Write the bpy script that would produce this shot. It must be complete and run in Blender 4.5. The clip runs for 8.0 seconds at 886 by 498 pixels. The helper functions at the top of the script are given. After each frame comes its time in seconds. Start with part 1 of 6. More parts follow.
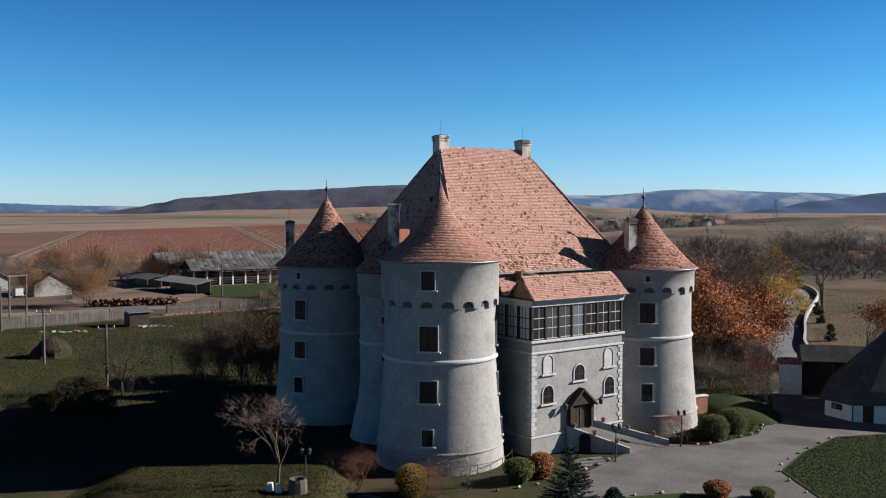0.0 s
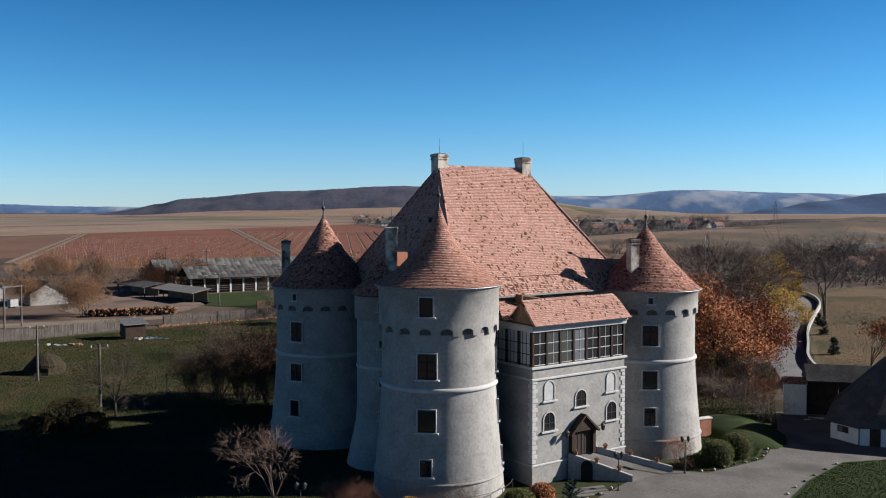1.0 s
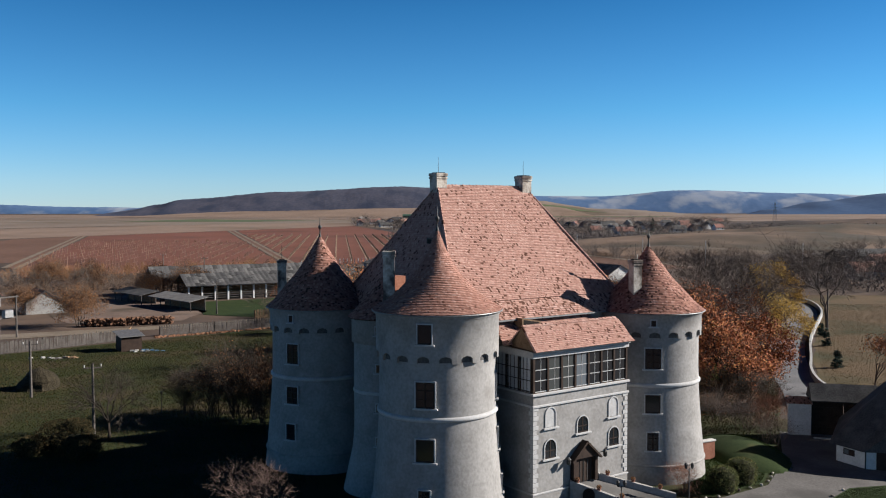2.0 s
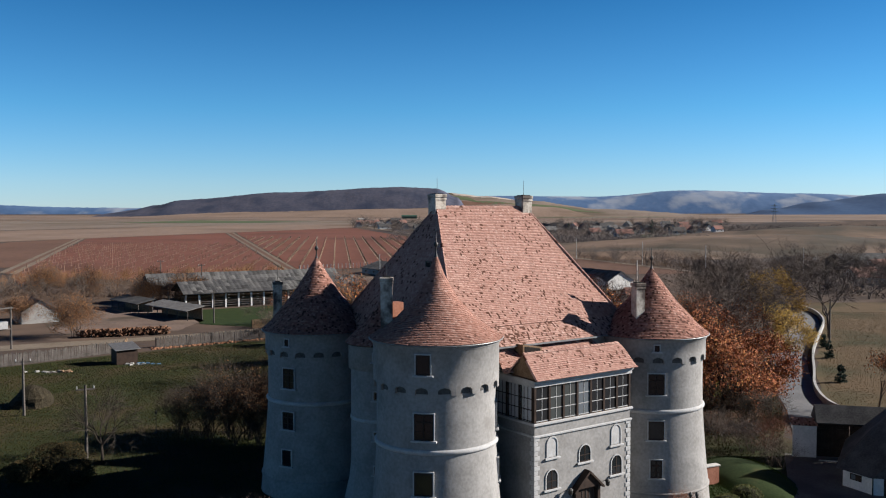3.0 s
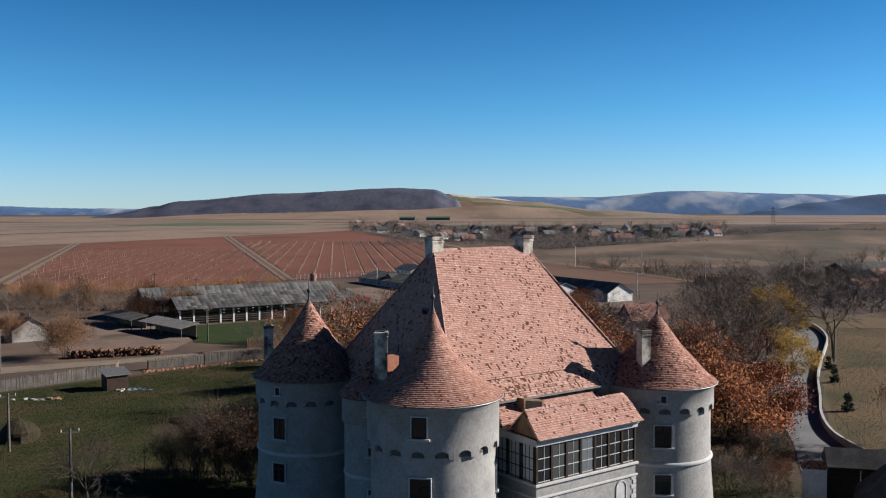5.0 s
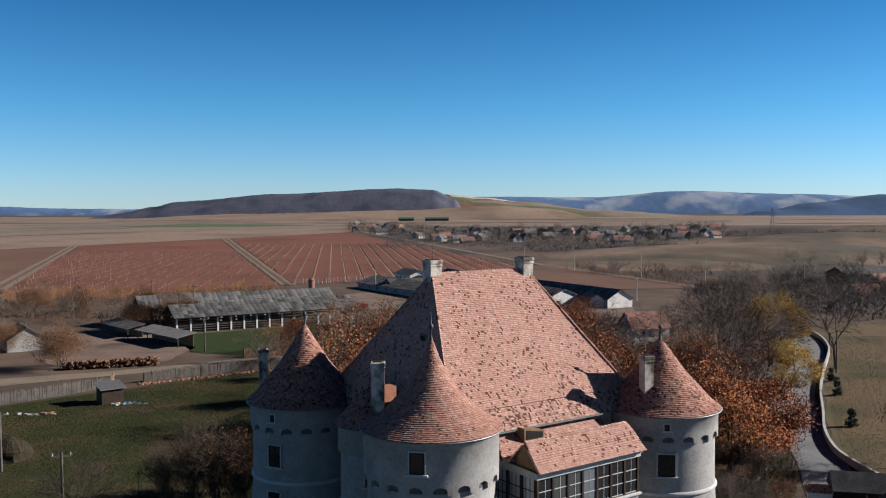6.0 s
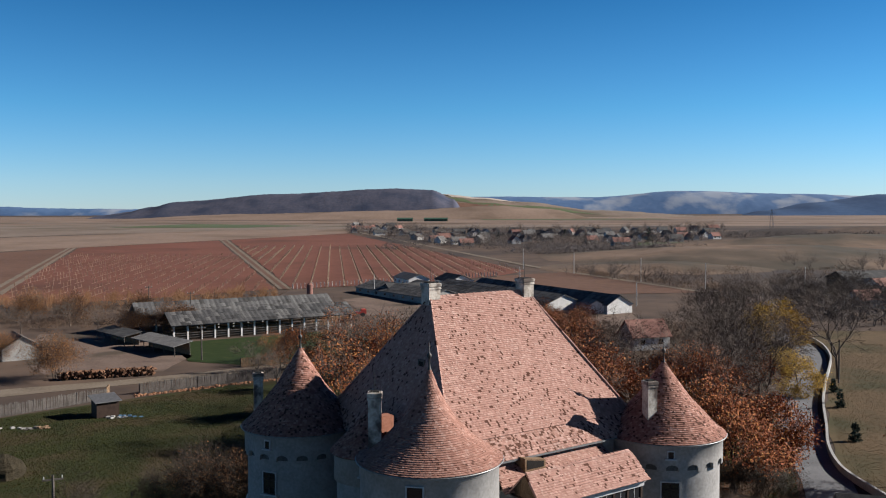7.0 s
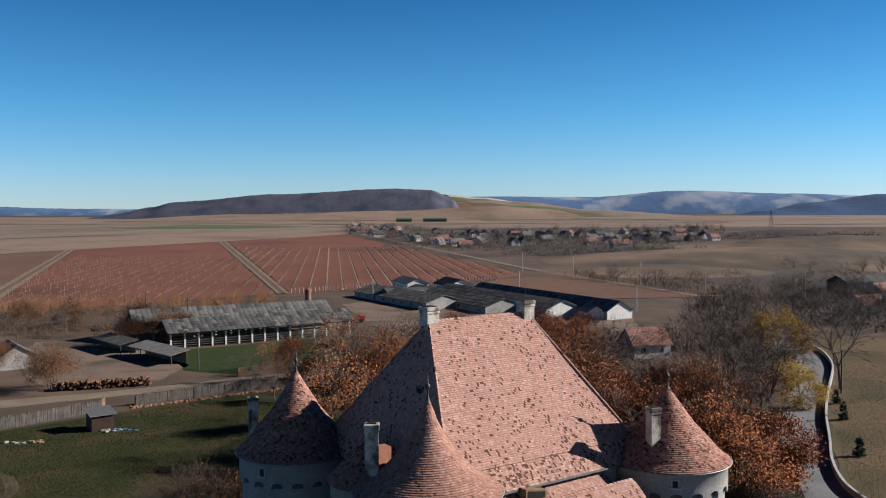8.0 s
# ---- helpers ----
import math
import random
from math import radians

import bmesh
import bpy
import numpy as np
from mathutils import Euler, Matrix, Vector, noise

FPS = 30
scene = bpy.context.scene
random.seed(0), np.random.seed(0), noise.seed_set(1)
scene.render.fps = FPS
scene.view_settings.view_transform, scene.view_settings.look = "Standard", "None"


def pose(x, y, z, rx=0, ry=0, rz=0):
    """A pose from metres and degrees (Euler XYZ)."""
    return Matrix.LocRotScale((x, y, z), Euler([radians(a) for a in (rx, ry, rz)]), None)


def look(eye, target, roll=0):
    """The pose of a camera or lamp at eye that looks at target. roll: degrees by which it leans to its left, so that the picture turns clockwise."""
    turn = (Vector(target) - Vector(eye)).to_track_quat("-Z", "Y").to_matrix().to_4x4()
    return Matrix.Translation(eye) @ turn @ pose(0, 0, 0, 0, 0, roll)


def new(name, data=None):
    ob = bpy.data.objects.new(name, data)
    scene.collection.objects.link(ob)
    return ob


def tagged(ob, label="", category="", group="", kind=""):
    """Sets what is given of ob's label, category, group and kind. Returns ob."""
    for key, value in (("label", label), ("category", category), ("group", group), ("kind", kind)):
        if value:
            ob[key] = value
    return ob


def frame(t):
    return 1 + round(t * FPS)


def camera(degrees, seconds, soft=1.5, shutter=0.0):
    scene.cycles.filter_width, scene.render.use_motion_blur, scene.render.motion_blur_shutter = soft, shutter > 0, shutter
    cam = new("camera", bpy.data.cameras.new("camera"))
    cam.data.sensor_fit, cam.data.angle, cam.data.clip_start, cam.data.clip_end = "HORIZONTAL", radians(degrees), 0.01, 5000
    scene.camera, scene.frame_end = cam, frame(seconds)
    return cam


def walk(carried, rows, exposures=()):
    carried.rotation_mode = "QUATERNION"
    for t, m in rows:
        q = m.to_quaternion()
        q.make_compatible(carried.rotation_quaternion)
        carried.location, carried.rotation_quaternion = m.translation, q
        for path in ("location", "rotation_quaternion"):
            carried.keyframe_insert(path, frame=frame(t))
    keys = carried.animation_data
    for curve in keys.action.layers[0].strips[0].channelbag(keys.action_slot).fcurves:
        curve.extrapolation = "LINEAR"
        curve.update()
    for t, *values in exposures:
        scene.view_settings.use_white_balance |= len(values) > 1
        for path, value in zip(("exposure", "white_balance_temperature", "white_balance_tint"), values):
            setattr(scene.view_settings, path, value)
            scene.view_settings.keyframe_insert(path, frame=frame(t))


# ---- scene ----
cam = camera(52.56, 8.0, soft=1.1)
METRES, EYE, TILT, LEAN, TURN = 15.0, 17.2, -2.49, 0.0, 0.0
ROWS = [
    (0.0, 0.0, 0.0000, 0.0, 0.000, 0.000, 0.0),
    (0.5, 0.0012, 0.0410, 0.05, -0.007, 0.014, 0.02),
    (1.0, 0.003, 0.0899, 0.1067, -0.041, 0.021, 0.03),
    (1.5, 0.0046, 0.1322, 0.1573, -0.062, 0.028, 0.05),
    (3.0, 0.0063, 0.2687, 0.3263, -0.152, 0.021, 0.09),
    (3.5, 0.0069, 0.3119, 0.3765, -0.179, 0.034, 0.11),
    (4.0, 0.0076, 0.3613, 0.4348, -0.214, 0.034, 0.12),
    (4.5, 0.0088, 0.4044, 0.4859, -0.248, 0.028, 0.12),
    (6.0, 0.0136, 0.5397, 0.6542, -0.345, 0.014, 0.16),
    (6.5, 0.015, 0.5844, 0.7034, -0.379, 0.007, 0.17),
    (7.0, 0.0156, 0.6325, 0.7601, -0.414, -0.014, 0.17),
    (7.5, 0.0158, 0.6758, 0.8095, -0.448, -0.028, 0.18),
    (8.0, 0.0179, 0.7246, 0.8657, -0.476, -0.041, 0.2),
]
walk(cam, [(t, pose(0, 0, EYE, TILT, LEAN, TURN) @ pose(METRES * x, METRES * y, METRES * z, 90 + pitch, roll, yaw)) for t, x, y, z, yaw, pitch, roll in ROWS], exposures=[(0.0, 1.0), (8.0, 0.9)])

# ---- world, sun ----
SUN_AZ, SUN_EL = 8.0, 24.8
world = bpy.data.worlds.new("world")
scene.world = world
world.use_nodes = True
wn, wl = world.node_tree.nodes, world.node_tree.links
sky = wn.new("ShaderNodeTexSky")
sky.sky_type, sky.sun_disc = "NISHITA", False
sky.sun_elevation, sky.sun_rotation = radians(SUN_EL), radians(90 - SUN_AZ)
sky.altitude, sky.air_density, sky.dust_density, sky.ozone_density = 400, 1.0, 0.0, 6.0
# a clear autumn sky: pale at the horizon, deep blue overhead
tc = wn.new("ShaderNodeTexCoord")
sep = wn.new("ShaderNodeSeparateXYZ")
wl.new(tc.outputs["Generated"], sep.inputs[0])
grade = wn.new("ShaderNodeValToRGB")
ge = grade.color_ramp.elements
for at, c in ((0.03, (1.14, 1.48, 1.88)), (0.11, (0.66, 1.32, 1.64)), (0.22, (0.33, 0.96, 1.28)), (0.31, (0.10, 0.38, 0.70)), (0.45, (0.025, 0.11, 0.32))):
    el = ge.new(at)
    el.color = (*c, 1)
ge[0].color, ge[-1].color = (1.2, 1.5, 1.95, 1), (0.008, 0.045, 0.17, 1)
wl.new(sep.outputs["Z"], grade.inputs[0])
tint = wn.new("ShaderNodeMix")
tint.data_type, tint.blend_type = "RGBA", "MULTIPLY"
tint.inputs[0].default_value = 1.0
wl.new(sky.outputs[0], tint.inputs[6])
wl.new(grade.outputs[0], tint.inputs[7])
wl.new(tint.outputs[2], wn["Background"].inputs[0])
wn["Background"].inputs[1].default_value = 0.041

sun = new("sun", bpy.data.lights.new("sun", "SUN"))
sun.data.energy, sun.data.angle, sun.data.color = 5.0, radians(0.5), (1.0, 0.95, 0.89)
sx, sy, sz = math.cos(radians(SUN_EL)) * math.cos(radians(SUN_AZ)), math.cos(radians(SUN_EL)) * math.sin(radians(SUN_AZ)), math.sin(radians(SUN_EL))
sun.matrix_world = look((60 * sx, 60 * sy, 60 * sz + 40), (0, 0, 40))


# ---- materials ----
def mat(name, dark, light, rough=0.85, scale=1.0, fine=12.0, bump=0.3, metal=0.0, mix=0.5, third=None, third_at=0.62, bump_dist=0.03):
    """Two scales of noise between two colours, an optional third colour in patches, and fine relief."""
    m = bpy.data.materials.new(name)
    m.use_nodes = True
    n, l = m.node_tree.nodes, m.node_tree.links
    b = n["Principled BSDF"]
    b.inputs["Roughness"].default_value, b.inputs["Metallic"].default_value = rough, metal
    b.inputs["Specular IOR Level"].default_value = 0.5 if rough < 0.7 else 0.15
    geo = n.new("ShaderNodeNewGeometry")
    a = n.new("ShaderNodeTexNoise")
    a.inputs["Scale"].default_value, a.inputs["Detail"].default_value = scale, 4.0
    f = n.new("ShaderNodeTexNoise")
    f.inputs["Scale"].default_value, f.inputs["Detail"].default_value = fine, 3.0
    for t in (a, f):
        l.new(geo.outputs["Position"], t.inputs["Vector"])
    mx = n.new("ShaderNodeMix")
    mx.inputs[0].default_value = mix
    l.new(a.outputs["Fac"], mx.inputs[2])
    l.new(f.outputs["Fac"], mx.inputs[3])
    ramp = n.new("ShaderNodeValToRGB")
    ramp.color_ramp.elements[0].position, ramp.color_ramp.elements[1].position = 0.36, 0.64
    ramp.color_ramp.elements[0].color, ramp.color_ramp.elements[1].color = (*dark, 1), (*light, 1)
    l.new(mx.outputs[0], ramp.inputs[0])
    col = ramp.outputs[0]
    if third:
        p = n.new("ShaderNodeTexNoise")
        p.inputs["Scale"].default_value, p.inputs["Detail"].default_value = scale * 0.55, 6.0
        l.new(geo.outputs["Position"], p.inputs["Vector"])
        r2 = n.new("ShaderNodeValToRGB")
        r2.color_ramp.elements[0].position, r2.color_ramp.elements[1].position = third_at - 0.07, third_at + 0.07
        l.new(p.outputs["Fac"], r2.inputs[0])
        m2 = n.new("ShaderNodeMix")
        m2.data_type = "RGBA"
        l.new(r2.outputs[0], m2.inputs[0])
        l.new(col, m2.inputs[6])
        m2.inputs[7].default_value = (*third, 1)
        col = m2.outputs[2]
    l.new(col, b.inputs["Base Color"])
    if bump:
        bp = n.new("ShaderNodeBump")
        bp.inputs["Strength"].default_value, bp.inputs["Distance"].default_value = bump, bump_dist
        l.new(mx.outputs[0], bp.inputs["Height"])
        l.new(bp.outputs[0], b.inputs["Normal"])
    return m


def island_mat(name, stops, rough=0.8, patch=0.5, patch_amount=0.35, patch_colour=(0.06, 0.035, 0.025), cut=0.93, by_object=False, vary=(0.8, 1.16)):
    """Each loose piece takes its own colour; dark pieces gather in patches."""
    m = bpy.data.materials.new(name)
    m.use_nodes = True
    n, l = m.node_tree.nodes, m.node_tree.links
    b = n["Principled BSDF"]
    b.inputs["Roughness"].default_value = rough
    b.inputs["Specular IOR Level"].default_value = 0.15
    geo = n.new("ShaderNodeNewGeometry")
    if by_object:
        rnd = n.new("ShaderNodeObjectInfo").outputs["Random"]
    else:
        rnd = geo.outputs["Random Per Island"]
    ramp = n.new("ShaderNodeValToRGB")
    e = ramp.color_ramp.elements
    while len(e) < len(stops):
        e.new(0.5)
    for k, (p, c) in enumerate(stops):
        e[k].position, e[k].color = p, (*c, 1)
    l.new(rnd, ramp.inputs[0])
    no = n.new("ShaderNodeTexNoise")
    no.inputs["Scale"].default_value, no.inputs["Detail"].default_value = patch, 3.0
    l.new(geo.outputs["Position"], no.inputs["Vector"])
    ma = n.new("ShaderNodeMath")
    ma.operation = "MULTIPLY_ADD"
    l.new(no.outputs["Fac"], ma.inputs[0])
    ma.inputs[1].default_value = patch_amount
    l.new(rnd, ma.inputs[2])
    gt = n.new("ShaderNodeMath")
    gt.operation = "GREATER_THAN"
    gt.inputs[1].default_value = cut + patch_amount * 0.5
    l.new(ma.outputs[0], gt.inputs[0])
    mx = n.new("ShaderNodeMix")
    mx.data_type = "RGBA"
    l.new(gt.outputs[0], mx.inputs[0])
    fine = n.new("ShaderNodeTexNoise")
    fine.inputs["Scale"].default_value, fine.inputs["Detail"].default_value = 2.2, 6.0
    l.new(geo.outputs["Position"], fine.inputs["Vector"])
    hs = n.new("ShaderNodeHueSaturation")
    mr = n.new("ShaderNodeMapRange")
    mr.inputs[1].default_value, mr.inputs[2].default_value, mr.inputs[3].default_value, mr.inputs[4].default_value = 0.3, 0.7, *vary
    l.new(fine.outputs["Fac"], mr.inputs[0])
    l.new(mr.outputs[0], hs.inputs["Value"])
    l.new(ramp.outputs[0], hs.inputs["Color"])
    l.new(hs.outputs[0], mx.inputs[6])
    mx.inputs[7].default_value = (*patch_colour, 1)
    l.new(mx.outputs[2], b.inputs["Base Color"])
    return m


def glass(name, colour, rough=0.06):
    m = bpy.data.materials.new(name)
    m.use_nodes = True
    b = m.node_tree.nodes["Principled BSDF"]
    b.inputs["Base Color"].default_value = (*colour, 1)
    b.inputs["Roughness"].default_value = rough
    b.inputs["Specular IOR Level"].default_value = 0.6
    return m


PLASTER = mat("lime plaster", (0.208, 0.199, 0.190), (0.308, 0.297, 0.286), 0.9, 0.7, 5.0, 0.35, third=(0.178, 0.166, 0.155), third_at=0.68, bump_dist=0.05)
TRIM = mat("white trim", (0.33, 0.325, 0.32), (0.45, 0.445, 0.44), 0.85, 2.0, 14.0, 0.15)
TILE = island_mat("clay roof tile", [(0.0, (0.302, 0.165, 0.132)), (0.4, (0.350, 0.200, 0.161)), (0.8, (0.394, 0.236, 0.192)), (1.0, (0.461, 0.302, 0.254))], 0.85, 0.45, 0.42, (0.091, 0.040, 0.027), 0.95, vary=(0.9, 1.1))
TILE_CONE = island_mat("brown-red cone tile", [(0.0, (0.25, 0.125, 0.095)), (0.4, (0.295, 0.155, 0.12)), (0.8, (0.335, 0.185, 0.145)), (1.0, (0.40, 0.25, 0.205))], 0.9, 0.7, 0.3, (0.12, 0.055, 0.04), 0.985, vary=(0.85, 1.12))
TILE_FOOT = island_mat("patchy tiles of the roof foot", [(0.0, (0.279, 0.149, 0.116)), (0.4, (0.372, 0.219, 0.177)), (0.75, (0.437, 0.279, 0.233)), (1.0, (0.521, 0.372, 0.316))], 0.9, 0.9, 0.6, (0.102, 0.048, 0.033), 0.80)
# corbel niche plaster, darkened to stand for the shade in the recess
NICHE_SHADE = mat("niche plaster, recess shade in its colour", (0.065, 0.062, 0.06), (0.12, 0.115, 0.11), 0.95, 2.0, 9.0, 0.2)
TILE_OLD = island_mat("weathered roof tile", [(0.0, (0.215, 0.102, 0.078)), (0.4, (0.285, 0.145, 0.11)), (0.75, (0.345, 0.185, 0.145)), (1.0, (0.47, 0.30, 0.25))], 0.9, 1.0, 0.4, (0.085, 0.04, 0.028), 0.9)
UNDER = mat("roof boarding", (0.05, 0.035, 0.025), (0.09, 0.06, 0.045), 0.9)
CHIMNEY = mat("old chimney plaster", (0.30, 0.26, 0.22), (0.56, 0.52, 0.46), 0.95, 1.6, 7.0, 0.6, third=(0.10, 0.08, 0.07), third_at=0.52)
BRICK_RED = mat("red brick", (0.23, 0.095, 0.06), (0.34, 0.155, 0.105), 0.9, 2.0, 9.0, 0.4)
WOOD_DARK = mat("dark stained wood", (0.022, 0.014, 0.011), (0.05, 0.032, 0.024), 0.7, 2.0, 20.0, 0.3)
WOOD_GREY = mat("weathered grey wood", (0.058, 0.050, 0.045), (0.133, 0.119, 0.108), 0.9, 1.0, 8.0, 0.4)
WOOD_BROWN = mat("brown boards", (0.12, 0.075, 0.045), (0.24, 0.16, 0.10), 0.85, 2.0, 14.0, 0.4)
PANE = glass("dark window glass", (0.012, 0.014, 0.017))
PANE_MID = glass("grey window glass", (0.05, 0.055, 0.055), 0.12)
PANE_PALE = glass("pale blue-grey window glass", (0.11, 0.125, 0.14), 0.12)
VOID = mat("dark opening", (0.012, 0.011, 0.010), (0.024, 0.021, 0.019), 0.95, bump=0)
METAL = mat("weathered metal", (0.16, 0.16, 0.16), (0.30, 0.30, 0.30), 0.5, 3.0, 20.0, 0.1, metal=0.7)
IRON = mat("black iron", (0.015, 0.015, 0.015), (0.035, 0.033, 0.03), 0.6)
SLATE = mat("dark asbestos roofing", (0.038, 0.038, 0.040), (0.085, 0.083, 0.082), 0.9, 0.8, 7.0, 0.5, third=(0.106, 0.102, 0.098), third_at=0.6)
SHEETS = island_mat("patched sheet roofing", [(0.0, (0.047, 0.046, 0.048)), (0.5, (0.078, 0.076, 0.076)), (0.85, (0.111, 0.107, 0.104)), (1.0, (0.170, 0.166, 0.160))], 0.9, 0.3, 0.3, (0.038, 0.037, 0.037), 0.9)
SHEETS_PALE = island_mat("pale patched sheet roofing", [(0.0, (0.068, 0.066, 0.066)), (0.5, (0.108, 0.104, 0.102)), (0.85, (0.136, 0.132, 0.128)), (1.0, (0.192, 0.188, 0.184))], 0.9, 0.3, 0.3, (0.056, 0.053, 0.051), 0.88)
SLATE_PALE = mat("pale weathered roofing", (0.11, 0.106, 0.102), (0.21, 0.202, 0.195), 0.9, 0.9, 8.0, 0.5, third=(0.095, 0.091, 0.088), third_at=0.62)
WHITEWASH = mat("whitewash", (0.50, 0.49, 0.47), (0.66, 0.65, 0.63), 0.9, 0.8, 6.0, 0.2, third=(0.45, 0.42, 0.37), third_at=0.68)
GRASS = mat("lawn grass", (0.016, 0.023, 0.007), (0.034, 0.038, 0.012), 0.95, 0.22, 3.5, 0.6, third=(0.051, 0.038, 0.019), third_at=0.55, bump_dist=0.12)
LAWN = mat("green lawn", (0.014, 0.028, 0.006), (0.027, 0.041, 0.010), 0.95, 0.6, 5.0, 0.5, third=(0.050, 0.053, 0.018), third_at=0.66, bump_dist=0.08)
MEADOW = mat("dry meadow", (0.053, 0.039, 0.032), (0.116, 0.079, 0.058), 0.95, 0.016, 0.11, 0.3, third=(0.048, 0.038, 0.034), third_at=0.53)
BANK = mat("dry grass bank", (0.074, 0.050, 0.025), (0.118, 0.078, 0.042), 0.95, 0.09, 1.2, 0.5, third=(0.048, 0.043, 0.019), third_at=0.56, bump_dist=0.1)
SOIL = mat("red-brown vineyard soil", (0.119, 0.046, 0.031), (0.164, 0.067, 0.046), 0.95, 0.02, 0.4, 0.4, third=(0.098, 0.043, 0.029), third_at=0.6)
SOIL_DARK = mat("brown vineyard soil", (0.102, 0.056, 0.038), (0.143, 0.080, 0.056), 0.95, 0.02, 0.4, 0.4)
STUBBLE = mat("tan stubble field", (0.168, 0.119, 0.090), (0.236, 0.168, 0.128), 0.95, 0.012, 0.16, 0.2, third=(0.132, 0.092, 0.066), third_at=0.56)
STUBBLE_PALE = mat("pale stubble field", (0.144, 0.109, 0.086), (0.208, 0.164, 0.131), 0.95, 0.010, 0.1, 0.2, third=(0.108, 0.083, 0.059), third_at=0.58)
CROP = mat("green winter crop", (0.064, 0.084, 0.040), (0.092, 0.108, 0.056), 0.95, 0.01, 0.2, 0.2)
TRACK = mat("dirt track", (0.128, 0.101, 0.075), (0.203, 0.165, 0.128), 0.95, 0.2, 2.0, 0.4)
YARD = mat("bare earth yard", (0.115, 0.080, 0.064), (0.176, 0.128, 0.103), 0.95, 0.15, 1.5, 0.4, third=(0.078, 0.059, 0.044), third_at=0.58)
PAVING = mat("cobbled forecourt", (0.094, 0.088, 0.085), (0.152, 0.144, 0.138), 0.85, 0.35, 6.0, 0.9, third=(0.081, 0.077, 0.073), third_at=0.58)
ASPHALT = mat("asphalt", (0.111, 0.112, 0.119), (0.170, 0.172, 0.180), 0.85, 0.3, 6.0, 0.2)
CONCRETE = mat("pale concrete", (0.38, 0.37, 0.35), (0.58, 0.56, 0.53), 0.9, 0.8, 9.0, 0.3)
BARK = mat("bark", (0.085, 0.066, 0.054), (0.17, 0.135, 0.11), 0.95, 2.0, 14.0, 0.5)
BARK_DARK = mat("dark bark", (0.060, 0.047, 0.040), (0.12, 0.094, 0.078), 0.95, 2.0, 14.0, 0.5)
STEM = mat("dark brown stems", (0.030, 0.024, 0.020), (0.062, 0.050, 0.040), 0.95, 2.0, 14.0, 0.4)
TWIG = mat("grey-brown twigs", (0.075, 0.055, 0.045), (0.15, 0.115, 0.095), 0.95, 0.5, 3.0, 0)
LEAF_RED = island_mat("rust-red leaves", [(0.0, (0.13, 0.038, 0.020)), (0.35, (0.26, 0.078, 0.031)), (0.75, (0.39, 0.14, 0.045)), (1.0, (0.50, 0.27, 0.075))], 0.8, 0.35, 0.4, (0.085, 0.048, 0.024), 0.88)
LEAF_GOLD = island_mat("gold leaves", [(0.0, (0.26, 0.14, 0.025)), (0.5, (0.42, 0.25, 0.035)), (1.0, (0.5, 0.36, 0.07))], 0.8, 0.4, 0.3, (0.14, 0.10, 0.02), 0.9)
LEAF_ORANGE = island_mat("orange leaves", [(0.0, (0.11, 0.052, 0.025)), (0.5, (0.19, 0.088, 0.038)), (1.0, (0.26, 0.13, 0.055))], 0.8, 0.4, 0.3, (0.08, 0.045, 0.025), 0.9)
LEAF_GREEN = island_mat("hedge leaves", [(0.0, (0.035, 0.05, 0.012)), (0.6, (0.075, 0.085, 0.02)), (1.0, (0.14, 0.11, 0.03))], 0.8, 0.6, 0.3, (0.03, 0.03, 0.01), 0.9)
LEAF_OCHRE = island_mat("ochre hedge leaves", [(0.0, (0.13, 0.07, 0.015)), (0.6, (0.24, 0.13, 0.025)), (1.0, (0.30, 0.19, 0.05))], 0.8, 0.6, 0.3, (0.08, 0.05, 0.015), 0.9)
LEAF_DARK = island_mat("dark bramble leaves", [(0.0, (0.020, 0.020, 0.009)), (0.6, (0.040, 0.032, 0.013)), (1.0, (0.075, 0.045, 0.018))], 0.9, 0.6, 0.3, (0.02, 0.018, 0.01), 0.9)
NEEDLE = island_mat("blue-green needles", [(0.0, (0.010, 0.020, 0.015)), (0.6, (0.022, 0.038, 0.030)), (1.0, (0.040, 0.058, 0.050))], 1.0, 0.8, 0.3, (0.02, 0.03, 0.02), 0.9)
# distance haze is painted into these three hill colours as blue
FOREST_HAZED = mat("bare oak forest with haze blue mixed in", (0.048, 0.053, 0.081), (0.081, 0.080, 0.106), 0.95, 0.022, 0.14, 0.3, third=(0.036, 0.044, 0.072), third_at=0.55, bump_dist=3.0)
HILL_FAR_HAZED = mat("distant hillside in haze blue", (0.065, 0.123, 0.237), (0.093, 0.160, 0.285), 0.95, 0.013, 0.03, 0.15, third=(0.237, 0.275, 0.342), third_at=0.56, bump_dist=2.0)
HILL_NEAR_HAZED = mat("wooded hillside in haze blue", (0.028, 0.066, 0.145), (0.044, 0.088, 0.175), 0.95, 0.006, 0.05, 0.2, bump_dist=2.0)
# dark tone that puts shade into barn sides; a plain grey elsewhere
BARN_WALL = mat("grey plaster, dark for shaded barn sides", (0.20, 0.19, 0.18), (0.34, 0.33, 0.31), 0.9, 0.5, 4.0, 0.2)
BLADE = island_mat("grass blades", [(0.0, (0.029, 0.038, 0.009)), (0.5, (0.043, 0.050, 0.012)), (1.0, (0.068, 0.061, 0.021))], 0.95, 0.08, 1.7, (0.071, 0.051, 0.025), 0.64)
BLADE_GREEN = island_mat("lawn blades", [(0.0, (0.027, 0.048, 0.007)), (0.6, (0.037, 0.059, 0.010)), (1.0, (0.053, 0.064, 0.015))], 0.9, 0.3, 0.3, (0.045, 0.041, 0.015), 0.95)
# pale base colour stands for the daylight showing in the gallery's side panes
PANE_DAYLIT = glass("side glass with daylight painted in", (0.46, 0.47, 0.48), 0.15)
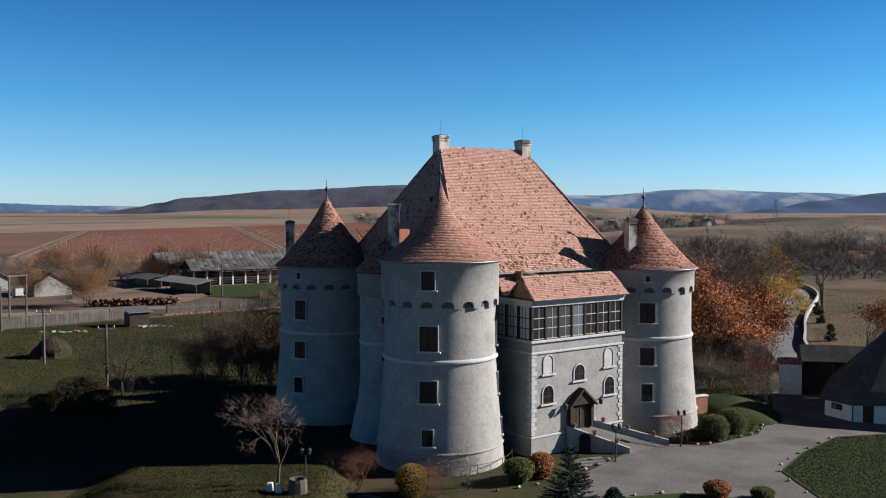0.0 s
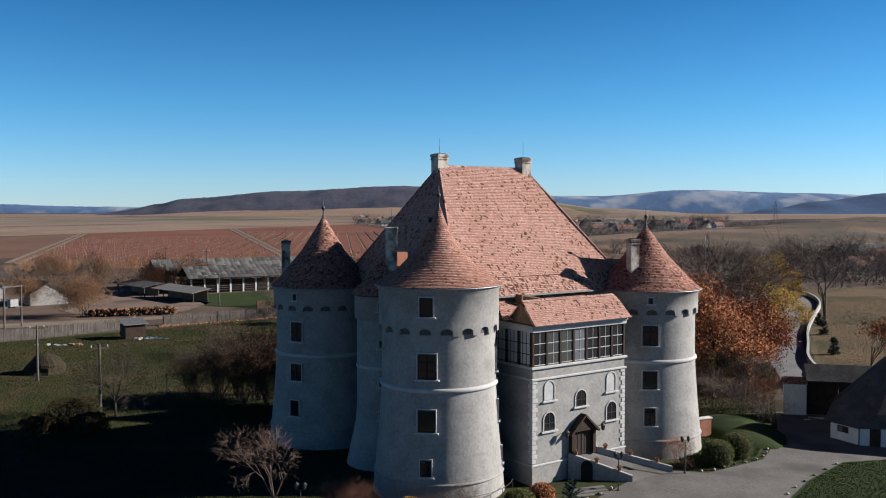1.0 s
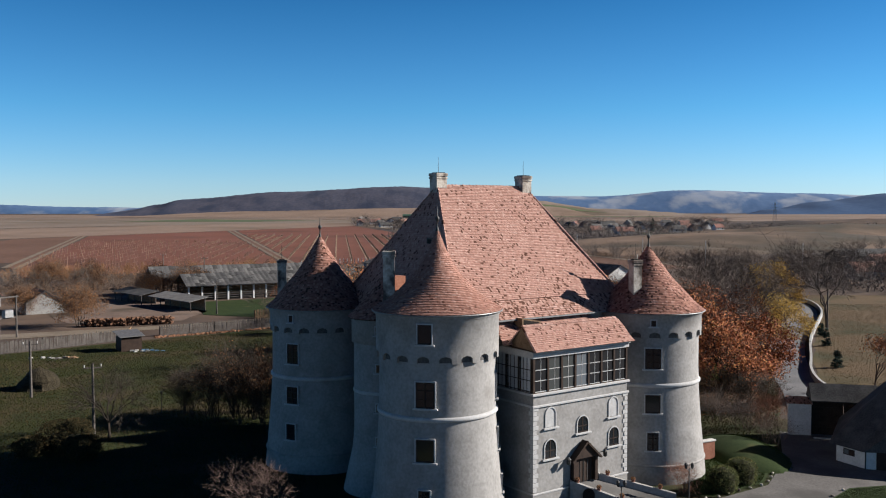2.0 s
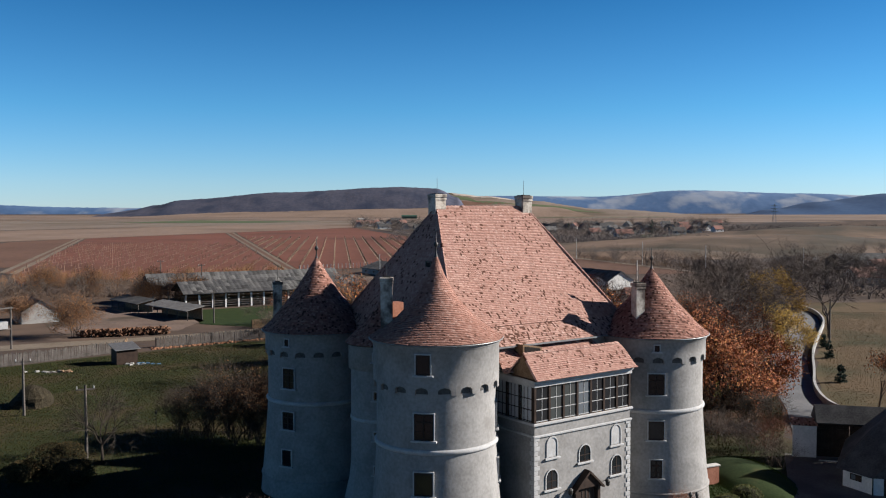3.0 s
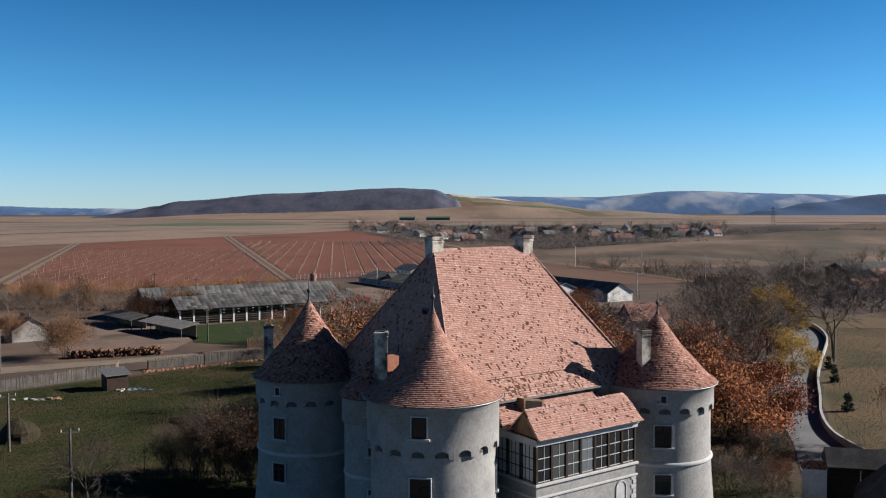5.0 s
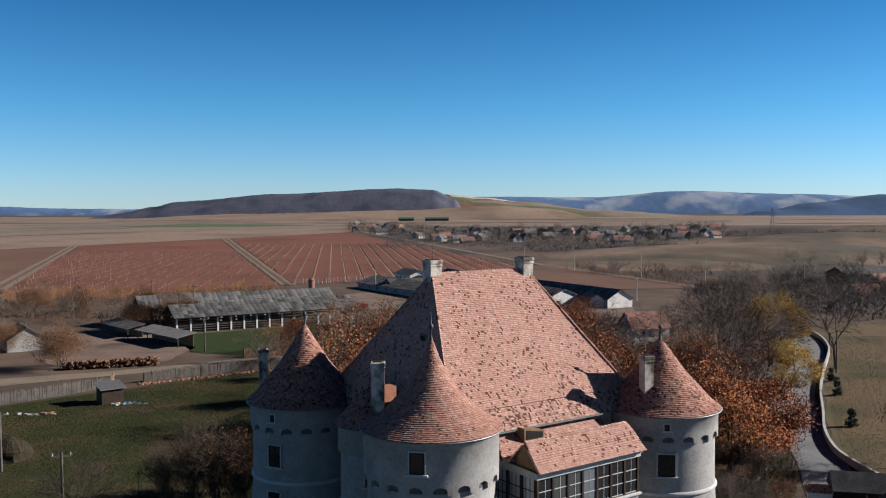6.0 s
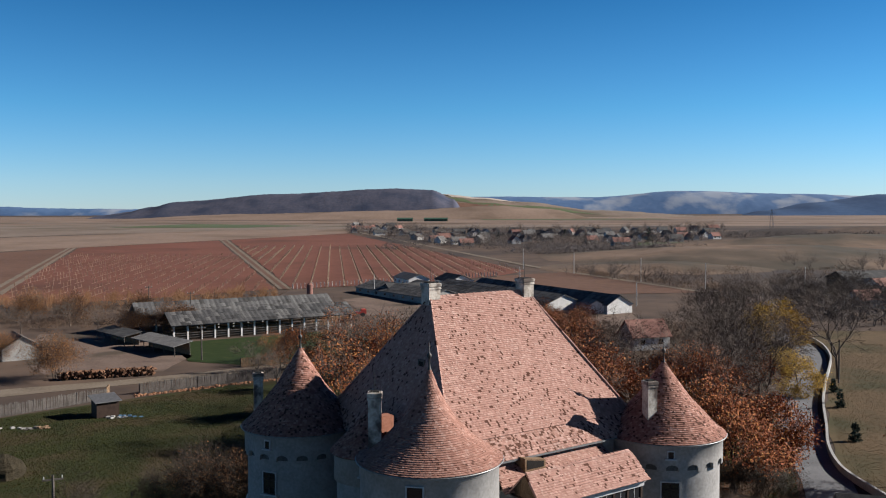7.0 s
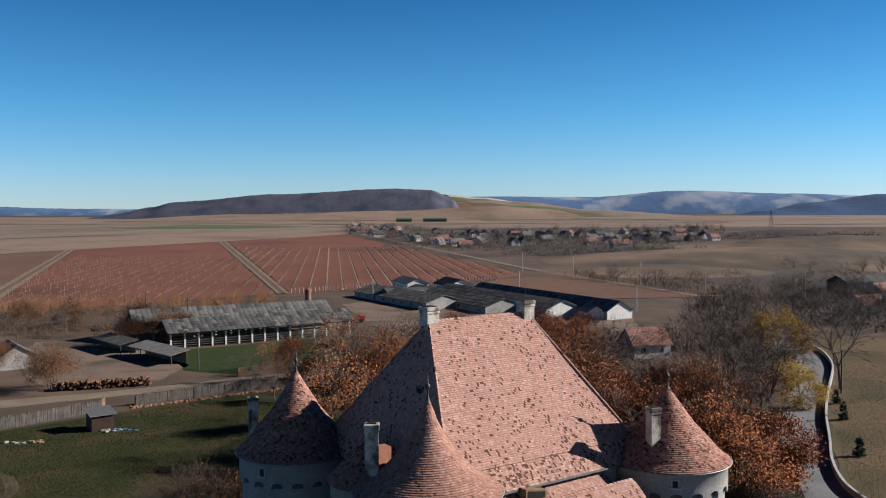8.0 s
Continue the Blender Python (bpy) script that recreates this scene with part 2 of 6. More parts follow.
# near-black filler colour imitating the shaded inside of a bush
CORE_SHADE = mat("dark bush core, inner shade painted", (0.012, 0.012, 0.007), (0.03, 0.026, 0.014), 0.95, bump=0)
FAR_RED = mat("old red roof", (0.17, 0.085, 0.07), (0.26, 0.14, 0.115), 0.9, 0.3, 2.0, 0.2)


# ---- mesh helpers ----
class Shape:
    """Gathers vertices and faces for one mesh."""

    def __init__(self):
        self.v, self.f = [], []

    def add(self, verts, faces, m=None):
        k = len(self.v)
        self.v += [tuple(m @ Vector(p)) for p in verts] if m else [tuple(p) for p in verts]
        self.f += [tuple(i + k for i in f) for f in faces]
        return self

    def box(self, x0, y0, z0, x1, y1, z1, m=None):
        return self.add([(x0, y0, z0), (x1, y0, z0), (x1, y1, z0), (x0, y1, z0), (x0, y0, z1), (x1, y0, z1), (x1, y1, z1), (x0, y1, z1)],
                        [(0, 3, 2, 1), (4, 5, 6, 7), (0, 1, 5, 4), (1, 2, 6, 5), (2, 3, 7, 6), (3, 0, 4, 7)], m)

    def bevel_box(self, x0, y0, z0, x1, y1, z1, b=0.02, m=None):
        """A box with its top edges taken off."""
        self.add([(x0, y0, z0), (x1, y0, z0), (x1, y1, z0), (x0, y1, z0), (x0, y0, z1 - b), (x1, y0, z1 - b), (x1, y1, z1 - b), (x0, y1, z1 - b),
                  (x0 + b, y0 + b, z1), (x1 - b, y0 + b, z1), (x1 - b, y1 - b, z1), (x0 + b, y1 - b, z1)],
                 [(0, 3, 2, 1), (0, 1, 5, 4), (1, 2, 6, 5), (2, 3, 7, 6), (3, 0, 4, 7), (4, 5, 9, 8), (5, 6, 10, 9), (6, 7, 11, 10), (7, 4, 8, 11), (8, 9, 10, 11)], m)
        return self

    def turn(self, profile, seg=48, a0=0.0, a1=360.0, m=None):
        """A profile of (radius, height) turned about z."""
        full = abs(a1 - a0) >= 359.9
        cols = seg if full else seg + 1
        vs = [(r * math.cos(radians(a0 + (a1 - a0) * i / seg)), r * math.sin(radians(a0 + (a1 - a0) * i / seg)), z) for r, z in profile for i in range(cols)]
        fs = []
        for j in range(len(profile) - 1):
            for i in range(seg):
                a, b = j * cols + i, j * cols + (i + 1) % cols
                fs.append((a, b, b + cols, a + cols))
        return self.add(vs, fs, m)

    def tube(self, p, q, r0, r1, sides=5):
        p, q = Vector(p), Vector(q)
        d = (q - p).normalized()
        a = d.orthogonal().normalized()
        b = d.cross(a)
        ring = [(math.cos(2 * math.pi * i / sides), math.sin(2 * math.pi * i / sides)) for i in range(sides)]
        vs = [p + (a * x + b * y) * r0 for x, y in ring] + [q + (a * x + b * y) * r1 for x, y in ring]
        return self.add(vs, [(i, (i + 1) % sides, (i + 1) % sides + sides, i + sides) for i in range(sides)])

    def prism(self, outline, y0, y1, m=None):
        """An outline in x and z, drawn out along y."""
        n = len(outline)
        vs = [(x, y0, z) for x, z in outline] + [(x, y1, z) for x, z in outline]
        fs = [tuple(range(n)), tuple(range(2 * n - 1, n - 1, -1))] + [(i, i + n, (i + 1) % n + n, (i + 1) % n) for i in range(n)]
        return self.add(vs, fs, m)

    def mesh(self, name, material, smooth=False):
        me = bpy.data.meshes.new(name)
        me.from_pydata(self.v, [], self.f)
        me.materials.append(material)
        if smooth:
            me.polygons.foreach_set("use_smooth", [True] * len(me.polygons))
        me.update()
        return me

    def make(self, name, material, parent=None, label="", smooth=False, m=None):
        return part(name, self.mesh(name, material, smooth), parent, label, m)


def part(name, me, parent=None, label="", m=None):
    ob = new(name, me)
    if parent:
        ob.parent = parent
    if m:
        ob.matrix_basis = m
    return tagged(ob, label) if label else ob


def thing(name, m, label, category, group="", kind=""):
    ob = new(name)
    ob.matrix_basis = m
    ob.empty_display_size = 0.3
    return tagged(ob, label, category, group, kind)


def rise(y):
    """The plain lies level round the castle and climbs gently beyond."""
    return 0.0 if y < 230 else min(0.006 * (y - 230), 5.82)


def sheet(name, outline, material, lift, label, category="field", kind="structure"):
    """A piece of ground with the given corners, laid on the plain."""
    bm = bmesh.new()
    step, sway = {"field": (14, 1.3), "track": (5, 0.35), "grass": (3, 0.7), "yard": (3, 0.9), "ground": (4, 1.2)}.get(category, (0, 0))
    if step:
        worn = []
        for (x0, y0), (x1, y1) in zip(outline, outline[1:] + outline[:1]):
            n = min(40, max(1, int(math.hypot(x1 - x0, y1 - y0) / step)))
            for i in range(n):
                x, y = x0 + (x1 - x0) * i / n, y0 + (y1 - y0) * i / n
                worn.append((x + sway * noise.noise((x * 0.21, y * 0.21, 1.7)), y + sway * noise.noise((x * 0.21, y * 0.21, 8.3))))
        outline = worn
    bm.faces.new([bm.verts.new((x, y, 0)) for x, y in outline])
    for cut in (230, 1200):
        bmesh.ops.bisect_plane(bm, geom=bm.verts[:] + bm.edges[:] + bm.faces[:], plane_co=(0, cut, 0), plane_no=(0, 1, 0))
    bmesh.ops.recalc_face_normals(bm, faces=bm.faces[:])
    for v in bm.verts:
        v.co.z = rise(v.co.y) + lift
    for f in bm.faces:
        if f.normal.z < 0:
            f.normal_flip()
    me = bpy.data.meshes.new(name)
    bm.to_mesh(me)
    bm.free()
    me.materials.append(material)
    return tagged(new(name, me), label, category, kind=kind)


def ribbon(points, width, seg=8):
    """Left and right edges of a smooth strip through the points."""
    pts = [Vector((*p, 0)) for p in points]
    line = []
    for i in range(len(pts) - 1):
        p0, p1, p2, p3 = pts[max(i - 1, 0)], pts[i], pts[i + 1], pts[min(i + 2, len(pts) - 1)]
        for k in range(seg):
            t = k / seg
            line.append(0.5 * ((2 * p1) + (p2 - p0) * t + (2 * p0 - 5 * p1 + 4 * p2 - p3) * t * t + (3 * p1 - p0 - 3 * p2 + p3) * t ** 3))
    line.append(pts[-1])
    left, right = [], []
    for i, p in enumerate(line):
        d = (line[min(i + 1, len(line) - 1)] - line[max(i - 1, 0)]).normalized()
        nrm = Vector((-d.y, d.x, 0)) * width / 2
        left.append(p + nrm)
        right.append(p - nrm)
    return line, left, right


# ---- ground ----
gs = Shape()
ys, xs = [-250, -60, 20, 230, 1200, 2600, 4400], [-4200, -1200, -300, 0, 300, 1200, 4200]
gs.add([(x, y, rise(y)) for y in ys for x in xs], [(j * 7 + i, j * 7 + i + 1, j * 7 + i + 8, j * 7 + i + 7) for j in range(6) for i in range(6)])
tagged(gs.make("ground", MEADOW), "dry brown meadow land reaching to the horizon", "ground", kind="structure")

sheet("grass_ground", [(-64, 127), (-49, 141), (-30, 157), (-4, 172), (30, 150), (44, 130), (39, 106), (33.5, 90), (36, 74), (36, 30), (-60, 25), (-75, 80)], GRASS, 0.02, "patchy autumn grass round the castle", "grass")
sheet("vineyard_field", [(-273, 571), (-253, 626), (-159, 344), (-195, 300)], SOIL_DARK, 0.12, "brown vineyard ground", "field")
sheet("vineyard_field", [(-247, 632), (-180, 753), (-56, 323), (-92, 292), (-124, 268), (-142, 300)], SOIL, 0.12, "red-brown vineyard ground with pale rows", "field")
sheet("vineyard_field", [(-174, 766), (-91, 925), (40, 404), (26, 378), (-7, 347), (-50, 323)], SOIL, 0.12, "red-brown vineyard ground with pale rows", "field")
sheet("field_track", [(-253, 627), (-249, 632), (-143, 306), (-152, 312)], TRACK, 0.16, "pale dirt track between vineyards", "track")
sheet("field_track", [(-179, 754), (-175, 764), (-50, 321), (-55, 323)], TRACK, 0.16, "pale dirt track between vineyards", "track")
sheet("track_verge", [(-251.6, 628.5), (-250.6, 630.5), (-146, 308), (-149, 310)], SOIL_DARK, 0.20, "grassy strip between the wheel ruts", "track")
sheet("track_verge", [(-177.8, 757), (-176.2, 761), (-51.6, 321.8), (-53.4, 322.2)], SOIL_DARK, 0.20, "grassy strip between the wheel ruts", "track")
sheet("stubble_field", [(-520, 500), (-280, 580), (-180, 765), (-91, 930), (-98, 1090), (-241, 1049), (-396, 831), (-640, 700)], STUBBLE, 0.1, "tan stubble field", "field")
sheet("stubble_field", [(-680, 740), (-403, 846), (-244, 1069), (-145, 1106), (-165, 1255), (-494, 1034), (-800, 900)], STUBBLE_PALE, 0.1, "pale stubble field", "field")
sheet("crop_field", [(-430, 1190), (-250, 1160), (-168, 1270), (-398, 1482)], CROP, 0.25, "thin green winter crop", "field")
sheet("stubble_field", [(-2600, 1500), (-900, 1250), (-500, 1500), (-150, 1400), (300, 1250), (900, 1150), (1800, 1400), (2200, 2900), (-2600, 3300)], STUBBLE, 0.06, "wide tan fields below the hills", "field")
sheet("ploughed_field", [(27, 377), (56, 398), (77, 352), (88, 306), (42, 300), (10, 345)], SOIL_DARK, 0.12, "brown ploughed field", "field")
sheet("farm_yard", [(-30, 292), (-6, 350), (20, 340), (58, 280), (50, 228), (-9, 215)], YARD, 0.05, "bare earth farm yard", "yard")
sheet("earth_yard", [(-90, 214), (-74, 216), (-47, 184), (-48, 166), (-66, 162), (-82, 185)], YARD, 0.05, "bare earth yard beside the sheds", "yard")
sheet("barn_lawn", [(-56, 200), (-20, 221), (-11, 190), (-33, 171), (-46, 177)], LAWN, 0.05, "green paddock before the barn", "grass")
sheet("dirt_lane", [(-75, 140), (-52, 153), (-34, 164), (-10, 177), (-11, 182), (-35, 169), (-53, 158), (-76, 147)], TRACK, 0.05, "pale dirt lane along the fence", "track")
sheet("road_bank", [(43.8, 94), (43.6, 101.8), (44.4, 107), (46.6, 114), (50.2, 122.7), (56.4, 138), (64.0, 154.5), (69.6, 166), (74.8, 177.5), (79, 190.7), (80.7, 202), (80, 215), (125, 215), (150, 150), (120, 80), (60, 70), (44, 84)], BANK, 0.04, "dry grass bank beside the road", "grass")

# strips of far fields
sheet("stubble_field", [(-3200, 880), (-660, 760), (-300, 960), (-60, 1120), (300, 1200), (900, 1100), (1500, 1300), (1500, 1560), (-3200, 1700)], STUBBLE_PALE, 0.04, "pale stubble fields of the plain")
for k, (x0, x1, y0, y1, mt, lb) in enumerate(((-900, -300, 1500, 1640, STUBBLE_PALE, "pale strip of stubble"), (-200, 500, 1450, 1500, YARD, "brown ploughed strip of field"), (250, 900, 1750, 1900, STUBBLE_PALE, "pale strip of stubble"), (-700, 0, 1900, 1980, YARD, "red-brown strip of field"), (500, 1300, 1300, 1360, YARD, "brown ploughed strip of field"), (100, 520, 1900, 2060, CROP, "green strip of winter crop"))):
    sheet("field_strip", [(x0, y0), (x1, y0 + 60), (x1, y1 + 60), (x0, y1)], mt, 0.5, lb + " far off on the plain")

# forecourt, lawns
sheet("forecourt", [(6.5, 52.0), (9.0, 57.5), (12.9, 62.6), (16.7, 65.1), (19, 64.6), (24.1, 68), (27.5, 74), (31, 84), (36, 82), (36.5, 60), (30, 40), (-7, 40), (-7.2, 52.8), (-4.5, 53.6), (-3.2, 52.4), (3, 51.2)], PAVING, 0.05, "grey cobbled castle forecourt", "paving")
sheet("lawn", [(22.2, 58.2), (25.5, 62.8), (29.7, 67.1), (34.1, 68.0), (36, 60), (34, 50), (22.5, 51.5)], LAWN, 0.10, "mown green lawn in the forecourt", "lawn")
sheet("lawn", [(10.0, 52.6), (14.5, 53.6), (18.5, 52.3), (19, 48), (8, 48)], LAWN, 0.10, "mown green lawn in the forecourt", "lawn")
sheet("lawn", [(17.6, 65.4), (19.2, 65.1), (23.9, 68.4), (26.8, 74), (27.5, 80), (21, 80), (19.5, 72)], LAWN, 0.10, "grass verge below the tower", "lawn")

# ---- hills ----
def hill(name, x0, x1, y, depth, crest, material, label, bumps=0.0, nx=120, ny=14, patches=()):
    """A rising slope; patches are (u0, u1, w0, w1, skew, material, label), laid on it."""
    def at(u, w, lift=0.0):
        x = x0 + (x1 - x0) * u
        h = crest(u) * math.sin(math.pi / 2 * min(1.0, w * 1.15)) ** 0.9
        h += bumps * (noise.noise((x * 0.02, w * 9, 3.1)) + 0.6 * noise.noise((x * 0.09, w * 21, 7.7))) * (0.3 + w)
        return (x, y + depth * w - lift, 3.0 + h + lift)

    def grid(s, n, m, place):
        s.add([place(i / n, j / m) for j in range(m + 1) for i in range(n + 1)],
              [(j * (n + 1) + i, j * (n + 1) + i + 1, (j + 1) * (n + 1) + i + 1, (j + 1) * (n + 1) + i) for j in range(m) for i in range(n)])
        return s

    for u0, u1, w0, w1, skew, mt, lb in patches:
        ob = grid(Shape(), 24, 6, lambda a, c: at(u0 + (u1 - u0) * a + skew * c, w0 + (w1 - w0) * c, 0.7)).make("field_patch", mt, smooth=True)
        tagged(ob, lb, "field", kind="structure")
    return tagged(grid(Shape(), nx, ny, at).make(name, material, smooth=True), label, "hill", kind="structure")


def curve(points):
    """A smooth height from (place 0 to 1, height) pairs."""
    def at(u):
        for (a, h), (b, k) in zip(points, points[1:]):
            if u <= b:
                t = max(0.0, min(1.0, (u - a) / (b - a)))
                t = t * t * (3 - 2 * t)
                return h + (k - h) * t
        return points[-1][1]
    return at


# the blue of the far and wooded hills is air haze set in their colour
hill("backdrop_far_west", -2700, -900, 4200, 120, curve([(0, 40), (0.3, 46), (0.55, 34), (1, 22)]), HILL_FAR_HAZED, "faint hills far off, coloured haze blue", 3)
hill("forest_hill", -960, 90, 2450, 260, curve([(0, 13), (0.06, 22), (0.12, 36), (0.19, 51), (0.47, 73), (0.8, 88), (0.9, 84), (0.96, 58), (1, 8)]), FOREST_HAZED, "long hill of bare forest, haze blue in its colour", 1.6, 300, 16)
hill("field_slope", -900, 420, 2150, 250, curve([(0, 1), (0.3, 15), (0.6, 23), (0.8, 35), (0.9, 27), (1, 1)]), STUBBLE, "tan fields rising to the foot of the forest", 1, 120, 12)
hill("backdrop_far_east", -150, 2800, 4000, 250, curve([(0, 78), (0.14, 86), (0.30, 82), (0.44, 111), (0.62, 96), (0.78, 80), (1, 72)]), HILL_FAR_HAZED, "wooded hills with pale clearings far off, coloured haze blue", 1.5, 160)
hill("east_hill", 1090, 2900, 3000, 300, curve([(0, 0), (0.06, 20), (0.16, 48), (0.3, 78), (0.5, 100), (1, 116)]), HILL_NEAR_HAZED, "dark wooded hill in the distance, coloured haze blue", 1.5)
hill("quarry_hill", -300, 900, 2560, 400, curve([(0, 78), (0.28, 73), (0.36, 64), (0.48, 50), (0.68, 22), (1, 1)]), STUBBLE_PALE, "pale open hillside with a sandy scar", 2,
     patches=((0.29, 0.47, 0.62, 0.86, -0.03, mat("sandy scar", (0.30, 0.25, 0.21), (0.42, 0.36, 0.31), 0.95, 0.03, 0.2, 0.3), "pale sandy scar below the ridge"),
              (0.42, 0.66, 0.22, 0.42, -0.10, CROP, "green wedge of winter crop on the hillside"), (0.30, 0.46, 0.20, 0.38, -0.03, SOIL_DARK, "brown ploughed wedge on the hillside"),
              (0.24, 0.34, 0.42, 0.56, -0.02, CROP, "thin green strip on the hillside")))


# ---- roof tiles ----
def tile_row(s, p0, along, up, normal, width, wide=0.14, high=0.155, shift=0.0, rng=random):
    """One course of flat tiles from p0 along a line."""
    n = max(1, int(width / wide))
    w = width / n
    for i in range(n):
        a = p0 + along * (i * w + 0.003)
        b = p0 + along * ((i + 1) * w - 0.003)
        lift = 0.04 + rng.random() * 0.02
        lo = -up * (0.02 + rng.random() * 0.02)
        t = up * high * 1.12
        v = [a + lo + normal * lift, b + lo + normal * lift, b + t + normal * 0.008, a + t + normal * 0.008, a + lo, b + lo]
        s.add(v, [(0, 1, 2, 3), (4, 5, 1, 0), (4, 0, 3), (5, 2, 1)])


def tiled_face(s, a, b, c, d, high=0.155, wide=0.14, seed=1):
    """Courses over the quadrilateral with the eave from a to b and the top from d to c."""
    rng = random.Random(seed)
    a, b, c, d = map(Vector, (a, b, c, d))
    along = (b - a).normalized()
    nrm = along.cross(d - a).normalized()
    up = nrm.cross(along)
    rise_len = (d - a).dot(up)
    n = max(1, int(rise_len / high))
    for k in range(n):
        t = k / n
        p, q = a.lerp(d, t), b.lerp(c, t)
        off = (wide / 2 if k % 2 else 0)
        if (q - p).length > wide:
            sag = nrm * (0.03 * math.sin(t * 7 + seed))
            tile_row(s, p - along * off * 0.5 + sag, along, up, nrm, (q - p).length, wide, rise_len / n, rng=rng)


def tiled_cone(s, profile, seed=1, high=0.15, wide=0.15, a0=0.0, a1=360.0):
    rng = random.Random(seed)
    for (r0, z0), (r1, z1) in zip(profile, profile[1:]):
        ln = math.hypot(r1 - r0, z1 - z0)
        n = max(1, round(ln / high))
        for k in range(n):
            r, z = r0 + (r1 - r0) * k / n, z0 + (z1 - z0) * k / n
            cnt = max(8, int(2 * math.pi * r / wide * (a1 - a0) / 360))
            da = radians(a1 - a0) / cnt
            for i in range(cnt):
                th = radians(a0) + da * (i + (0.5 if (k % 2 and a1 - a0 > 359) else 0))
                c, q = Vector((math.cos(th), math.sin(th), 0)), Vector((-math.sin(th), math.cos(th), 0))
                up = (c * (r1 - r0) + Vector((0, 0, z1 - z0))).normalized()
                nr = q.cross(up)
                half = r * math.tan(da / 2)
                p = c * r + Vector((0, 0, z))
                lift = 0.035 + rng.random() * 0.022
                narrow = max(0.2, (r + (r1 - r0) / n) / r) if r > 0.05 else 1
                lo, t = -up * rng.random() * 0.03, up * ln / n * 1.1
                s.add([p - q * half * 0.96 + lo + nr * lift, p + q * half * 0.96 + lo + nr * lift, p + q * half * narrow + t, p - q * half * narrow + t,
                       p - q * half * 0.96 + lo - nr * 0.01, p + q * half * 0.96 + lo - nr * 0.01], [(0, 1, 2, 3), (4, 5, 1, 0), (4, 0, 3), (5, 2, 1)])


def sheeted(s, a, b, c, d, rows, wide, seed):
    """Overlapping roofing sheets on the slope with its eave from a to b and its top from d to c."""
    rng = random.Random(seed)
    a, b, c, d = map(Vector, (a, b, c, d))
    along, up = (b - a).normalized(), (d - a) / rows
    n = max(1, int((b - a).length / wide))
    w = (b - a).length / n
    nrm = along.cross(up).normalized()
    if nrm.z < 0:
        nrm = -nrm
    for j in range(rows):
        for i in range(n):
            if rng.random() < 0.015:
                continue
            p = a + along * (w * i) + up * (j - 0.06 + rng.gauss(0, 0.015))
            q, lift = along * (w * 0.97), nrm * (0.05 + rng.random() * 0.035)
            r = up * 1.06 + nrm * rng.uniform(-0.045, 0.0)
            ridge = nrm * 0.05
            s.add([p + lift, p + q * 0.5 + lift + ridge, p + q + lift, p + q + r + lift, p + q * 0.5 + r + lift + ridge, p + r + lift, p, p + q],
                  [(0, 1, 4, 5), (1, 2, 3, 4), (6, 7, 2, 1, 0)])
    return s


# ---- castle ----
castle = thing("castle", pose(-0.2, 61.6, 0, 0, 0, 35.5), "pale plastered castle with round corner towers and red tiled roofs", "castle")
TURN_C = 35.5


def tower_window(m, w, h, wood, cross=True, pale=False, name="window"):
    """m: its place on the wall, x across, z up, y into the wall."""
    s = Shape()
    t, d = 0.075, 0.03
    s.box(-w / 2 - t, -d, -h / 2 - t, -w / 2, 0.1, h / 2 + t, None).box(w / 2, -d, -h / 2 - t, w / 2 + t, 0.1, h / 2 + t, None)
    s.box(-w / 2, -d, h / 2, w / 2, 0.1, h / 2 + t, None)
    win = s.make(name, TRIM, castle, "white plaster surround", m=m)
    Shape().bevel_box(-w / 2 - 0.2, -d - 0.1, -h / 2 - t - 0.05, w / 2 + 0.2, 0.1, -h / 2 - t + 0.06, 0.03).make("sill", TRIM, win)
    f = Shape()
    e = 0.075
    f.box(-w / 2, -0.03, -h / 2, -w / 2 + e, 0.1, h / 2).box(w / 2 - e, -0.03, -h / 2, w / 2, 0.1, h / 2)
    f.box(-w / 2 + e, -0.03, h / 2 - e, w / 2 - e, 0.1, h / 2).box(-w / 2 + e, -0.03, -h / 2 - t, w / 2 - e, 0.1, -h / 2 + e)
    if cross:
        f.box(-0.05, -0.04, -h / 2 + e, 0.05, 0.1, h / 2 - e).box(-w / 2 + e, -0.035, h * 0.16, w / 2 - e, 0.1, h * 0.16 + 0.09)
        f.box(-w / 2 + e, -0.02, -h * 0.18, w / 2 - e, 0.1, -h * 0.18 + 0.035)
    f.make("sash", wood, win, "dark wooden sash")
    Shape().box(-w / 2 + 0.02, 0.0, -h / 2 - 0.05, w / 2 - 0.02, 0.1, h / 2 - 0.02).make("pane", PANE, win)
    return win


def on_tower(cx, cy, r, az, z):
    """A place on a tower's wall, az in castle degrees."""
    return pose(cx + r * math.cos(radians(az)), cy + r * math.sin(radians(az)), z, 0, 0, az + 90)


CONE = [(1.0, 0.0), (0.85, 0.077), (0.61, 0.22), (0.353, 0.442), (0.2, 0.64), (0.125, 0.76), (0.06, 0.9), (0.012, 1.0)]


STEEP = [(1.0, 0.0), (0.86, 0.09), (0.69, 0.25), (0.42, 0.5), (0.21, 0.75), (0.09, 0.9), (0.012, 1.0)]


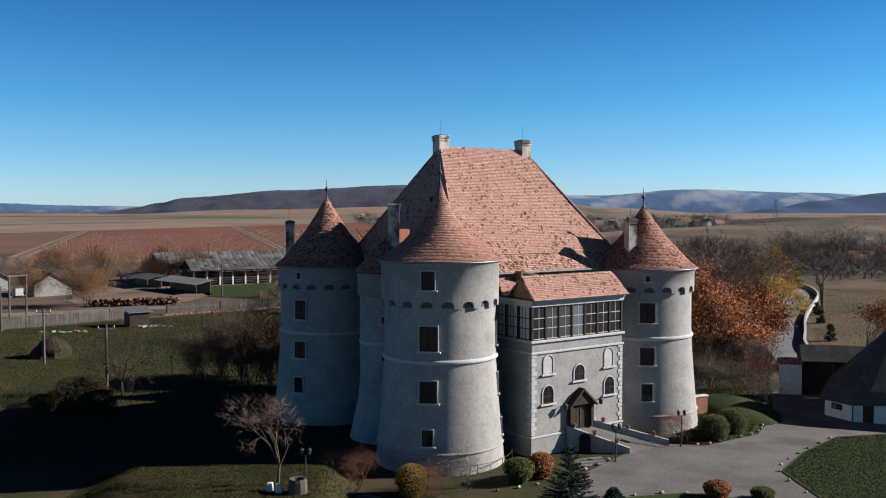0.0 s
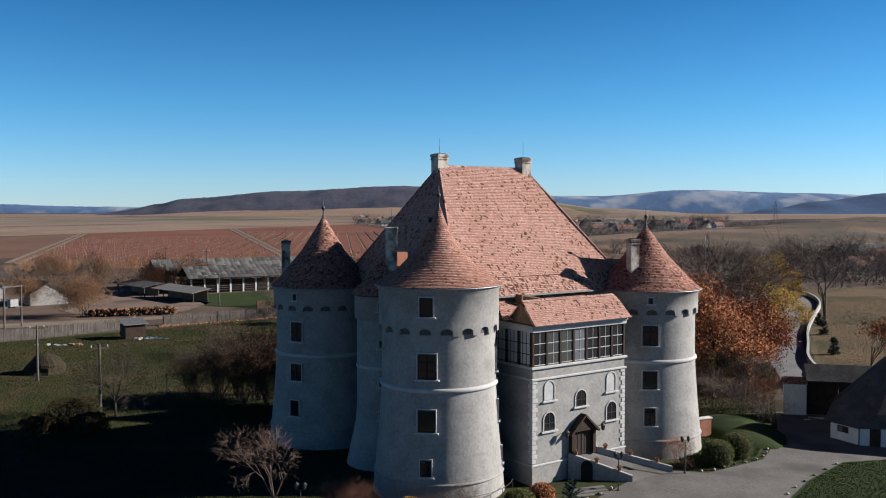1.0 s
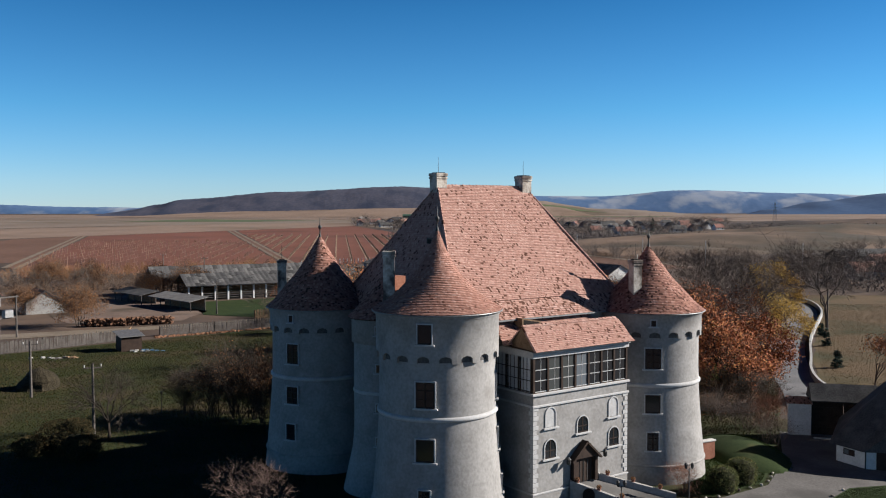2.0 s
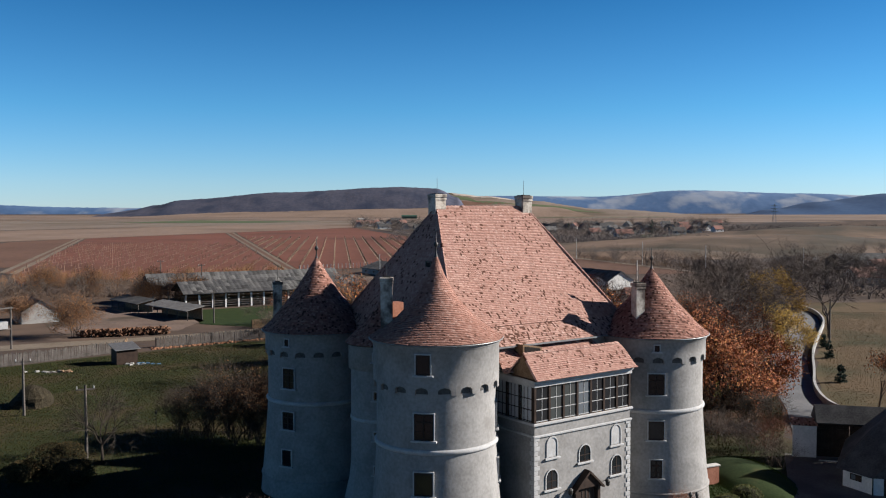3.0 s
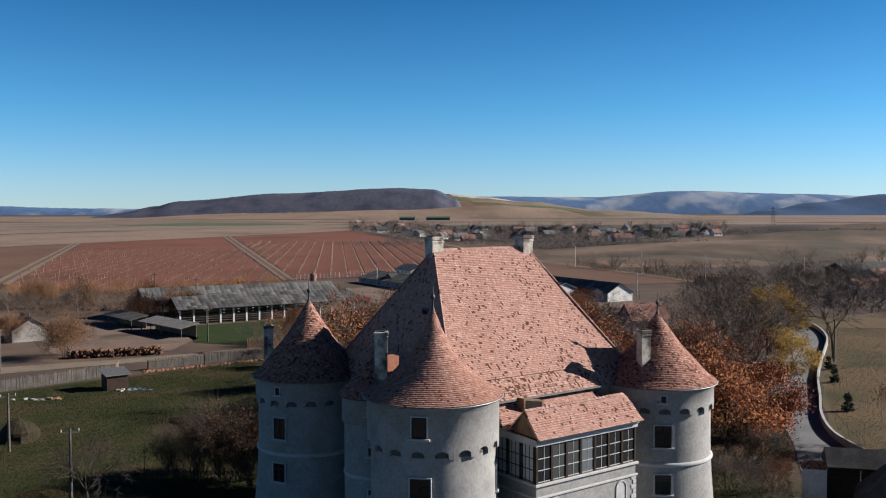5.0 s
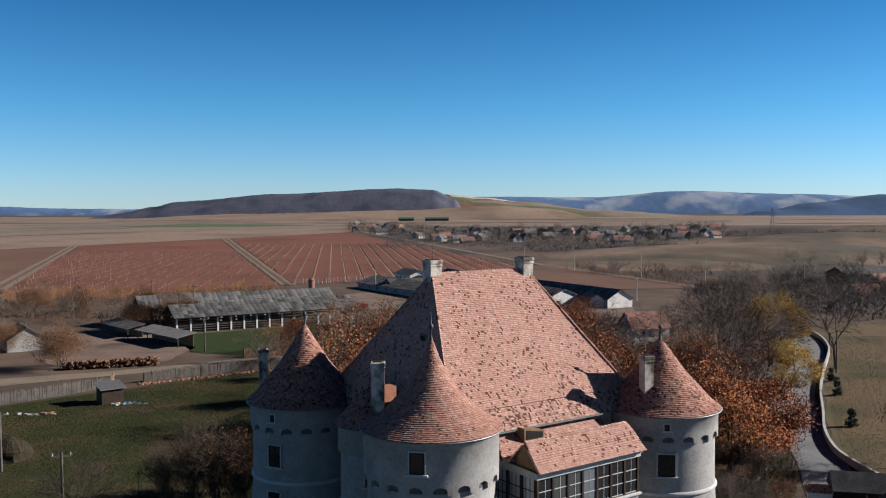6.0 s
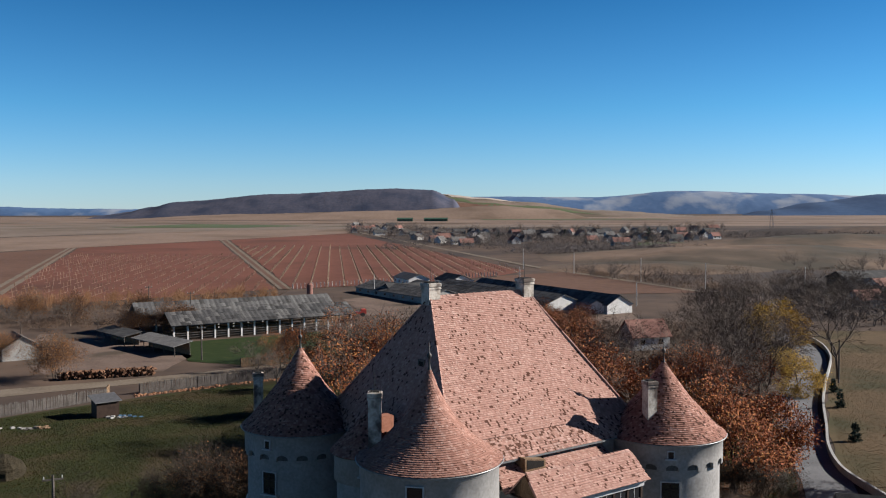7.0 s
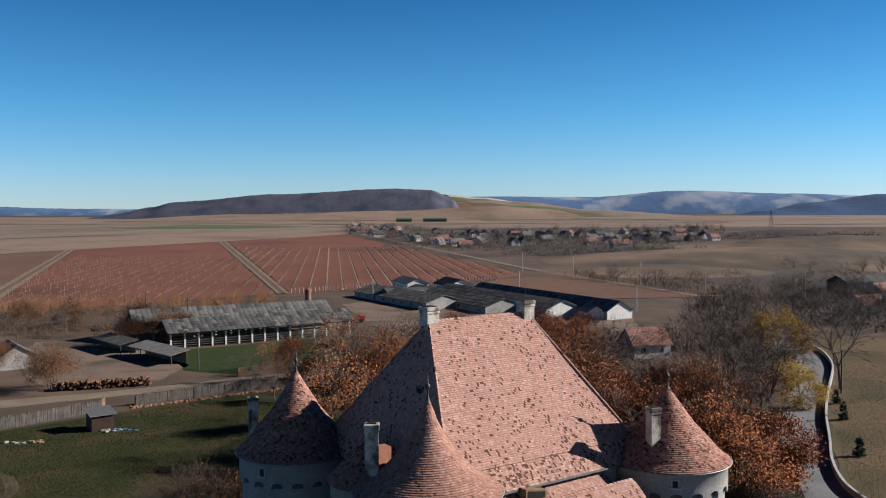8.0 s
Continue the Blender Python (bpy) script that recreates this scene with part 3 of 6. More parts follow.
def tower(cx, cy, eave, tip, rim, seed, windows, spin=0.0, cone=STEEP):
    m = pose(cx, cy, 0)
    up = eave - 0.1
    s = Shape().turn([(4.55, -0.4), (4.45, 0.1), (4.27, 2.0), (4.08, 4.0), (3.93, 6.0), (3.86, 7.3), (3.84, 8.5), (3.82, 11.2)], 72)
    s.make("tower_wall", PLASTER, castle, smooth=True, m=m)
    Shape().turn([(3.8, 7.12), (3.93, 7.14), (4.0, 7.22), (4.0, 7.34), (3.93, 7.42), (3.8, 7.46)], 72).make("string_course", TRIM, castle, smooth=True, m=m)
    Shape().turn([(4.3, 1.28), (4.42, 1.32), (4.42, 1.40), (4.3, 1.48)], 72).make("base_moulding", PLASTER, castle, smooth=True, m=m)
    # machicolation: a proud upper storey over a row of arched openings
    k = Shape()
    n, outer, inner, z0, z1 = 18, 4.04, 3.80, 10.78, 11.45
    cols = []
    for i in range(n):
        a = 360 / n * i + spin
        for da, z in ((-10, z0), (-5.9, z0), (-5.6, z0 + 0.3), (-3.8, z0 + 0.42), (0, z0 + 0.48), (3.8, z0 + 0.42), (5.6, z0 + 0.3), (5.9, z0)):
            cols.append((a + da, z))
    c = len(cols)
    vs = [(r * math.cos(radians(a)), r * math.sin(radians(a)), h) for r, pick in ((outer, 1), (outer, 0), (inner, 0)) for a, z in cols for h in [z1 if pick else z]]
    fs = []
    for i in range(c):
        j = (i + 1) % c
        fs += [(c + i, c + j, j, i), (2 * c + i, 2 * c + j, c + j, c + i)]
    k.add(vs, fs).make("corbel_band", PLASTER, castle, m=m)
    # dark curved panels paint the shade inside the arched openings
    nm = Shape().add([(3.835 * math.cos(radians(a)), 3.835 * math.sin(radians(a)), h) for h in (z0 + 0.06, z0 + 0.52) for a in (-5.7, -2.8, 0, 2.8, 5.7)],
                     [(i, i + 1, i + 6, i + 5) for i in range(4)]).mesh("opening", NICHE_SHADE)
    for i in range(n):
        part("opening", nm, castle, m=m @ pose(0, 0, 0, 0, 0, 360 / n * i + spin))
    Shape().turn([(4.04, z1), (4.04, up - 0.25), (4.12, up - 0.2), (4.16, up - 0.02), (4.16, up + 0.06), (3.6, up + 0.1)], 72).make("upper_wall", PLASTER, castle, smooth=True, m=m)
    prof = [(rim * a, eave + (tip - eave) * b) for a, b in cone]
    Shape().turn([(rim - 0.12, eave - 0.1)] + [(max(0.01, r - 0.03), z - 0.02) for r, z in prof], 64).make("roof_boarding", UNDER, castle, smooth=True, m=m)
    s = Shape()
    tiled_cone(s, prof, seed)
    tagged(s.make("tower_roof", TILE_CONE if cone is CONE else TILE_OLD, castle, "flared conical roof of weathered red tiles", m=m), kind="stuff")
    g = Shape().turn([(rim - 0.1, eave - 0.12), (rim + 0.06, eave - 0.1), (rim + 0.09, eave - 0.03), (rim + 0.02, eave - 0.02)], 64)
    g.make("gutter", METAL, castle, smooth=True, m=m)
    f = Shape().turn([(0.13, 0.0), (0.09, 0.1), (0.05, 0.3), (0.045, 0.62), (0.12, 0.70), (0.15, 0.8), (0.12, 0.9), (0.035, 0.98), (0.02, 1.55), (0.0, 1.6)], 12)
    f.make("finial", IRON, castle, "grey metal finial", smooth=True, m=pose(cx, cy, tip - 0.06))
    for az, z, w, h, cross in windows:
        r = float(np.interp(z, [0, 2, 4, 6, 7.3, 11.0, 11.3], [4.46, 4.27, 4.08, 3.93, 3.86, 3.82, 4.04]))
        tower_window(on_tower(cx, cy, r + 0.05, az - TURN_C, z), w, h, WOOD_DARK, cross)


FT = [(-101, 12.65, 0.87, 1.2, False), (-101, 8.85, 1.2, 1.6, True), (-101, 5.4, 1.15, 1.4, False), (-101, 2.45, 0.72, 1.05, True),
      (-4, 8.85, 1.0, 1.6, True), (-4, 5.4, 1.0, 1.4, True), (-4, 2.4, 0.75, 1.1, True)]
tower(0, 0, 13.85, 19.0, 4.25, 3, FT, 2, CONE)
tower(19.63, -0.66, 12.65, 17.5, 4.25, 4, [(-97, 11.95, 0.35, 0.42, False), (-97, 9.3, 1.15, 1.5, True), (-97, 5.95, 1.1, 1.35, False), (-97, 3.2, 0.82, 1.3, True)], 9)
tower(0.13, 16.6, 12.65, 18.2, 4.25, 5, [(-116, 11.95, 0.35, 0.5, False), (-116, 9.2, 1.0, 1.5, True), (-116, 6.0, 1.0, 1.3, True), (-116, 3.2, 0.8, 1.2, False)], 4)
tower(19.7, 16.4, 12.65, 17.8, 4.25, 6, [], 0)

# main hall
w = Shape().box(1.95, 0.35, -0.4, 18.2, 0.95, 12.75).box(1.95, 15.5, -0.4, 18.2, 16.1, 12.75).box(1.95, 0.95, -0.4, 2.55, 15.5, 12.75).box(17.6, 0.95, -0.4, 18.2, 15.5, 12.75)
w.make("hall_wall", PLASTER, castle)
E0, E1, V0, V1, ZE, ZR, R0, R1, VR = 1.55, 18.55, -0.2, 16.4, 12.7, 22.15, 5.75, 14.5, 8.1
K = 0.14


def hall_roof(lift):
    """Corners of the hipped roof: eave, the break of the flared foot, and the ridge."""
    f = lambda u, v, z: Vector((u, v, z + lift))
    kz = ZE + (ZR - ZE) * K - 0.12
    e = [f(E0, V0, ZE), f(E1, V0, ZE), f(E1, V1, ZE), f(E0, V1, ZE)]
    k = [f(E0 + (R0 - E0) * K, V0 + (VR - V0) * K, kz), f(E1 + (R1 - E1) * K, V0 + (VR - V0) * K, kz), f(E1 + (R1 - E1) * K, V1 + (VR - V1) * K, kz), f(E0 + (R0 - E0) * K, V1 + (VR - V1) * K, kz)]
    return e, k, [f(R0, VR, ZR), f(R1, VR, ZR)]


e, k, r = hall_roof(-0.03)
s = Shape()
s.add(e + k + r, [(0, 1, 5, 4), (1, 2, 6, 5), (2, 3, 7, 6), (3, 0, 4, 7), (4, 5, 9, 8), (5, 6, 9), (6, 7, 8, 9), (7, 4, 8), (3, 2, 1, 0)])
s.make("roof_boarding", UNDER, castle)
e, k, r = hall_roof(0.0)
ends = [(k[0], k[1], r[1], r[0]), (k[1], k[2], r[1], r[1]), (k[2], k[3], r[0], r[1]), (k[3], k[0], r[0], r[0])]
for i in range(4):
    s = Shape()
    tiled_face(s, *ends[i], seed=20 + i)
    tagged(s.make("hall_roof", TILE, castle, "steep hipped roof of faded red clay tiles"), kind="stuff")
    s = Shape()
    tiled_face(s, e[i], e[(i + 1) % 4], k[(i + 1) % 4], k[i], seed=30 + i)
    tagged(s.make("roof_foot", TILE_FOOT, castle, "rough tiles at the foot of the roof"), kind="stuff")


def ridge_caps(p, q, size=0.13, step=0.34):
    p, q = Vector(p), Vector(q)
    d = (q - p).normalized()
    side = d.cross(Vector((0, 0, 1))).normalized()
    up = side.cross(d)
    s = Shape()
    n = int((q - p).length / step)
    rng = random.Random(n)
    for i in range(n):
        a, b = p + d * step * i, p + d * (step * (i + 1) + 0.04)
        j = up * rng.random() * 0.03
        ring = [(-1, -0.3), (-0.7, 0.5), (0, 0.85), (0.7, 0.5), (1, -0.3)]
        vs = [a + (side * x + up * (y + 0.15)) * size + j for x, y in ring] + [b + (side * x + up * y) * size * 0.85 for x, y in ring]
        s.add(vs, [(i2, i2 + 1, i2 + 6, i2 + 5) for i2 in range(4)] + [(4, 3, 2, 1, 0)])
    return tagged(s.make("ridge_tiles", TILE, castle), kind="stuff")


ridge_caps(r[0], r[1])
for a, b in ((e[0], r[0]), (e[1], r[1]), (e[2], r[1]), (e[3], r[0])):
    ridge_caps(a, b, 0.11)
Shape().box(E0 + 2.6, V0 - 0.12, ZE - 0.12, E1 - 2.8, V0 - 0.02, ZE - 0.02).make("eave_gutter", METAL, castle)


def chimney(u, v, z0, z1, w, d, spin=0.0, rods=1):
    s = Shape().box(-w / 2, -d / 2, 0, w / 2, d / 2, z1 - z0 - 0.35)
    ch = s.make("chimney", CHIMNEY, castle, "stained plastered chimney", m=pose(u, v, z0, 0, 0, spin))
    h = z1 - z0
    Shape().bevel_box(-w / 2 - 0.05, -d / 2 - 0.05, h - 0.55, w / 2 + 0.05, d / 2 + 0.05, h - 0.42, 0.04).bevel_box(-w / 2 - 0.06, -d / 2 - 0.06, h - 0.35, w / 2 + 0.06, d / 2 + 0.06, h - 0.12, 0.05).make("cap", CHIMNEY, ch)
    Shape().box(-w / 2 + 0.12, -d / 2 + 0.1, h - 0.2, w / 2 - 0.12, d / 2 - 0.1, h - 0.07).make("flue", VOID, ch)
    Shape().tube((0, 0, h - 0.1), (0, 0, h + 1.1), 0.018, 0.012, 5).make("lightning_rod", IRON, ch)


chimney(6.0, 8.35, 21.0, 23.25, 0.95, 0.95)
chimney(14.35, 8.1, 21.0, 23.2, 0.95, 0.95)
chimney(-2.55, 1.9, 13.9, 17.75, 0.75, 0.62, -35)
chimney(17.3, -1.45, 12.8, 16.65, 0.72, 0.72, -15)
chimney(-2.3, 18.6, 12.9, 16.4, 0.65, 0.65, -20)
Shape().box(-1.7, 2.75, 13.0, -0.7, 3.5, 15.85).make("brick_pier", BRICK_RED, castle, "bare red brick stack")
# small vent hatches in the hip and the front slope
for m in (pose(4.05, 6.4, 17.9, 0, 0, -90), ):
    h = Shape().box(-0.35, -0.25, -0.3, 0.35, 0.5, 0.35).make("roof_hatch", WOOD_GREY, castle, "small wooden roof hatch", m=m)
    Shape().box(-0.24, -0.26, -0.2, 0.24, -0.2, 0.24).make("opening", VOID, h)

# stair turret on the shaded side
tm = pose(0.6, 7.4, 0)
Shape().turn([(3.2, -0.4), (2.9, 1.0), (2.45, 3.0), (2.32, 4.2), (2.3, 10.8)], 36, 90, 270).make("turret_wall", PLASTER, castle, smooth=True, m=tm)
Shape().turn([(2.3, 10.75), (2.48, 10.8), (2.48, 12.5), (2.58, 12.6)], 36, 90, 270).make("turret_upper_wall", PLASTER, castle, smooth=True, m=tm)
Shape().turn([(2.28, 7.14), (2.38, 7.2), (2.38, 7.36), (2.28, 7.42)], 36, 90, 270).make("string_course", TRIM, castle, smooth=True, m=tm)
s = Shape()
tiled_cone(s, [(2.7, 12.6), (1.4, 13.9), (0.1, 15.6)], 9, a0=90, a1=270)
tagged(s.make("turret_roof", TILE_OLD, castle, m=tm), kind="stuff")
Shape().turn([(2.65, 12.52), (1.4, 13.85), (0.05, 15.55)], 36, 90, 270).make("roof_boarding", UNDER, castle, m=tm)
for z in (11.8, 9.1, 6.3, 3.9):
    tower_window(on_tower(0.6, 7.4, 2.52 if z > 11 else 2.36, -97 - TURN_C, z), 0.5, 0.55, WOOD_BROWN, False)

# ---- entrance wing ----
U0, U1, VF = 5.1, 13.98, -3.75
for b6 in ((U0, VF, U1, VF + 0.6), (U0, VF + 0.6, U0 + 0.6, 0.4), (U1 - 0.6, VF + 0.6, U1, 0.4)):
    Shape().box(b6[0], b6[1], -0.4, b6[2], b6[3], 8.1).make("wing_wall", PLASTER, castle)
Shape().box(U0 - 0.06, VF - 0.06, -0.4, U1 + 0.06, VF - 0.002, 1.35).box(U0 - 0.06, VF, -0.4, U0 - 0.002, 0.3, 1.35).make("plinth", PLASTER, castle)
for z, d, h in ((1.35, 0.11, 0.12), (7.22, 0.12, 0.14), (8.0, 0.16, 0.16)):
    Shape().bevel_box(U0 - d, VF - d, z, U1 + d, VF - 0.002, z + h, 0.04).make("moulding", TRIM, castle)
    Shape().bevel_box(U0 - d, VF - 0.002, z, U0 - 0.002, 0.3, z + h, 0.04).make("moulding", TRIM, castle)
Shape().box(U0, VF, 8.1, U1, 0.35, 8.16).make("gallery_floor", WOOD_BROWN, castle)


def arched(w, h, n=8):
    """An arched opening's outline in x and z, foot at z = 0."""
    r = w / 2
    return [(-r, 0), (r, 0)] + [(r * math.cos(math.pi * i / n), h - r + r * math.sin(math.pi * i / n)) for i in range(n + 1)]


def arched_window(u, z, w, h, blind):
    m = pose(u, VF, z)
    s = Shape()
    o, i = arched(w + 0.17, h + 0.085), arched(w, h)
    n = len(o)
    vs = [(x, -0.06, y) for x, y in o] + [(x, -0.06, y) for x, y in i] + [(x, 0.05, y) for x, y in i] + [(x, 0.05, y) for x, y in o]
    s.add(vs, [(a, (a + 1) % n, (a + 1) % n + n, a + n) for a in range(1, n)] + [(a + n, (a + 1) % n + n, (a + 1) % n + 2 * n, a + 2 * n) for a in range(n)] + [(a + 3 * n, (a + 1) % n + 3 * n, (a + 1) % n, a) for a in range(n)])
    win = s.make("blind_window" if blind else "window", TRIM, castle, "white arched surround", m=m)
    Shape().bevel_box(-w / 2 - 0.25, -0.16, -0.12, w / 2 + 0.25, 0.05, 0.0, 0.03).make("sill", TRIM, win)
    Shape().prism(i, -0.012, 0.1).make("pane", TRIM if blind else PANE, win, "white filled niche" if blind else "")
    if not blind:
        Shape().box(-0.03, -0.03, 0, 0.03, 0.05, h).box(-w / 2, -0.028, h * 0.38, w / 2, 0.05, h * 0.38 + 0.05).box(-w / 2, -0.028, 0, w / 2, 0.05, 0.06).make("sash", WOOD_DARK, win)


for u, z, w, h, blind in ((6.62, 5.75, 0.84, 1.3, True), (12.6, 5.68, 0.84, 1.35, True), (9.6, 4.98, 1.0, 1.12, False), (6.6, 3.65, 0.98, 1.25, False), (12.65, 3.6, 0.98, 1.3, False)):
    arched_window(u, z, w, h, blind)

# quoins
for i in range(18):
    z = 1.55 + i * 0.32
    a = 0.42 if i % 2 else 0.26
    Shape().bevel_box(U1 - a, VF - 0.045, z, U1 + 0.045, VF + 0.001, z + 0.28, 0.02).make("quoin", TRIM, castle)
    Shape().bevel_box(U0 - 0.045, VF - 0.045, z, U0 + a, VF + 0.001, z + 0.28, 0.02).make("quoin", TRIM, castle)
    Shape().box(U0 - 0.045, VF + 0.001, z, U0 - 0.001, VF + (0.26 if i % 2 else 0.42), z + 0.28).make("quoin", TRIM, castle)

# portal
pm = pose(9.62, VF, 1.55)
portal = Shape().prism(arched(1.75, 2.05), -0.10, 0.1).make("door", WOOD_DARK, castle, "dark carved double door", m=pm)
s = Shape()
for x in (-0.7, -0.35, 0.35, 0.7):
    s.box(x - 0.02, -0.125, 0.05, x + 0.02, -0.10, 1.5)
s.box(-0.025, -0.14, 0, 0.025, -0.1, 2.0).make("board_joint", IRON, portal)
s = Shape().box(-1.15, -0.35, 0, -0.9, 0.0, 1.75).box(0.9, -0.35, 0, 1.15, 0.0, 1.75)
o, i = arched(2.3, 2.3), arched(1.8, 2.05)
n = len(o)
s.add([(x, -0.22, y) for x, y in o] + [(x, -0.22, y) for x, y in i] + [(x, 0.0, y) for x, y in i], [(a, a + 1, a + 1 + n, a + n) for a in range(2, n - 1)] + [(a + n, a + 1 + n, a + 1 + 2 * n, a + 2 * n) for a in range(2, n - 1)])
s.make("door_frame", WOOD_DARK, portal, "carved wooden portal frame")
s = Shape().prism([(-1.2, 1.72), (1.2, 1.72), (0, 2.72)], -0.38, 0.0)
s.prism([(-1.42, 1.62), (-1.30, 1.55), (0.06, 2.80), (-0.02, 2.9)], -0.55, 0.0).prism([(1.42, 1.62), (1.30, 1.55), (-0.06, 2.80), (0.02, 2.9)], -0.55, 0.0)
s.make("pediment", WOOD_DARK, portal, "gabled wooden pediment")
for x in (-1.75, 1.75):
    l = Shape().tube((x, 0, 1.75), (x, -0.45, 1.95), 0.025, 0.025).make("lantern", IRON, portal, "iron wall lantern")
    Shape().turn([(0.02, 0.0), (0.13, 0.08), (0.16, 0.35), (0.2, 0.38), (0.03, 0.55)], 8, m=pose(x, -0.45, 1.5)).make("lantern_glass", IRON, l)

# glazed gallery
g0, g1, gz0, gz1 = U0 + 0.05, U1 - 0.05, 8.16, 10.5
s = Shape()
bays = 7
for i in range(bays + 1):
    x = g0 + (g1 - g0) * i / bays
    Shape().box(x - 0.08, VF - 0.02, gz0, x + 0.08, VF + 0.14, gz1).make("gallery_post", WOOD_DARK, castle, "dark timber post")
for i in range(4):
    y = VF + 3.9 * i / 3.0
    for gx in (g0, g1):
        Shape().box(gx - 0.07, y + 0.17, gz0, gx + 0.07, y + 0.29, gz1).make("gallery_post", WOOD_DARK, castle, "dark timber post")
for i in range(bays):
    a, b = g0 + (g1 - g0) * i / bays + 0.08, g0 + (g1 - g0) * (i + 1) / bays - 0.08
    s = Shape()
    for f in (0.5,):
        x = a + (b - a) * f
        s.box(x - 0.014, VF + 0.03, gz0, x + 0.014, VF + 0.08, gz1)
    for z in (gz0 + 0.05, gz0 + 0.78, gz0 + 1.5):
        s.box(a, VF + 0.025, z, b, VF + 0.085, z + 0.05)
    s.make("glazing_bar", TRIM, castle, "pale glazing bars of one bay")
for i in range(3):
    a, b = VF + 3.9 * i / 3.0 + 0.31, VF + 3.9 * (i + 1) / 3.0 + 0.15
    s = Shape()
    for f in (0.34, 0.67):
        y = a + (b - a) * f
        s.box(g0 - 0.03, y - 0.018, gz0, g0 + 0.02, y + 0.018, gz1)
    for z in (gz0 + 0.05, gz0 + 0.78, gz0 + 1.5):
        s.box(g0 - 0.035, a, z, g0 + 0.025, b, z + 0.05)
    s.make("glazing_bar", WOOD_DARK, castle, "dark glazing bars of one bay")
for i in range(bays):
    a, b = g0 + (g1 - g0) * i / bays + 0.08, g0 + (g1 - g0) * (i + 1) / bays - 0.08
    Shape().box(a, VF + 0.05, gz0, b, VF + 0.06, gz1).make("gallery_pane", PANE_PALE if i == 3 else PANE_MID if i in (1, 2) else PANE, castle)
for i in range(3):
    a, b = VF + 3.9 * i / 3.0 + 0.16, VF + 3.9 * (i + 1) / 3.0
    # side panes with their brightness painted into the glass colour
    Shape().box(g0 - 0.005, a, gz0, g0 + 0.005, b, gz1).make("gallery_pane", PANE_DAYLIT, castle)
Shape().bevel_box(U0 - 0.1, VF - 0.1, gz1, U1 + 0.1, VF + 0.25, 10.78, 0.05).bevel_box(U0 - 0.2, VF - 0.2, 10.78, U1 + 0.15, VF + 0.25, 10.95, 0.05).box(U0 - 0.1, VF + 0.25, gz1, U0 + 0.2, 0.3, 10.95).make("fascia", TRIM, castle, "white painted fascia")
# gabled roof over the gallery, and the lean-to behind it
RZ, RV = 12.45, -2.5
A0, A1 = 4.85, 14.25
s = Shape()
s.add([(A0, -4.2, 10.95), (A1, -4.2, 10.95), (A1, RV, RZ - 0.04), (A0 + 0.35, RV, RZ - 0.04), (A0, -1.3, 11.1), (A1, -1.3, 11.1)], [(0, 1, 2, 3), (3, 2, 5, 4), (0, 4, 5, 1), (1, 5, 2)])
s.add([(U0 - 0.6, -1.55, 11.2), (A1, -1.55, 11.2), (A1, 0.36, 12.5), (U0 - 0.6, 0.36, 12.5)], [(0, 1, 2, 3)])
s.make("roof_boarding", UNDER, castle)
s = Shape()
tiled_face(s, (A0, -4.22, 10.98), (A1, -4.22, 10.98), (A1, RV, RZ), (A0 + 0.35, RV, RZ), seed=41)
tiled_face(s, (A1, -1.3, 11.12), (A0, -1.3, 11.12), (A0 + 0.35, RV, RZ), (A1, RV, RZ), seed=42)
tagged(s.make("gallery_roof", TILE, castle, "small pitched roof of faded red tiles"), kind="stuff")
s = Shape()
tiled_face(s, (U0 - 0.75, -1.62, 11.2), (A1, -1.62, 11.2), (A1, 0.34, 12.55), (U0 - 0.2, 0.34, 12.55), seed=43)
tagged(s.make("lean_to_roof", TILE, castle), kind="stuff")
ridge_caps((A0 + 0.35, RV, RZ + 0.02), (A1, RV, RZ + 0.02), 0.12)
ridge_caps((A0, -4.22, 11.0), (A0 + 0.35, RV, RZ), 0.09)
ridge_caps((A0 - 0.05, -1.5, 11.2), (A0 + 0.35, RV, RZ), 0.09)
s = Shape()
for i in range(12):
    v = -4.0 + 2.5 * i / 12
    top = 10.98 + (RZ - 11.05) * (1 - abs(v + 0.1 - RV) / 1.6)
    Shape().box(U0 + 0.02, v, 10.95, U0 + 0.07, v + 0.195, max(11.0, top)).make("gable_board", WOOD_BROWN, castle)
h = Shape().prism([(-0.85, 0), (0.85, 0), (0.85, 0.62), (-0.85, 0.92)], 0, 0.9).make("roof_hatch", WOOD_BROWN, castle, "wooden roof hatch with open front", m=pose(7.5, -0.8, 11.85))
Shape().prism([(-0.7, 0.2), (0.7, 0.2), (0.7, 0.55), (-0.7, 0.8)], -0.02, 0.05).make("opening", VOID, h)

# ---- entrance ramp ----
ramp = thing("entrance_ramp", pose(-0.2, 61.6, 0, 0, 0, 35.5), "paved entrance ramp with low plastered parapets", "ramp")
a0, a1, b0, b1 = Vector((8.45, VF - 0.07, 1.5)), Vector((11.0, VF - 0.07, 1.5)), Vector((11.5, -6.9, 0.06)), Vector((15.5, -7.0, 0.06))
s = Shape().add([a0, b0, b1, a1] + [Vector((p.x, p.y, -0.3)) for p in (a0, b0, b1, a1)], [(0, 1, 2, 3), (4, 5, 1, 0), (5, 6, 2, 1), (6, 7, 3, 2), (7, 4, 0, 3)])
s.make("deck", PAVING, ramp, "grey cobbles")


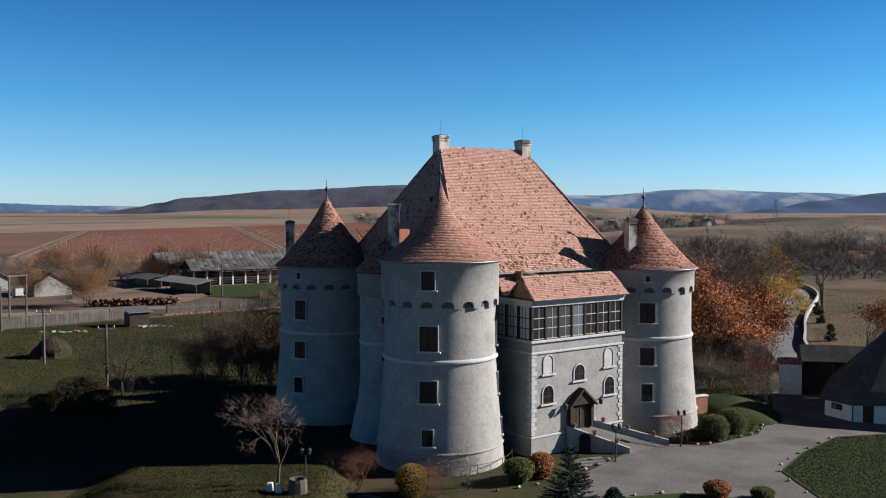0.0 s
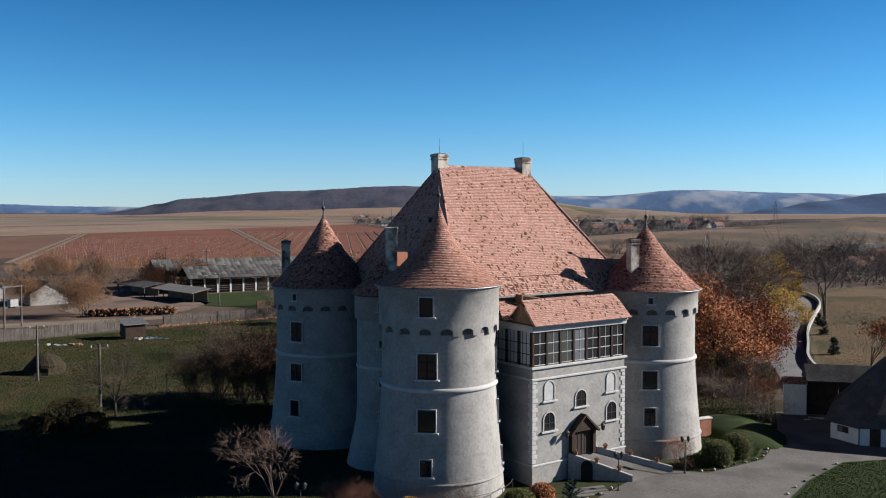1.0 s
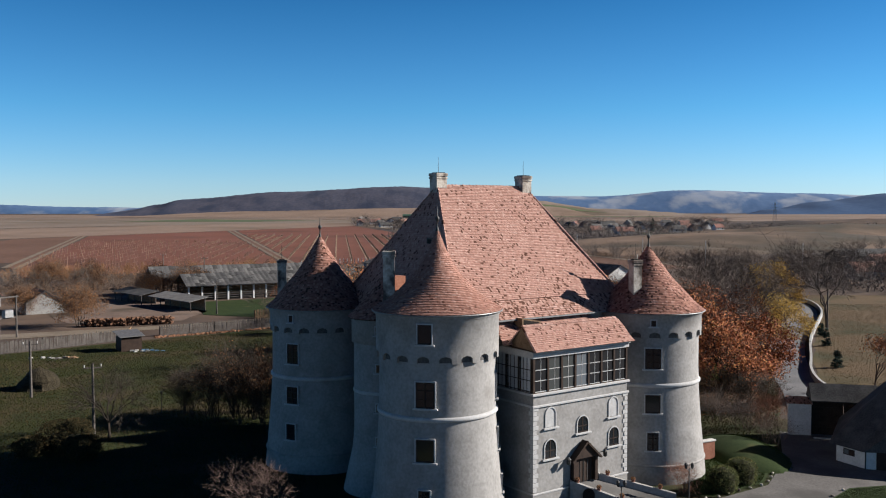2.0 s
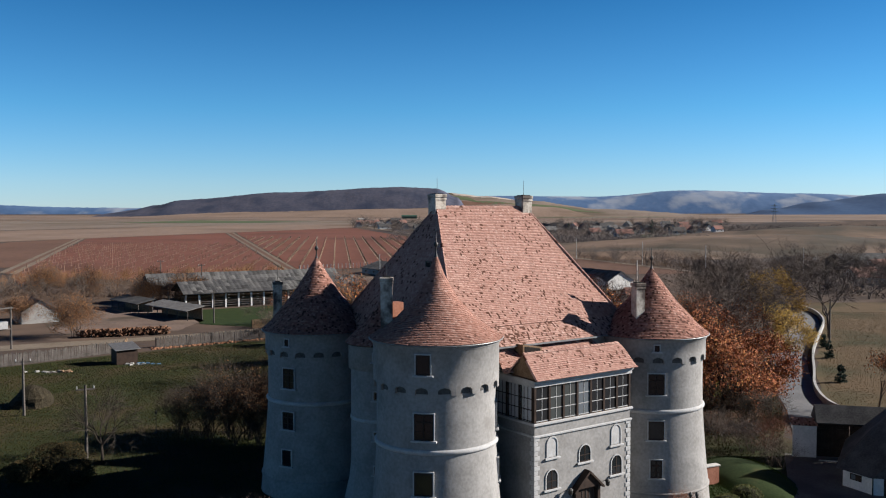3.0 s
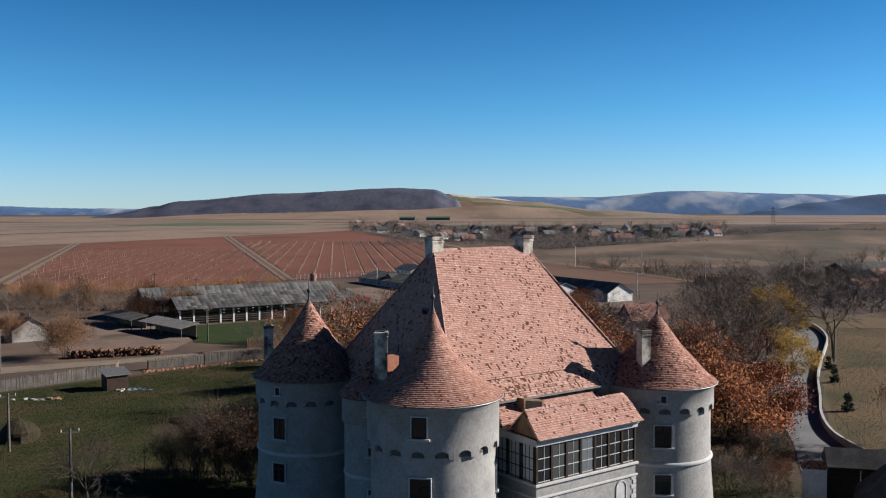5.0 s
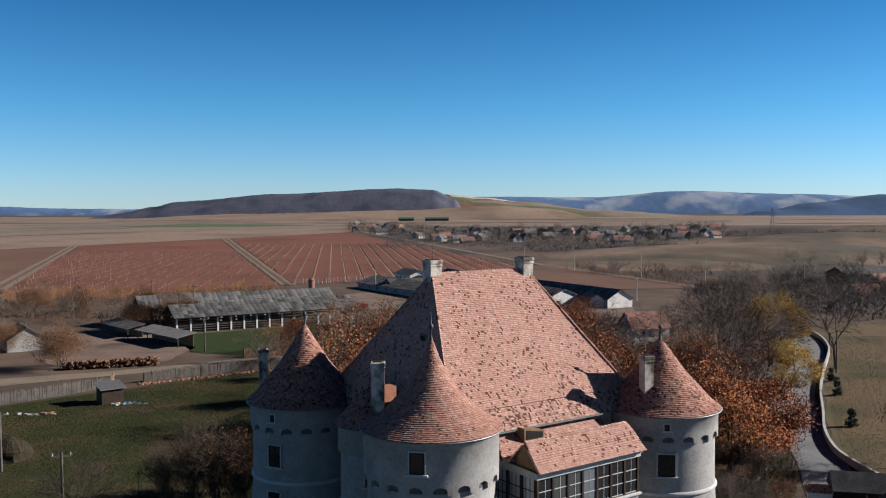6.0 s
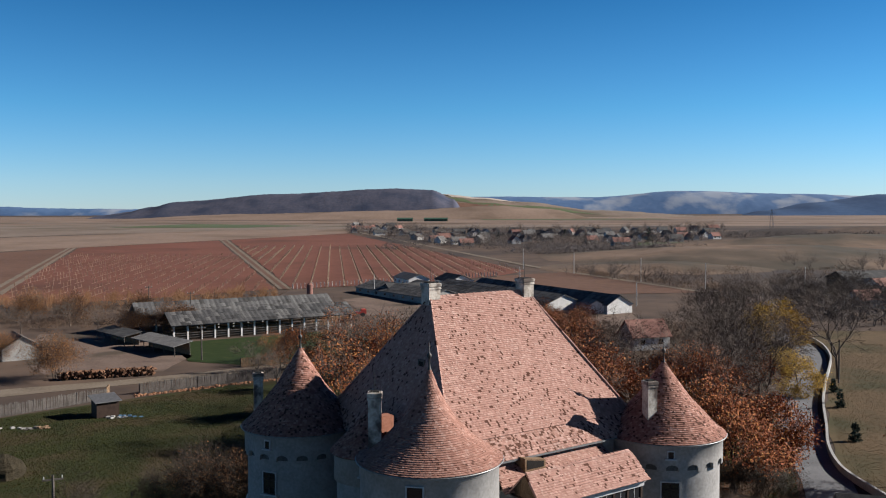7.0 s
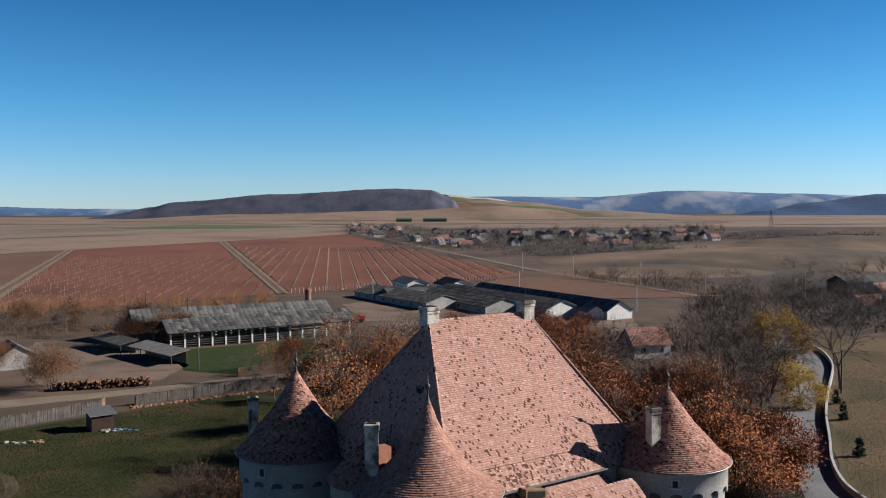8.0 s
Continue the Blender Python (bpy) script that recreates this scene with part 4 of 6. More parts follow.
def parapet(p, q, over, thick=0.34):
    p, q = Vector(p), Vector(q)
    d = Vector((q.x - p.x, q.y - p.y, 0)).normalized()
    n = Vector((-d.y, d.x, 0)) * thick / 2
    lo = [Vector((w.x, w.y, -0.3)) for w in (p, q)]
    s = Shape()
    vs = [lo[0] - n, lo[1] - n, lo[1] + n, lo[0] + n] + [w + o + Vector((0, 0, over)) for w, o in ((p, -n), (q, -n), (q, n), (p, n))]
    s.add(vs, [(4, 5, 6, 7), (0, 1, 5, 4), (1, 2, 6, 5), (2, 3, 7, 6), (3, 0, 4, 7)])
    return s.make("parapet", PLASTER, ramp)


front = parapet(a0 + Vector((-0.1, 0, 0)), b0, 0.38)
Shape().prism(arched(0.8, 1.35), -0.2, 0.0, m=pose(9.25, -4.75, 0.05, 0, 0, -44) @ pose(0, -0.02, 0)).make("passage", VOID, front, "dark arched passage under the ramp")
parapet(a1 + Vector((0.1, 0, 0)), b1, 0.38)


# ---- trees ----
def branches(s, rng, p, d, length, r, level, tips, droop=0.0, fork=3, spread=0.6, keep=0.72, sides=5, gnarl=0.18, fine=0.018):
    """A limb with its forks, down to twigs."""
    seg = 3 if level > 2 else 2 if level else 1
    for k in range(seg):
        d = (d + Vector((rng.gauss(0, gnarl), rng.gauss(0, gnarl), rng.gauss(0, gnarl) - droop))).normalized()
        q = p + d * length / seg
        s.tube(p, q, r * (1 - 0.3 * k / seg), r * (1 - 0.3 * (k + 1) / seg), sides if level > 1 else 3)
        p = q
    r *= 0.7
    if level == 0:
        tips.append((p, d))
        for _ in range(4):
            e = (d + Vector((rng.gauss(0, 0.5), rng.gauss(0, 0.5), rng.gauss(0, 0.5)))).normalized() * length * rng.uniform(0.8, 1.9)
            w = e.orthogonal().normalized() * fine
            s.add([p - w, p + w, p + e], [(0, 1, 2)])
        return
    for _ in range(fork):
        a = d.orthogonal().normalized()
        a.rotate(Matrix.Rotation(rng.random() * 2 * math.pi, 3, d))
        e = (d + a * spread * (0.6 + rng.random() * 0.8)).normalized()
        branches(s, rng, p - d * length * rng.random() * 0.35, e, length * keep * (0.75 + rng.random() * 0.5), r * 0.72, level - 1, tips, droop, fork, spread, keep, max(3, sides - 1), gnarl, fine)


def leaves(tips, rng, per, size, scatter, droop=0.0):
    s = Shape()
    for p, d in tips:
        for _ in range(per):
            c = p + Vector((rng.gauss(0, scatter), rng.gauss(0, scatter), rng.gauss(0, scatter * 0.8) - droop * rng.random()))
            a = Vector((rng.gauss(0, 1), rng.gauss(0, 1), rng.gauss(0, 1))).normalized()
            b = a.orthogonal().normalized()
            z = size * (0.6 + rng.random() * 0.8)
            s.add([c - a * z, c + b * z * 0.55, c + a * z, c - b * z * 0.55], [(0, 1, 2, 3)])
    return s


def tree_kind(seed, height, level, trunk, fork=3, spread=0.62, leaf=None, per=6, size=0.12, scatter=0.4, bark=BARK, droop=0.0, keep=0.72, thick=0.035, multi=1, gnarl=0.16):
    """Meshes of a tree: its wood, and its leaves if it has any."""
    rng = random.Random(seed)
    s, tips = Shape(), []
    for k in range(multi):
        lean = Vector((rng.gauss(0, 0.12 + 0.25 * (multi > 1)), rng.gauss(0, 0.12 + 0.25 * (multi > 1)), 1)).normalized()
        base = Vector((rng.gauss(0, 0.25), rng.gauss(0, 0.25), -0.1)) if multi > 1 else Vector((0, 0, -0.1))
        top = base + lean * trunk
        s.tube(base, base + lean * trunk * 0.15, height * thick * 1.5, height * thick, 7)
        s.tube(base + lean * trunk * 0.15, top, height * thick, height * thick * 0.8, 7)
        total = sum(keep ** i for i in range(level + 1)) * 0.86
        for j in range(fork + 1):
            a = 2 * math.pi * (j + rng.random() * 0.6) / (fork + 1)
            d = Vector((math.cos(a) * spread, math.sin(a) * spread, 0.9)) if j else Vector((rng.gauss(0, 0.1), rng.gauss(0, 0.1), 1))
            branches(s, rng, top - lean * trunk * 0.12 * rng.random(), d.normalized(), (height - trunk) / total * (0.8 + 0.35 * rng.random()), height * thick * 0.55, level, tips, droop, fork, spread, keep, 5, gnarl, 0.0018 * height)
    wood = s.mesh("trunk", bark)
    return wood, (leaves(tips, rng, per, size, scatter, droop * 2).mesh("crown", leaf) if leaf else None)


def plant(kind, x, y, size, spin, label, name="tree", category="tree", group="", z=0.0):
    m = Matrix.LocRotScale((x, y, z), Euler((0, 0, radians(spin))), (size, size, size))
    t = thing(name, m, label, category, group)
    part("trunk", kind[0], t)
    if kind[1]:
        part("crown", kind[1], t)
    return t


BARE = [tree_kind(50 + i, 10, 4, 2.6, 3, 0.6, bark=BARK_DARK if i % 2 else BARK, thick=0.017) for i in range(4)]
FINE = [tree_kind(60 + i, 6, 3, 0.4, 3, 0.34, LEAF_ORANGE if i else None, 3, 0.07, 0.3, bark=STEM, thick=0.010, multi=6, gnarl=0.10) for i in range(2)]
RED = [tree_kind(70 + i, 10, 4, 2.4, 3, 0.75, LEAF_RED, 40, 0.13, 0.62, STEM, thick=0.025) for i in range(2)]
THIN_RED = [tree_kind(80 + i, 10, 4, 2.6, 3, 0.55, LEAF_RED, 11, 0.13, 0.6, BARK_DARK, thick=0.016) for i in range(2)]
ORANGE = [tree_kind(90 + i, 7, 4, 0.9, 3, 0.62, LEAF_ORANGE, 8, 0.10, 0.6, BARK_DARK, thick=0.012, multi=4) for i in range(2)]
GOLD = [tree_kind(95, 9, 4, 2.2, 3, 0.6, LEAF_GOLD, 34, 0.13, 0.6, BARK, droop=0.12, thick=0.018)]

# the rust-red trees behind the east tower
for x, y, sz, sp, kd in ((30.0, 99, 0.98, 10, RED[0]), (34.3, 105.0, 0.88, 80, RED[1]), (26.5, 102, 0.95, 140, THIN_RED[0]), (33, 112, 1.0, 300, THIN_RED[1]), (34.8, 113, 0.75, 30, THIN_RED[0])):
    plant(kd, x, y, sz, sp, "broad tree with rust-red autumn leaves", group="autumn trees by the road")
for x, y, sz, sp in ((55.4, 146, 0.74, 0), (71, 196, 1.0, 90), (65, 190, 0.9, 180)):
    plant(GOLD[0], x, y, sz, sp, "drooping tree with golden leaves beside the road", group="golden trees by the road")
plant(tree_kind(97, 5, 4, 0.8, 3, 0.6, island_mat("yellow-green leaves", [(0.0, (0.12, 0.13, 0.015)), (0.6, (0.21, 0.21, 0.03)), (1.0, (0.30, 0.28, 0.05))], 0.8), 14, 0.11, 0.4, STEM, thick=0.014, multi=2), 31.5, 110, 0.9, 0, "small yellow-green shrub tree below the red trees")
# bare and half-bare wood behind the castle
rng = random.Random(5)
spots = []
while len(spots) < 116:
    x, y = rng.uniform(4, 62), rng.uniform(95, 205)
    if x > 0.42 * y - 10 or any((x - a) ** 2 + (y - b) ** 2 < 9 for a, b in spots) or (34 < x < 50 and y > 172) or (0.19 < x / y < 0.265 and y > 138):
        continue
    spots.append((x, y))
for i, (x, y) in enumerate(spots):
    if x < 0.16 * y + 2 or y < 135 and i % 3:
        plant(THIN_RED[i % 2], x, y, rng.uniform(0.62, 0.9), rng.random() * 360, "slender tree with thin rust-brown leaves", group="half-bare trees of the wood")
    else:
        plant(BARE[i % 4], x, y, rng.uniform(0.8, 1.15), rng.random() * 360, "bare dark tree of the wood", group="bare trees of the wood")
for i, (x, y, sz) in enumerate(((-6, 164, 0.8), (-10, 172, 0.75), (-15, 158, 0.8), (-19, 166, 0.8), (-24, 158, 0.75), (-13, 176, 0.8), (-27, 166, 0.6), (-3, 176, 0.85), (1, 168, 0.9), (-8, 154, 0.7), (6, 176, 0.85), (-21, 174, 0.8), (-17, 181, 0.85), (-5, 184, 0.9), (-12, 150, 0.75), (-18, 149, 0.7), (-25, 151, 0.7), (-30, 160, 0.65), (-2, 160, 0.85), (3, 184, 0.9), (-9, 190, 0.8), (-22, 162, 0.85), (-15, 168, 0.9))):
    plant(THIN_RED[i % 2] if i % 3 == 0 else BARE[(i * 3) % 4], x, y, sz, i * 67, "half-bare tree behind the castle", group="trees behind the west tower")
for x, y, sz, sp in ((33.0, 92.5, 0.55, 0), (29.5, 97, 0.6, 90), (30.5, 94, 0.5, 180), (24, 92, 0.6, 270), (32, 95, 0.45, 30)):
    plant(FINE[sp // 90 % 2], x, y, sz, sp, "brown bare thicket beside the gate", "thicket", "shrub", "thicket beside the gate")
# mostly hidden by the castle, set here to shadow the west meadow
for i, (x, y, sz) in enumerate(((-9, 117, 1.1), (-4, 123, 1.2), (2, 127, 1.25), (-10, 130, 1.1), (-6, 136, 1.1), (1, 138, 1.15), (5, 119, 1.2), (-3, 112, 1.0))):
    plant(THIN_RED[i % 2], x, y, sz, i * 83, "tall half-bare tree behind the castle", group="trees behind the west tower")
# unseen denser trees added to deepen the shadows on the meadow
for i, (x, y, sz) in enumerate(((7, 112, 1.15), (2, 109, 1.1), (12, 118, 1.15), (-1, 115, 1.0), (5, 121, 1.1), (10, 106, 1.0), (20, 121, 1.1), (26, 114, 1.0), (16, 110, 1.05))):
    plant(RED[i % 2] if i < 6 else THIN_RED[i % 2], x, y, sz, i * 71, "rust-leaved tree hidden behind the castle, added for its shadow", group="trees behind the castle")
# trees along the road and on the lawn
plant(BARE[1], 66.7, 157, 1.5, 20, "tall bare tree beside the road")
plant(THIN_RED[1], 47.0, 99.5, 0.72, 120, "thin tree with few orange leaves on the bank")
plant(tree_kind(201, 6, 4, 1.6, 3, 0.5, bark=mat("brown young bark", (0.07, 0.046, 0.038), (0.14, 0.095, 0.078), 0.95, 2.0, 14.0, 0.3), thick=0.018, gnarl=0.05), -9.6, 51.6, 0.86, 40, "small bare tree on the lawn", z=1.15)
plant(tree_kind(204, 6, 3, 1.5, 4, 0.7, bark=STEM, thick=0.022, gnarl=0.09), -29.6, 82.2, 1.0, 75, "small bare tree beside a pole")
for x, y, sz, sp in ((-25.4, 91, 0.62, 0), (-24.2, 89.5, 0.42, 20), (-22.6, 90, 0.75, 130), (-21.4, 88, 0.55, 60), (-20.2, 89.6, 0.95, 10), (-19.0, 87, 0.6, 210), (-18.2, 89, 1.0, 90), (-17.0, 87.4, 0.7, 250), (-16.2, 90, 0.9, 110), (-15.2, 88, 0.75, 170), (-18.6, 92, 0.85, 300), (-21.0, 92.5, 0.6, 190), (-16.4, 85.6, 0.45, 40)):
    plant(FINE[int(sp) // 10 % 2], x, y, sz, sp, "dense bare thicket of thin stems", "thicket", "shrub", "thicket beside the west tower")
for x, y, sz, sp in ((-63.6, 160, 0.95, 0), (-60, 212, 1.0, 70), (-57, 214, 0.8, 140), (-82, 178, 0.7, 200), (-66, 208, 0.8, 300), (-74, 236, 0.9, 250), (-92, 238, 0.9, 110), (-104, 240, 1.0, 10)):
    plant(ORANGE[int(sp) // 10 % 2], x, y, sz, sp, "bush tree with orange-brown leaves", group="orange bush trees by the farm")
for x, y, sz, sp in ((-89, 228, 0.7, 0), (-80, 222, 0.65, 70), (-72, 224, 0.6, 100), (-95, 215, 0.7, 160), (-100, 200, 0.7, 220), (-106, 228, 0.65, 20)):
    plant(BARE[int(sp) % 4], x, y, sz, sp, "bare tree beside the farm", group="bare trees by the farm")


# ---- road, gate and gatekeeper's house ----
line, left, right = ribbon([(34.6, 82), (37.5, 92), (40.4, 101), (43.0, 111), (47.0, 124), (53.3, 140), (61.5, 157), (69.0, 173), (75.5, 192), (77, 214)], 5.0)
n = len(line)
tagged(Shape().add([(p.x, p.y, 0.06) for p in left] + [(p.x, p.y, 0.06) for p in right], [(i + n, i + n + 1, i + 1, i) for i in range(n - 1)]).make("road", ASPHALT), "narrow grey asphalt road curving uphill past the castle", "road", kind="structure")
line, left, right = ribbon([(43.4, 94), (43.2, 101.8), (44.0, 107), (46.2, 114), (49.8, 122.7), (56, 138), (63.6, 154.5), (69.2, 166), (74.4, 177.5), (78.6, 190.7), (80.3, 202), (79.6, 214)], 0.3)
n = len(line)
s = Shape()
ring = [[(a.x, a.y, -0.1), (a.x, a.y, 0.78), (b.x, b.y, 0.78), (b.x, b.y, -0.1)] for a, b in zip(left, right)]
s.add([p for r4 in ring for p in r4], [(4 * i + k, 4 * i + k + 1, 4 * i + k + 5, 4 * i + k + 4) for i in range(n - 1) for k in range(3)] + [(0, 3, 2, 1)])
tagged(s.make("roadside_wall", mat("weathered wall render", (0.26, 0.26, 0.255), (0.40, 0.395, 0.385), 0.9, 0.8, 6.0, 0.2)), "low white wall along the road", "wall", kind="structure")

gate = thing("gatehouse", pose(34.6, 82.4, 0, 0, 0, -14), "whitewashed gateway with dark shingled roof and dark gates", "gate")
Shape().box(-3.3, -0.25, -0.1, -1.35, 0.25, 2.95).make("pier", WHITEWASH, gate)
Shape().box(4.15, -0.25, -0.1, 4.8, 0.25, 3.0).make("pier", WHITEWASH, gate)
s = Shape()
tiled_face(s, (-3.5, -0.55, 2.95), (-1.3, -0.55, 2.95), (-1.3, 0.05, 3.5), (-3.5, 0.05, 3.5), seed=61)
tiled_face(s, (-1.3, 0.65, 2.95), (-3.5, 0.65, 2.95), (-3.5, 0.05, 3.5), (-1.3, 0.05, 3.5), seed=62)
tagged(s.make("pier_cap", TILE_OLD, gate, "small tiled cap"), kind="stuff")
for x0, x1 in ((-1.3, 1.4), (1.45, 4.12)):
    leafo = Shape().box(x0, 0.3, 0.05, x1, 0.38, 3.2).make("gate_leaf", WOOD_DARK, gate)
    s = Shape()
    for i in range(9):
        x = x0 + (x1 - x0) * (i + 0.5) / 9
        s.box(x - 0.02, 0.27, 0.1, x + 0.02, 0.3, 3.15)
    s.box(x0, 0.24, 0.6, x1, 0.29, 0.75).box(x0, 0.24, 2.4, x1, 0.29, 2.55).make("board", WOOD_DARK, leafo)
Shape().prism([(-1.5, 3.35), (1.5, 3.35), (1.6, 3.45), (0, 4.75), (-1.6, 3.45)], -1.55, 4.5, m=pose(0, 0.1, 0, 0, 0, -90)).make("gate_roof", SLATE, gate, "black weathered shingle roof")
Shape().box(-1.4, -1.2, 3.2, 4.3, 1.3, 3.36).make("ceiling_beam", WOOD_DARK, gate)
Shape().box(-1.3, -1.3, 0.0, 0.9, -1.15, 0.14).make("threshold", CONCRETE, gate)

house = thing("gatekeeper_house", pose(33.2, 72.05, 0), "low whitewashed house under a steep dark roof", "house")
A, B, C, D, E5 = (-1.2, 2.5), (0, 0), (21, -7.8), (24.5, 1.2), (2.5, 9)
s = Shape()
pts = [A, B, (0.95, -0.353), C, D, E5]
hts = [1.5, 1.45, 2.6, 2.7, 2.7, 1.8]
for i in range(6):
    p, q = pts[i], pts[(i + 1) % 6]
    hp, hq = hts[i], hts[(i + 1) % 6]
    d = Vector((q[0] - p[0], q[1] - p[1], 0)).normalized()
    nn = Vector((-d.y, d.x, 0)) * 0.35
    s.add([(*p, -0.1), (*q, -0.1), (*q, hq), (*p, hp), (p[0] + nn.x, p[1] + nn.y, -0.1), (q[0] + nn.x, q[1] + nn.y, -0.1), (q[0] + nn.x, q[1] + nn.y, hq), (p[0] + nn.x, p[1] + nn.y, hp)],
          [(0, 1, 2, 3), (5, 4, 7, 6), (3, 2, 6, 7), (0, 3, 7, 4), (1, 5, 6, 2)])
s.make("wall", WHITEWASH, house)
s = Shape()
s.add([(-1.75, 2.6, 1.45), (-0.35, -0.35, 1.45), (1.0, -0.85, 2.65), (21.4, -8.4, 2.65), (25.2, 1.4, 2.65), (2.2, 9.6, 1.9), (6.04, 4.5, 8.0), (20.0, -1.6, 8.0)],
      [(0, 1, 6), (1, 2, 3, 7, 6), (3, 4, 7), (4, 5, 6, 7), (5, 0, 6), (0, 5, 4, 3, 2, 1)])
ro = s.make("roof", SLATE, house, "steep dark shingle roof")
md = ro.modifiers.new("thick", "SOLIDIFY")
md.thickness = 0.14
dr = Vector((7, -2.6, 0)).normalized()
ang = math.degrees(math.atan2(-2.6, 7))
Shape().box(0.75, -0.03, 0.05, 1.55, 0.05, 2.0, m=pose(0, 0, 0, 0, 0, ang)).make("door", WOOD_DARK, house, "dark plank door")
al = math.degrees(math.atan2(-2.5, 1.2))
wi = Shape().box(0.7, -0.04, 0.75, 1.75, 0.04, 1.25, m=pose(-1.2, 2.5, 0, 0, 0, al)).make("window", WOOD_DARK, house, "small dark window")
Shape().box(0.8, -0.05, 0.82, 1.2, -0.03, 1.18, m=pose(-1.2, 2.5, 0, 0, 0, al)).make("pane", PANE_PALE, wi)
Shape().tube((-0.05, -0.06, 0.05), (-0.05, -0.06, 1.5), 0.05, 0.05, 8).make("drainpipe", IRON, house)


# ---- planting in the forecourt ----
def mound(x, y):
    """The height of the grassy bank before the west tower."""
    k = min(1.0, max(0.0, (x + 22.5) / 4.0)) * min(1.0, max(0.0, (-5.2 - x) / 2.2)) * min(1.0, max(0.0, (57.6 - y) / 2.2))
    k = k * k * (3 - 2 * k)
    return 1.2 * k + (0.12 * noise.noise((x * 0.4, y * 0.4, 2.0)) * k)


s = Shape()
nx, ny = 44, 40
s.add([(-23 + 18.5 * i / nx, 36 + 22 * j / ny, mound(-23 + 18.5 * i / nx, 36 + 22 * j / ny) + 0.03) for j in range(ny + 1) for i in range(nx + 1)],
      [(j * (nx + 1) + i, j * (nx + 1) + i + 1, (j + 1) * (nx + 1) + i + 1, (j + 1) * (nx + 1) + i) for j in range(ny) for i in range(nx)])
tagged(s.make("grass_bank", GRASS, smooth=True), "raised grassy bank beside the forecourt", "grass", kind="structure")


def leaf_ball(seed, r, h, per, size, foot=0.6, rough=0.1):
    """A clipped bush: leaves over a swelling body."""
    rng = random.Random(seed)
    s = Shape()
    for _ in range(per):
        z = rng.random()
        rr = r * (foot + (1 - foot) * min(1, z * 2.2)) * math.sqrt(max(0.0, 1 - max(0.0, (z - 0.55) / 0.45) ** 2.2))
        a = rng.random() * 2 * math.pi
        k = rng.uniform(0.72, 1.03) * (1 + rough * noise.noise((math.cos(a) * 2, math.sin(a) * 2, z * 3 + seed)))
        c = Vector((rr * k * math.cos(a), rr * k * math.sin(a), h * z))
        d = Vector((rng.gauss(0, 1), rng.gauss(0, 1), rng.gauss(0, 1))).normalized()
        b = d.orthogonal().normalized()
        w = size * rng.uniform(0.6, 1.3)
        s.add([c - d * w, c + b * w * 0.6, c + d * w, c - b * w * 0.6], [(0, 1, 2, 3)])
    return s


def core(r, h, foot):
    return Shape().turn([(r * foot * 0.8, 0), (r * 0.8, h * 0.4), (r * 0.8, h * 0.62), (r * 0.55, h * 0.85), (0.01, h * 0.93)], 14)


def bush(x, y, r, h, material, seed, label, foot=0.6, per=5200, size=0.045, rough=0.1):
    t = thing("bush", pose(x, y, 0.05), label, "bush")
    # added dark body, painted as the shade between the leaves
    core(r * (1 - 0.8 * (rough - 0.1)), h * (1 - 0.8 * (rough - 0.1)), foot).make("inner_core", CORE_SHADE, t)
    leaf_ball(seed, r, h, per, size, foot, rough).make("crown", material, t)


bush(20.3, 66.6, 1.15, 1.85, LEAF_GREEN, 1, "round clipped dark green bush", 0.85)
bush(22.3, 68.5, 1.2, 1.9, LEAF_GREEN, 2, "round clipped dark green bush", 0.85)
bush(4.8, 55.9, 1.0, 1.55, LEAF_GREEN, 3, "clipped olive bush narrow at the foot", 0.45)
bush(6.3, 57.0, 0.85, 1.6, LEAF_RED, 4, "rust-red bush beside the castle", 0.7, 4200)
bush(-1.9, 53.4, 1.0, 1.85, LEAF_OCHRE, 5, "clipped ochre-yellow bush by the path", 0.7)
bush(16.4, 53.0, 0.8, 1.0, LEAF_RED, 6, "small red bush on the lawn", 0.7, 3200)
bush(19.0, 52.6, 0.7, 0.7, LEAF_GREEN, 7, "low dark green garden bush", 0.8, 2600)
for x, y, r, h, sd in ((-30.6, 77.2, 1.5, 2.9, 8), (-32.6, 78.6, 1.7, 2.4, 9), (-29.2, 75.4, 1.3, 1.9, 10), (-34.2, 76.6, 1.2, 1.5, 11)):
    bush(x, y, r, h, LEAF_DARK, sd, "dark shaggy bramble bush on the meadow", 0.85, 3600, 0.075, 0.6)
TWIGGY = [tree_kind(120 + i, 2.2, 3, 0.2, 3, 0.5, bark=mat("red-brown twigs", (0.13, 0.06, 0.04), (0.24, 0.12, 0.08), 0.9, 3, 20, 0) if i == 0 else TWIG, thick=0.010, multi=5) for i in range(2)]
for x, y, sz, k in ((-0.5, 53.2, 0.8, 0), (1.3, 54.8, 1.0, 1), (17.6, 66.2, 0.95, 0), (-7.0, 57.6, 0.75, 0), (-5.4, 56.4, 0.85, 0), (-6.3, 57.2, 0.6, 0), (28.6, 79.5, 1.1, 1), (27.8, 84, 1.3, 1), (30, 86, 1.3, 0), (26.5, 88, 1.2, 1)):
    plant(TWIGGY[k], x, y, sz, x * 40, "bare reddish shrub in the garden" if k == 0 else "bare grey shrub in the garden", "shrub", "shrub", "bare shrubs in the castle garden")


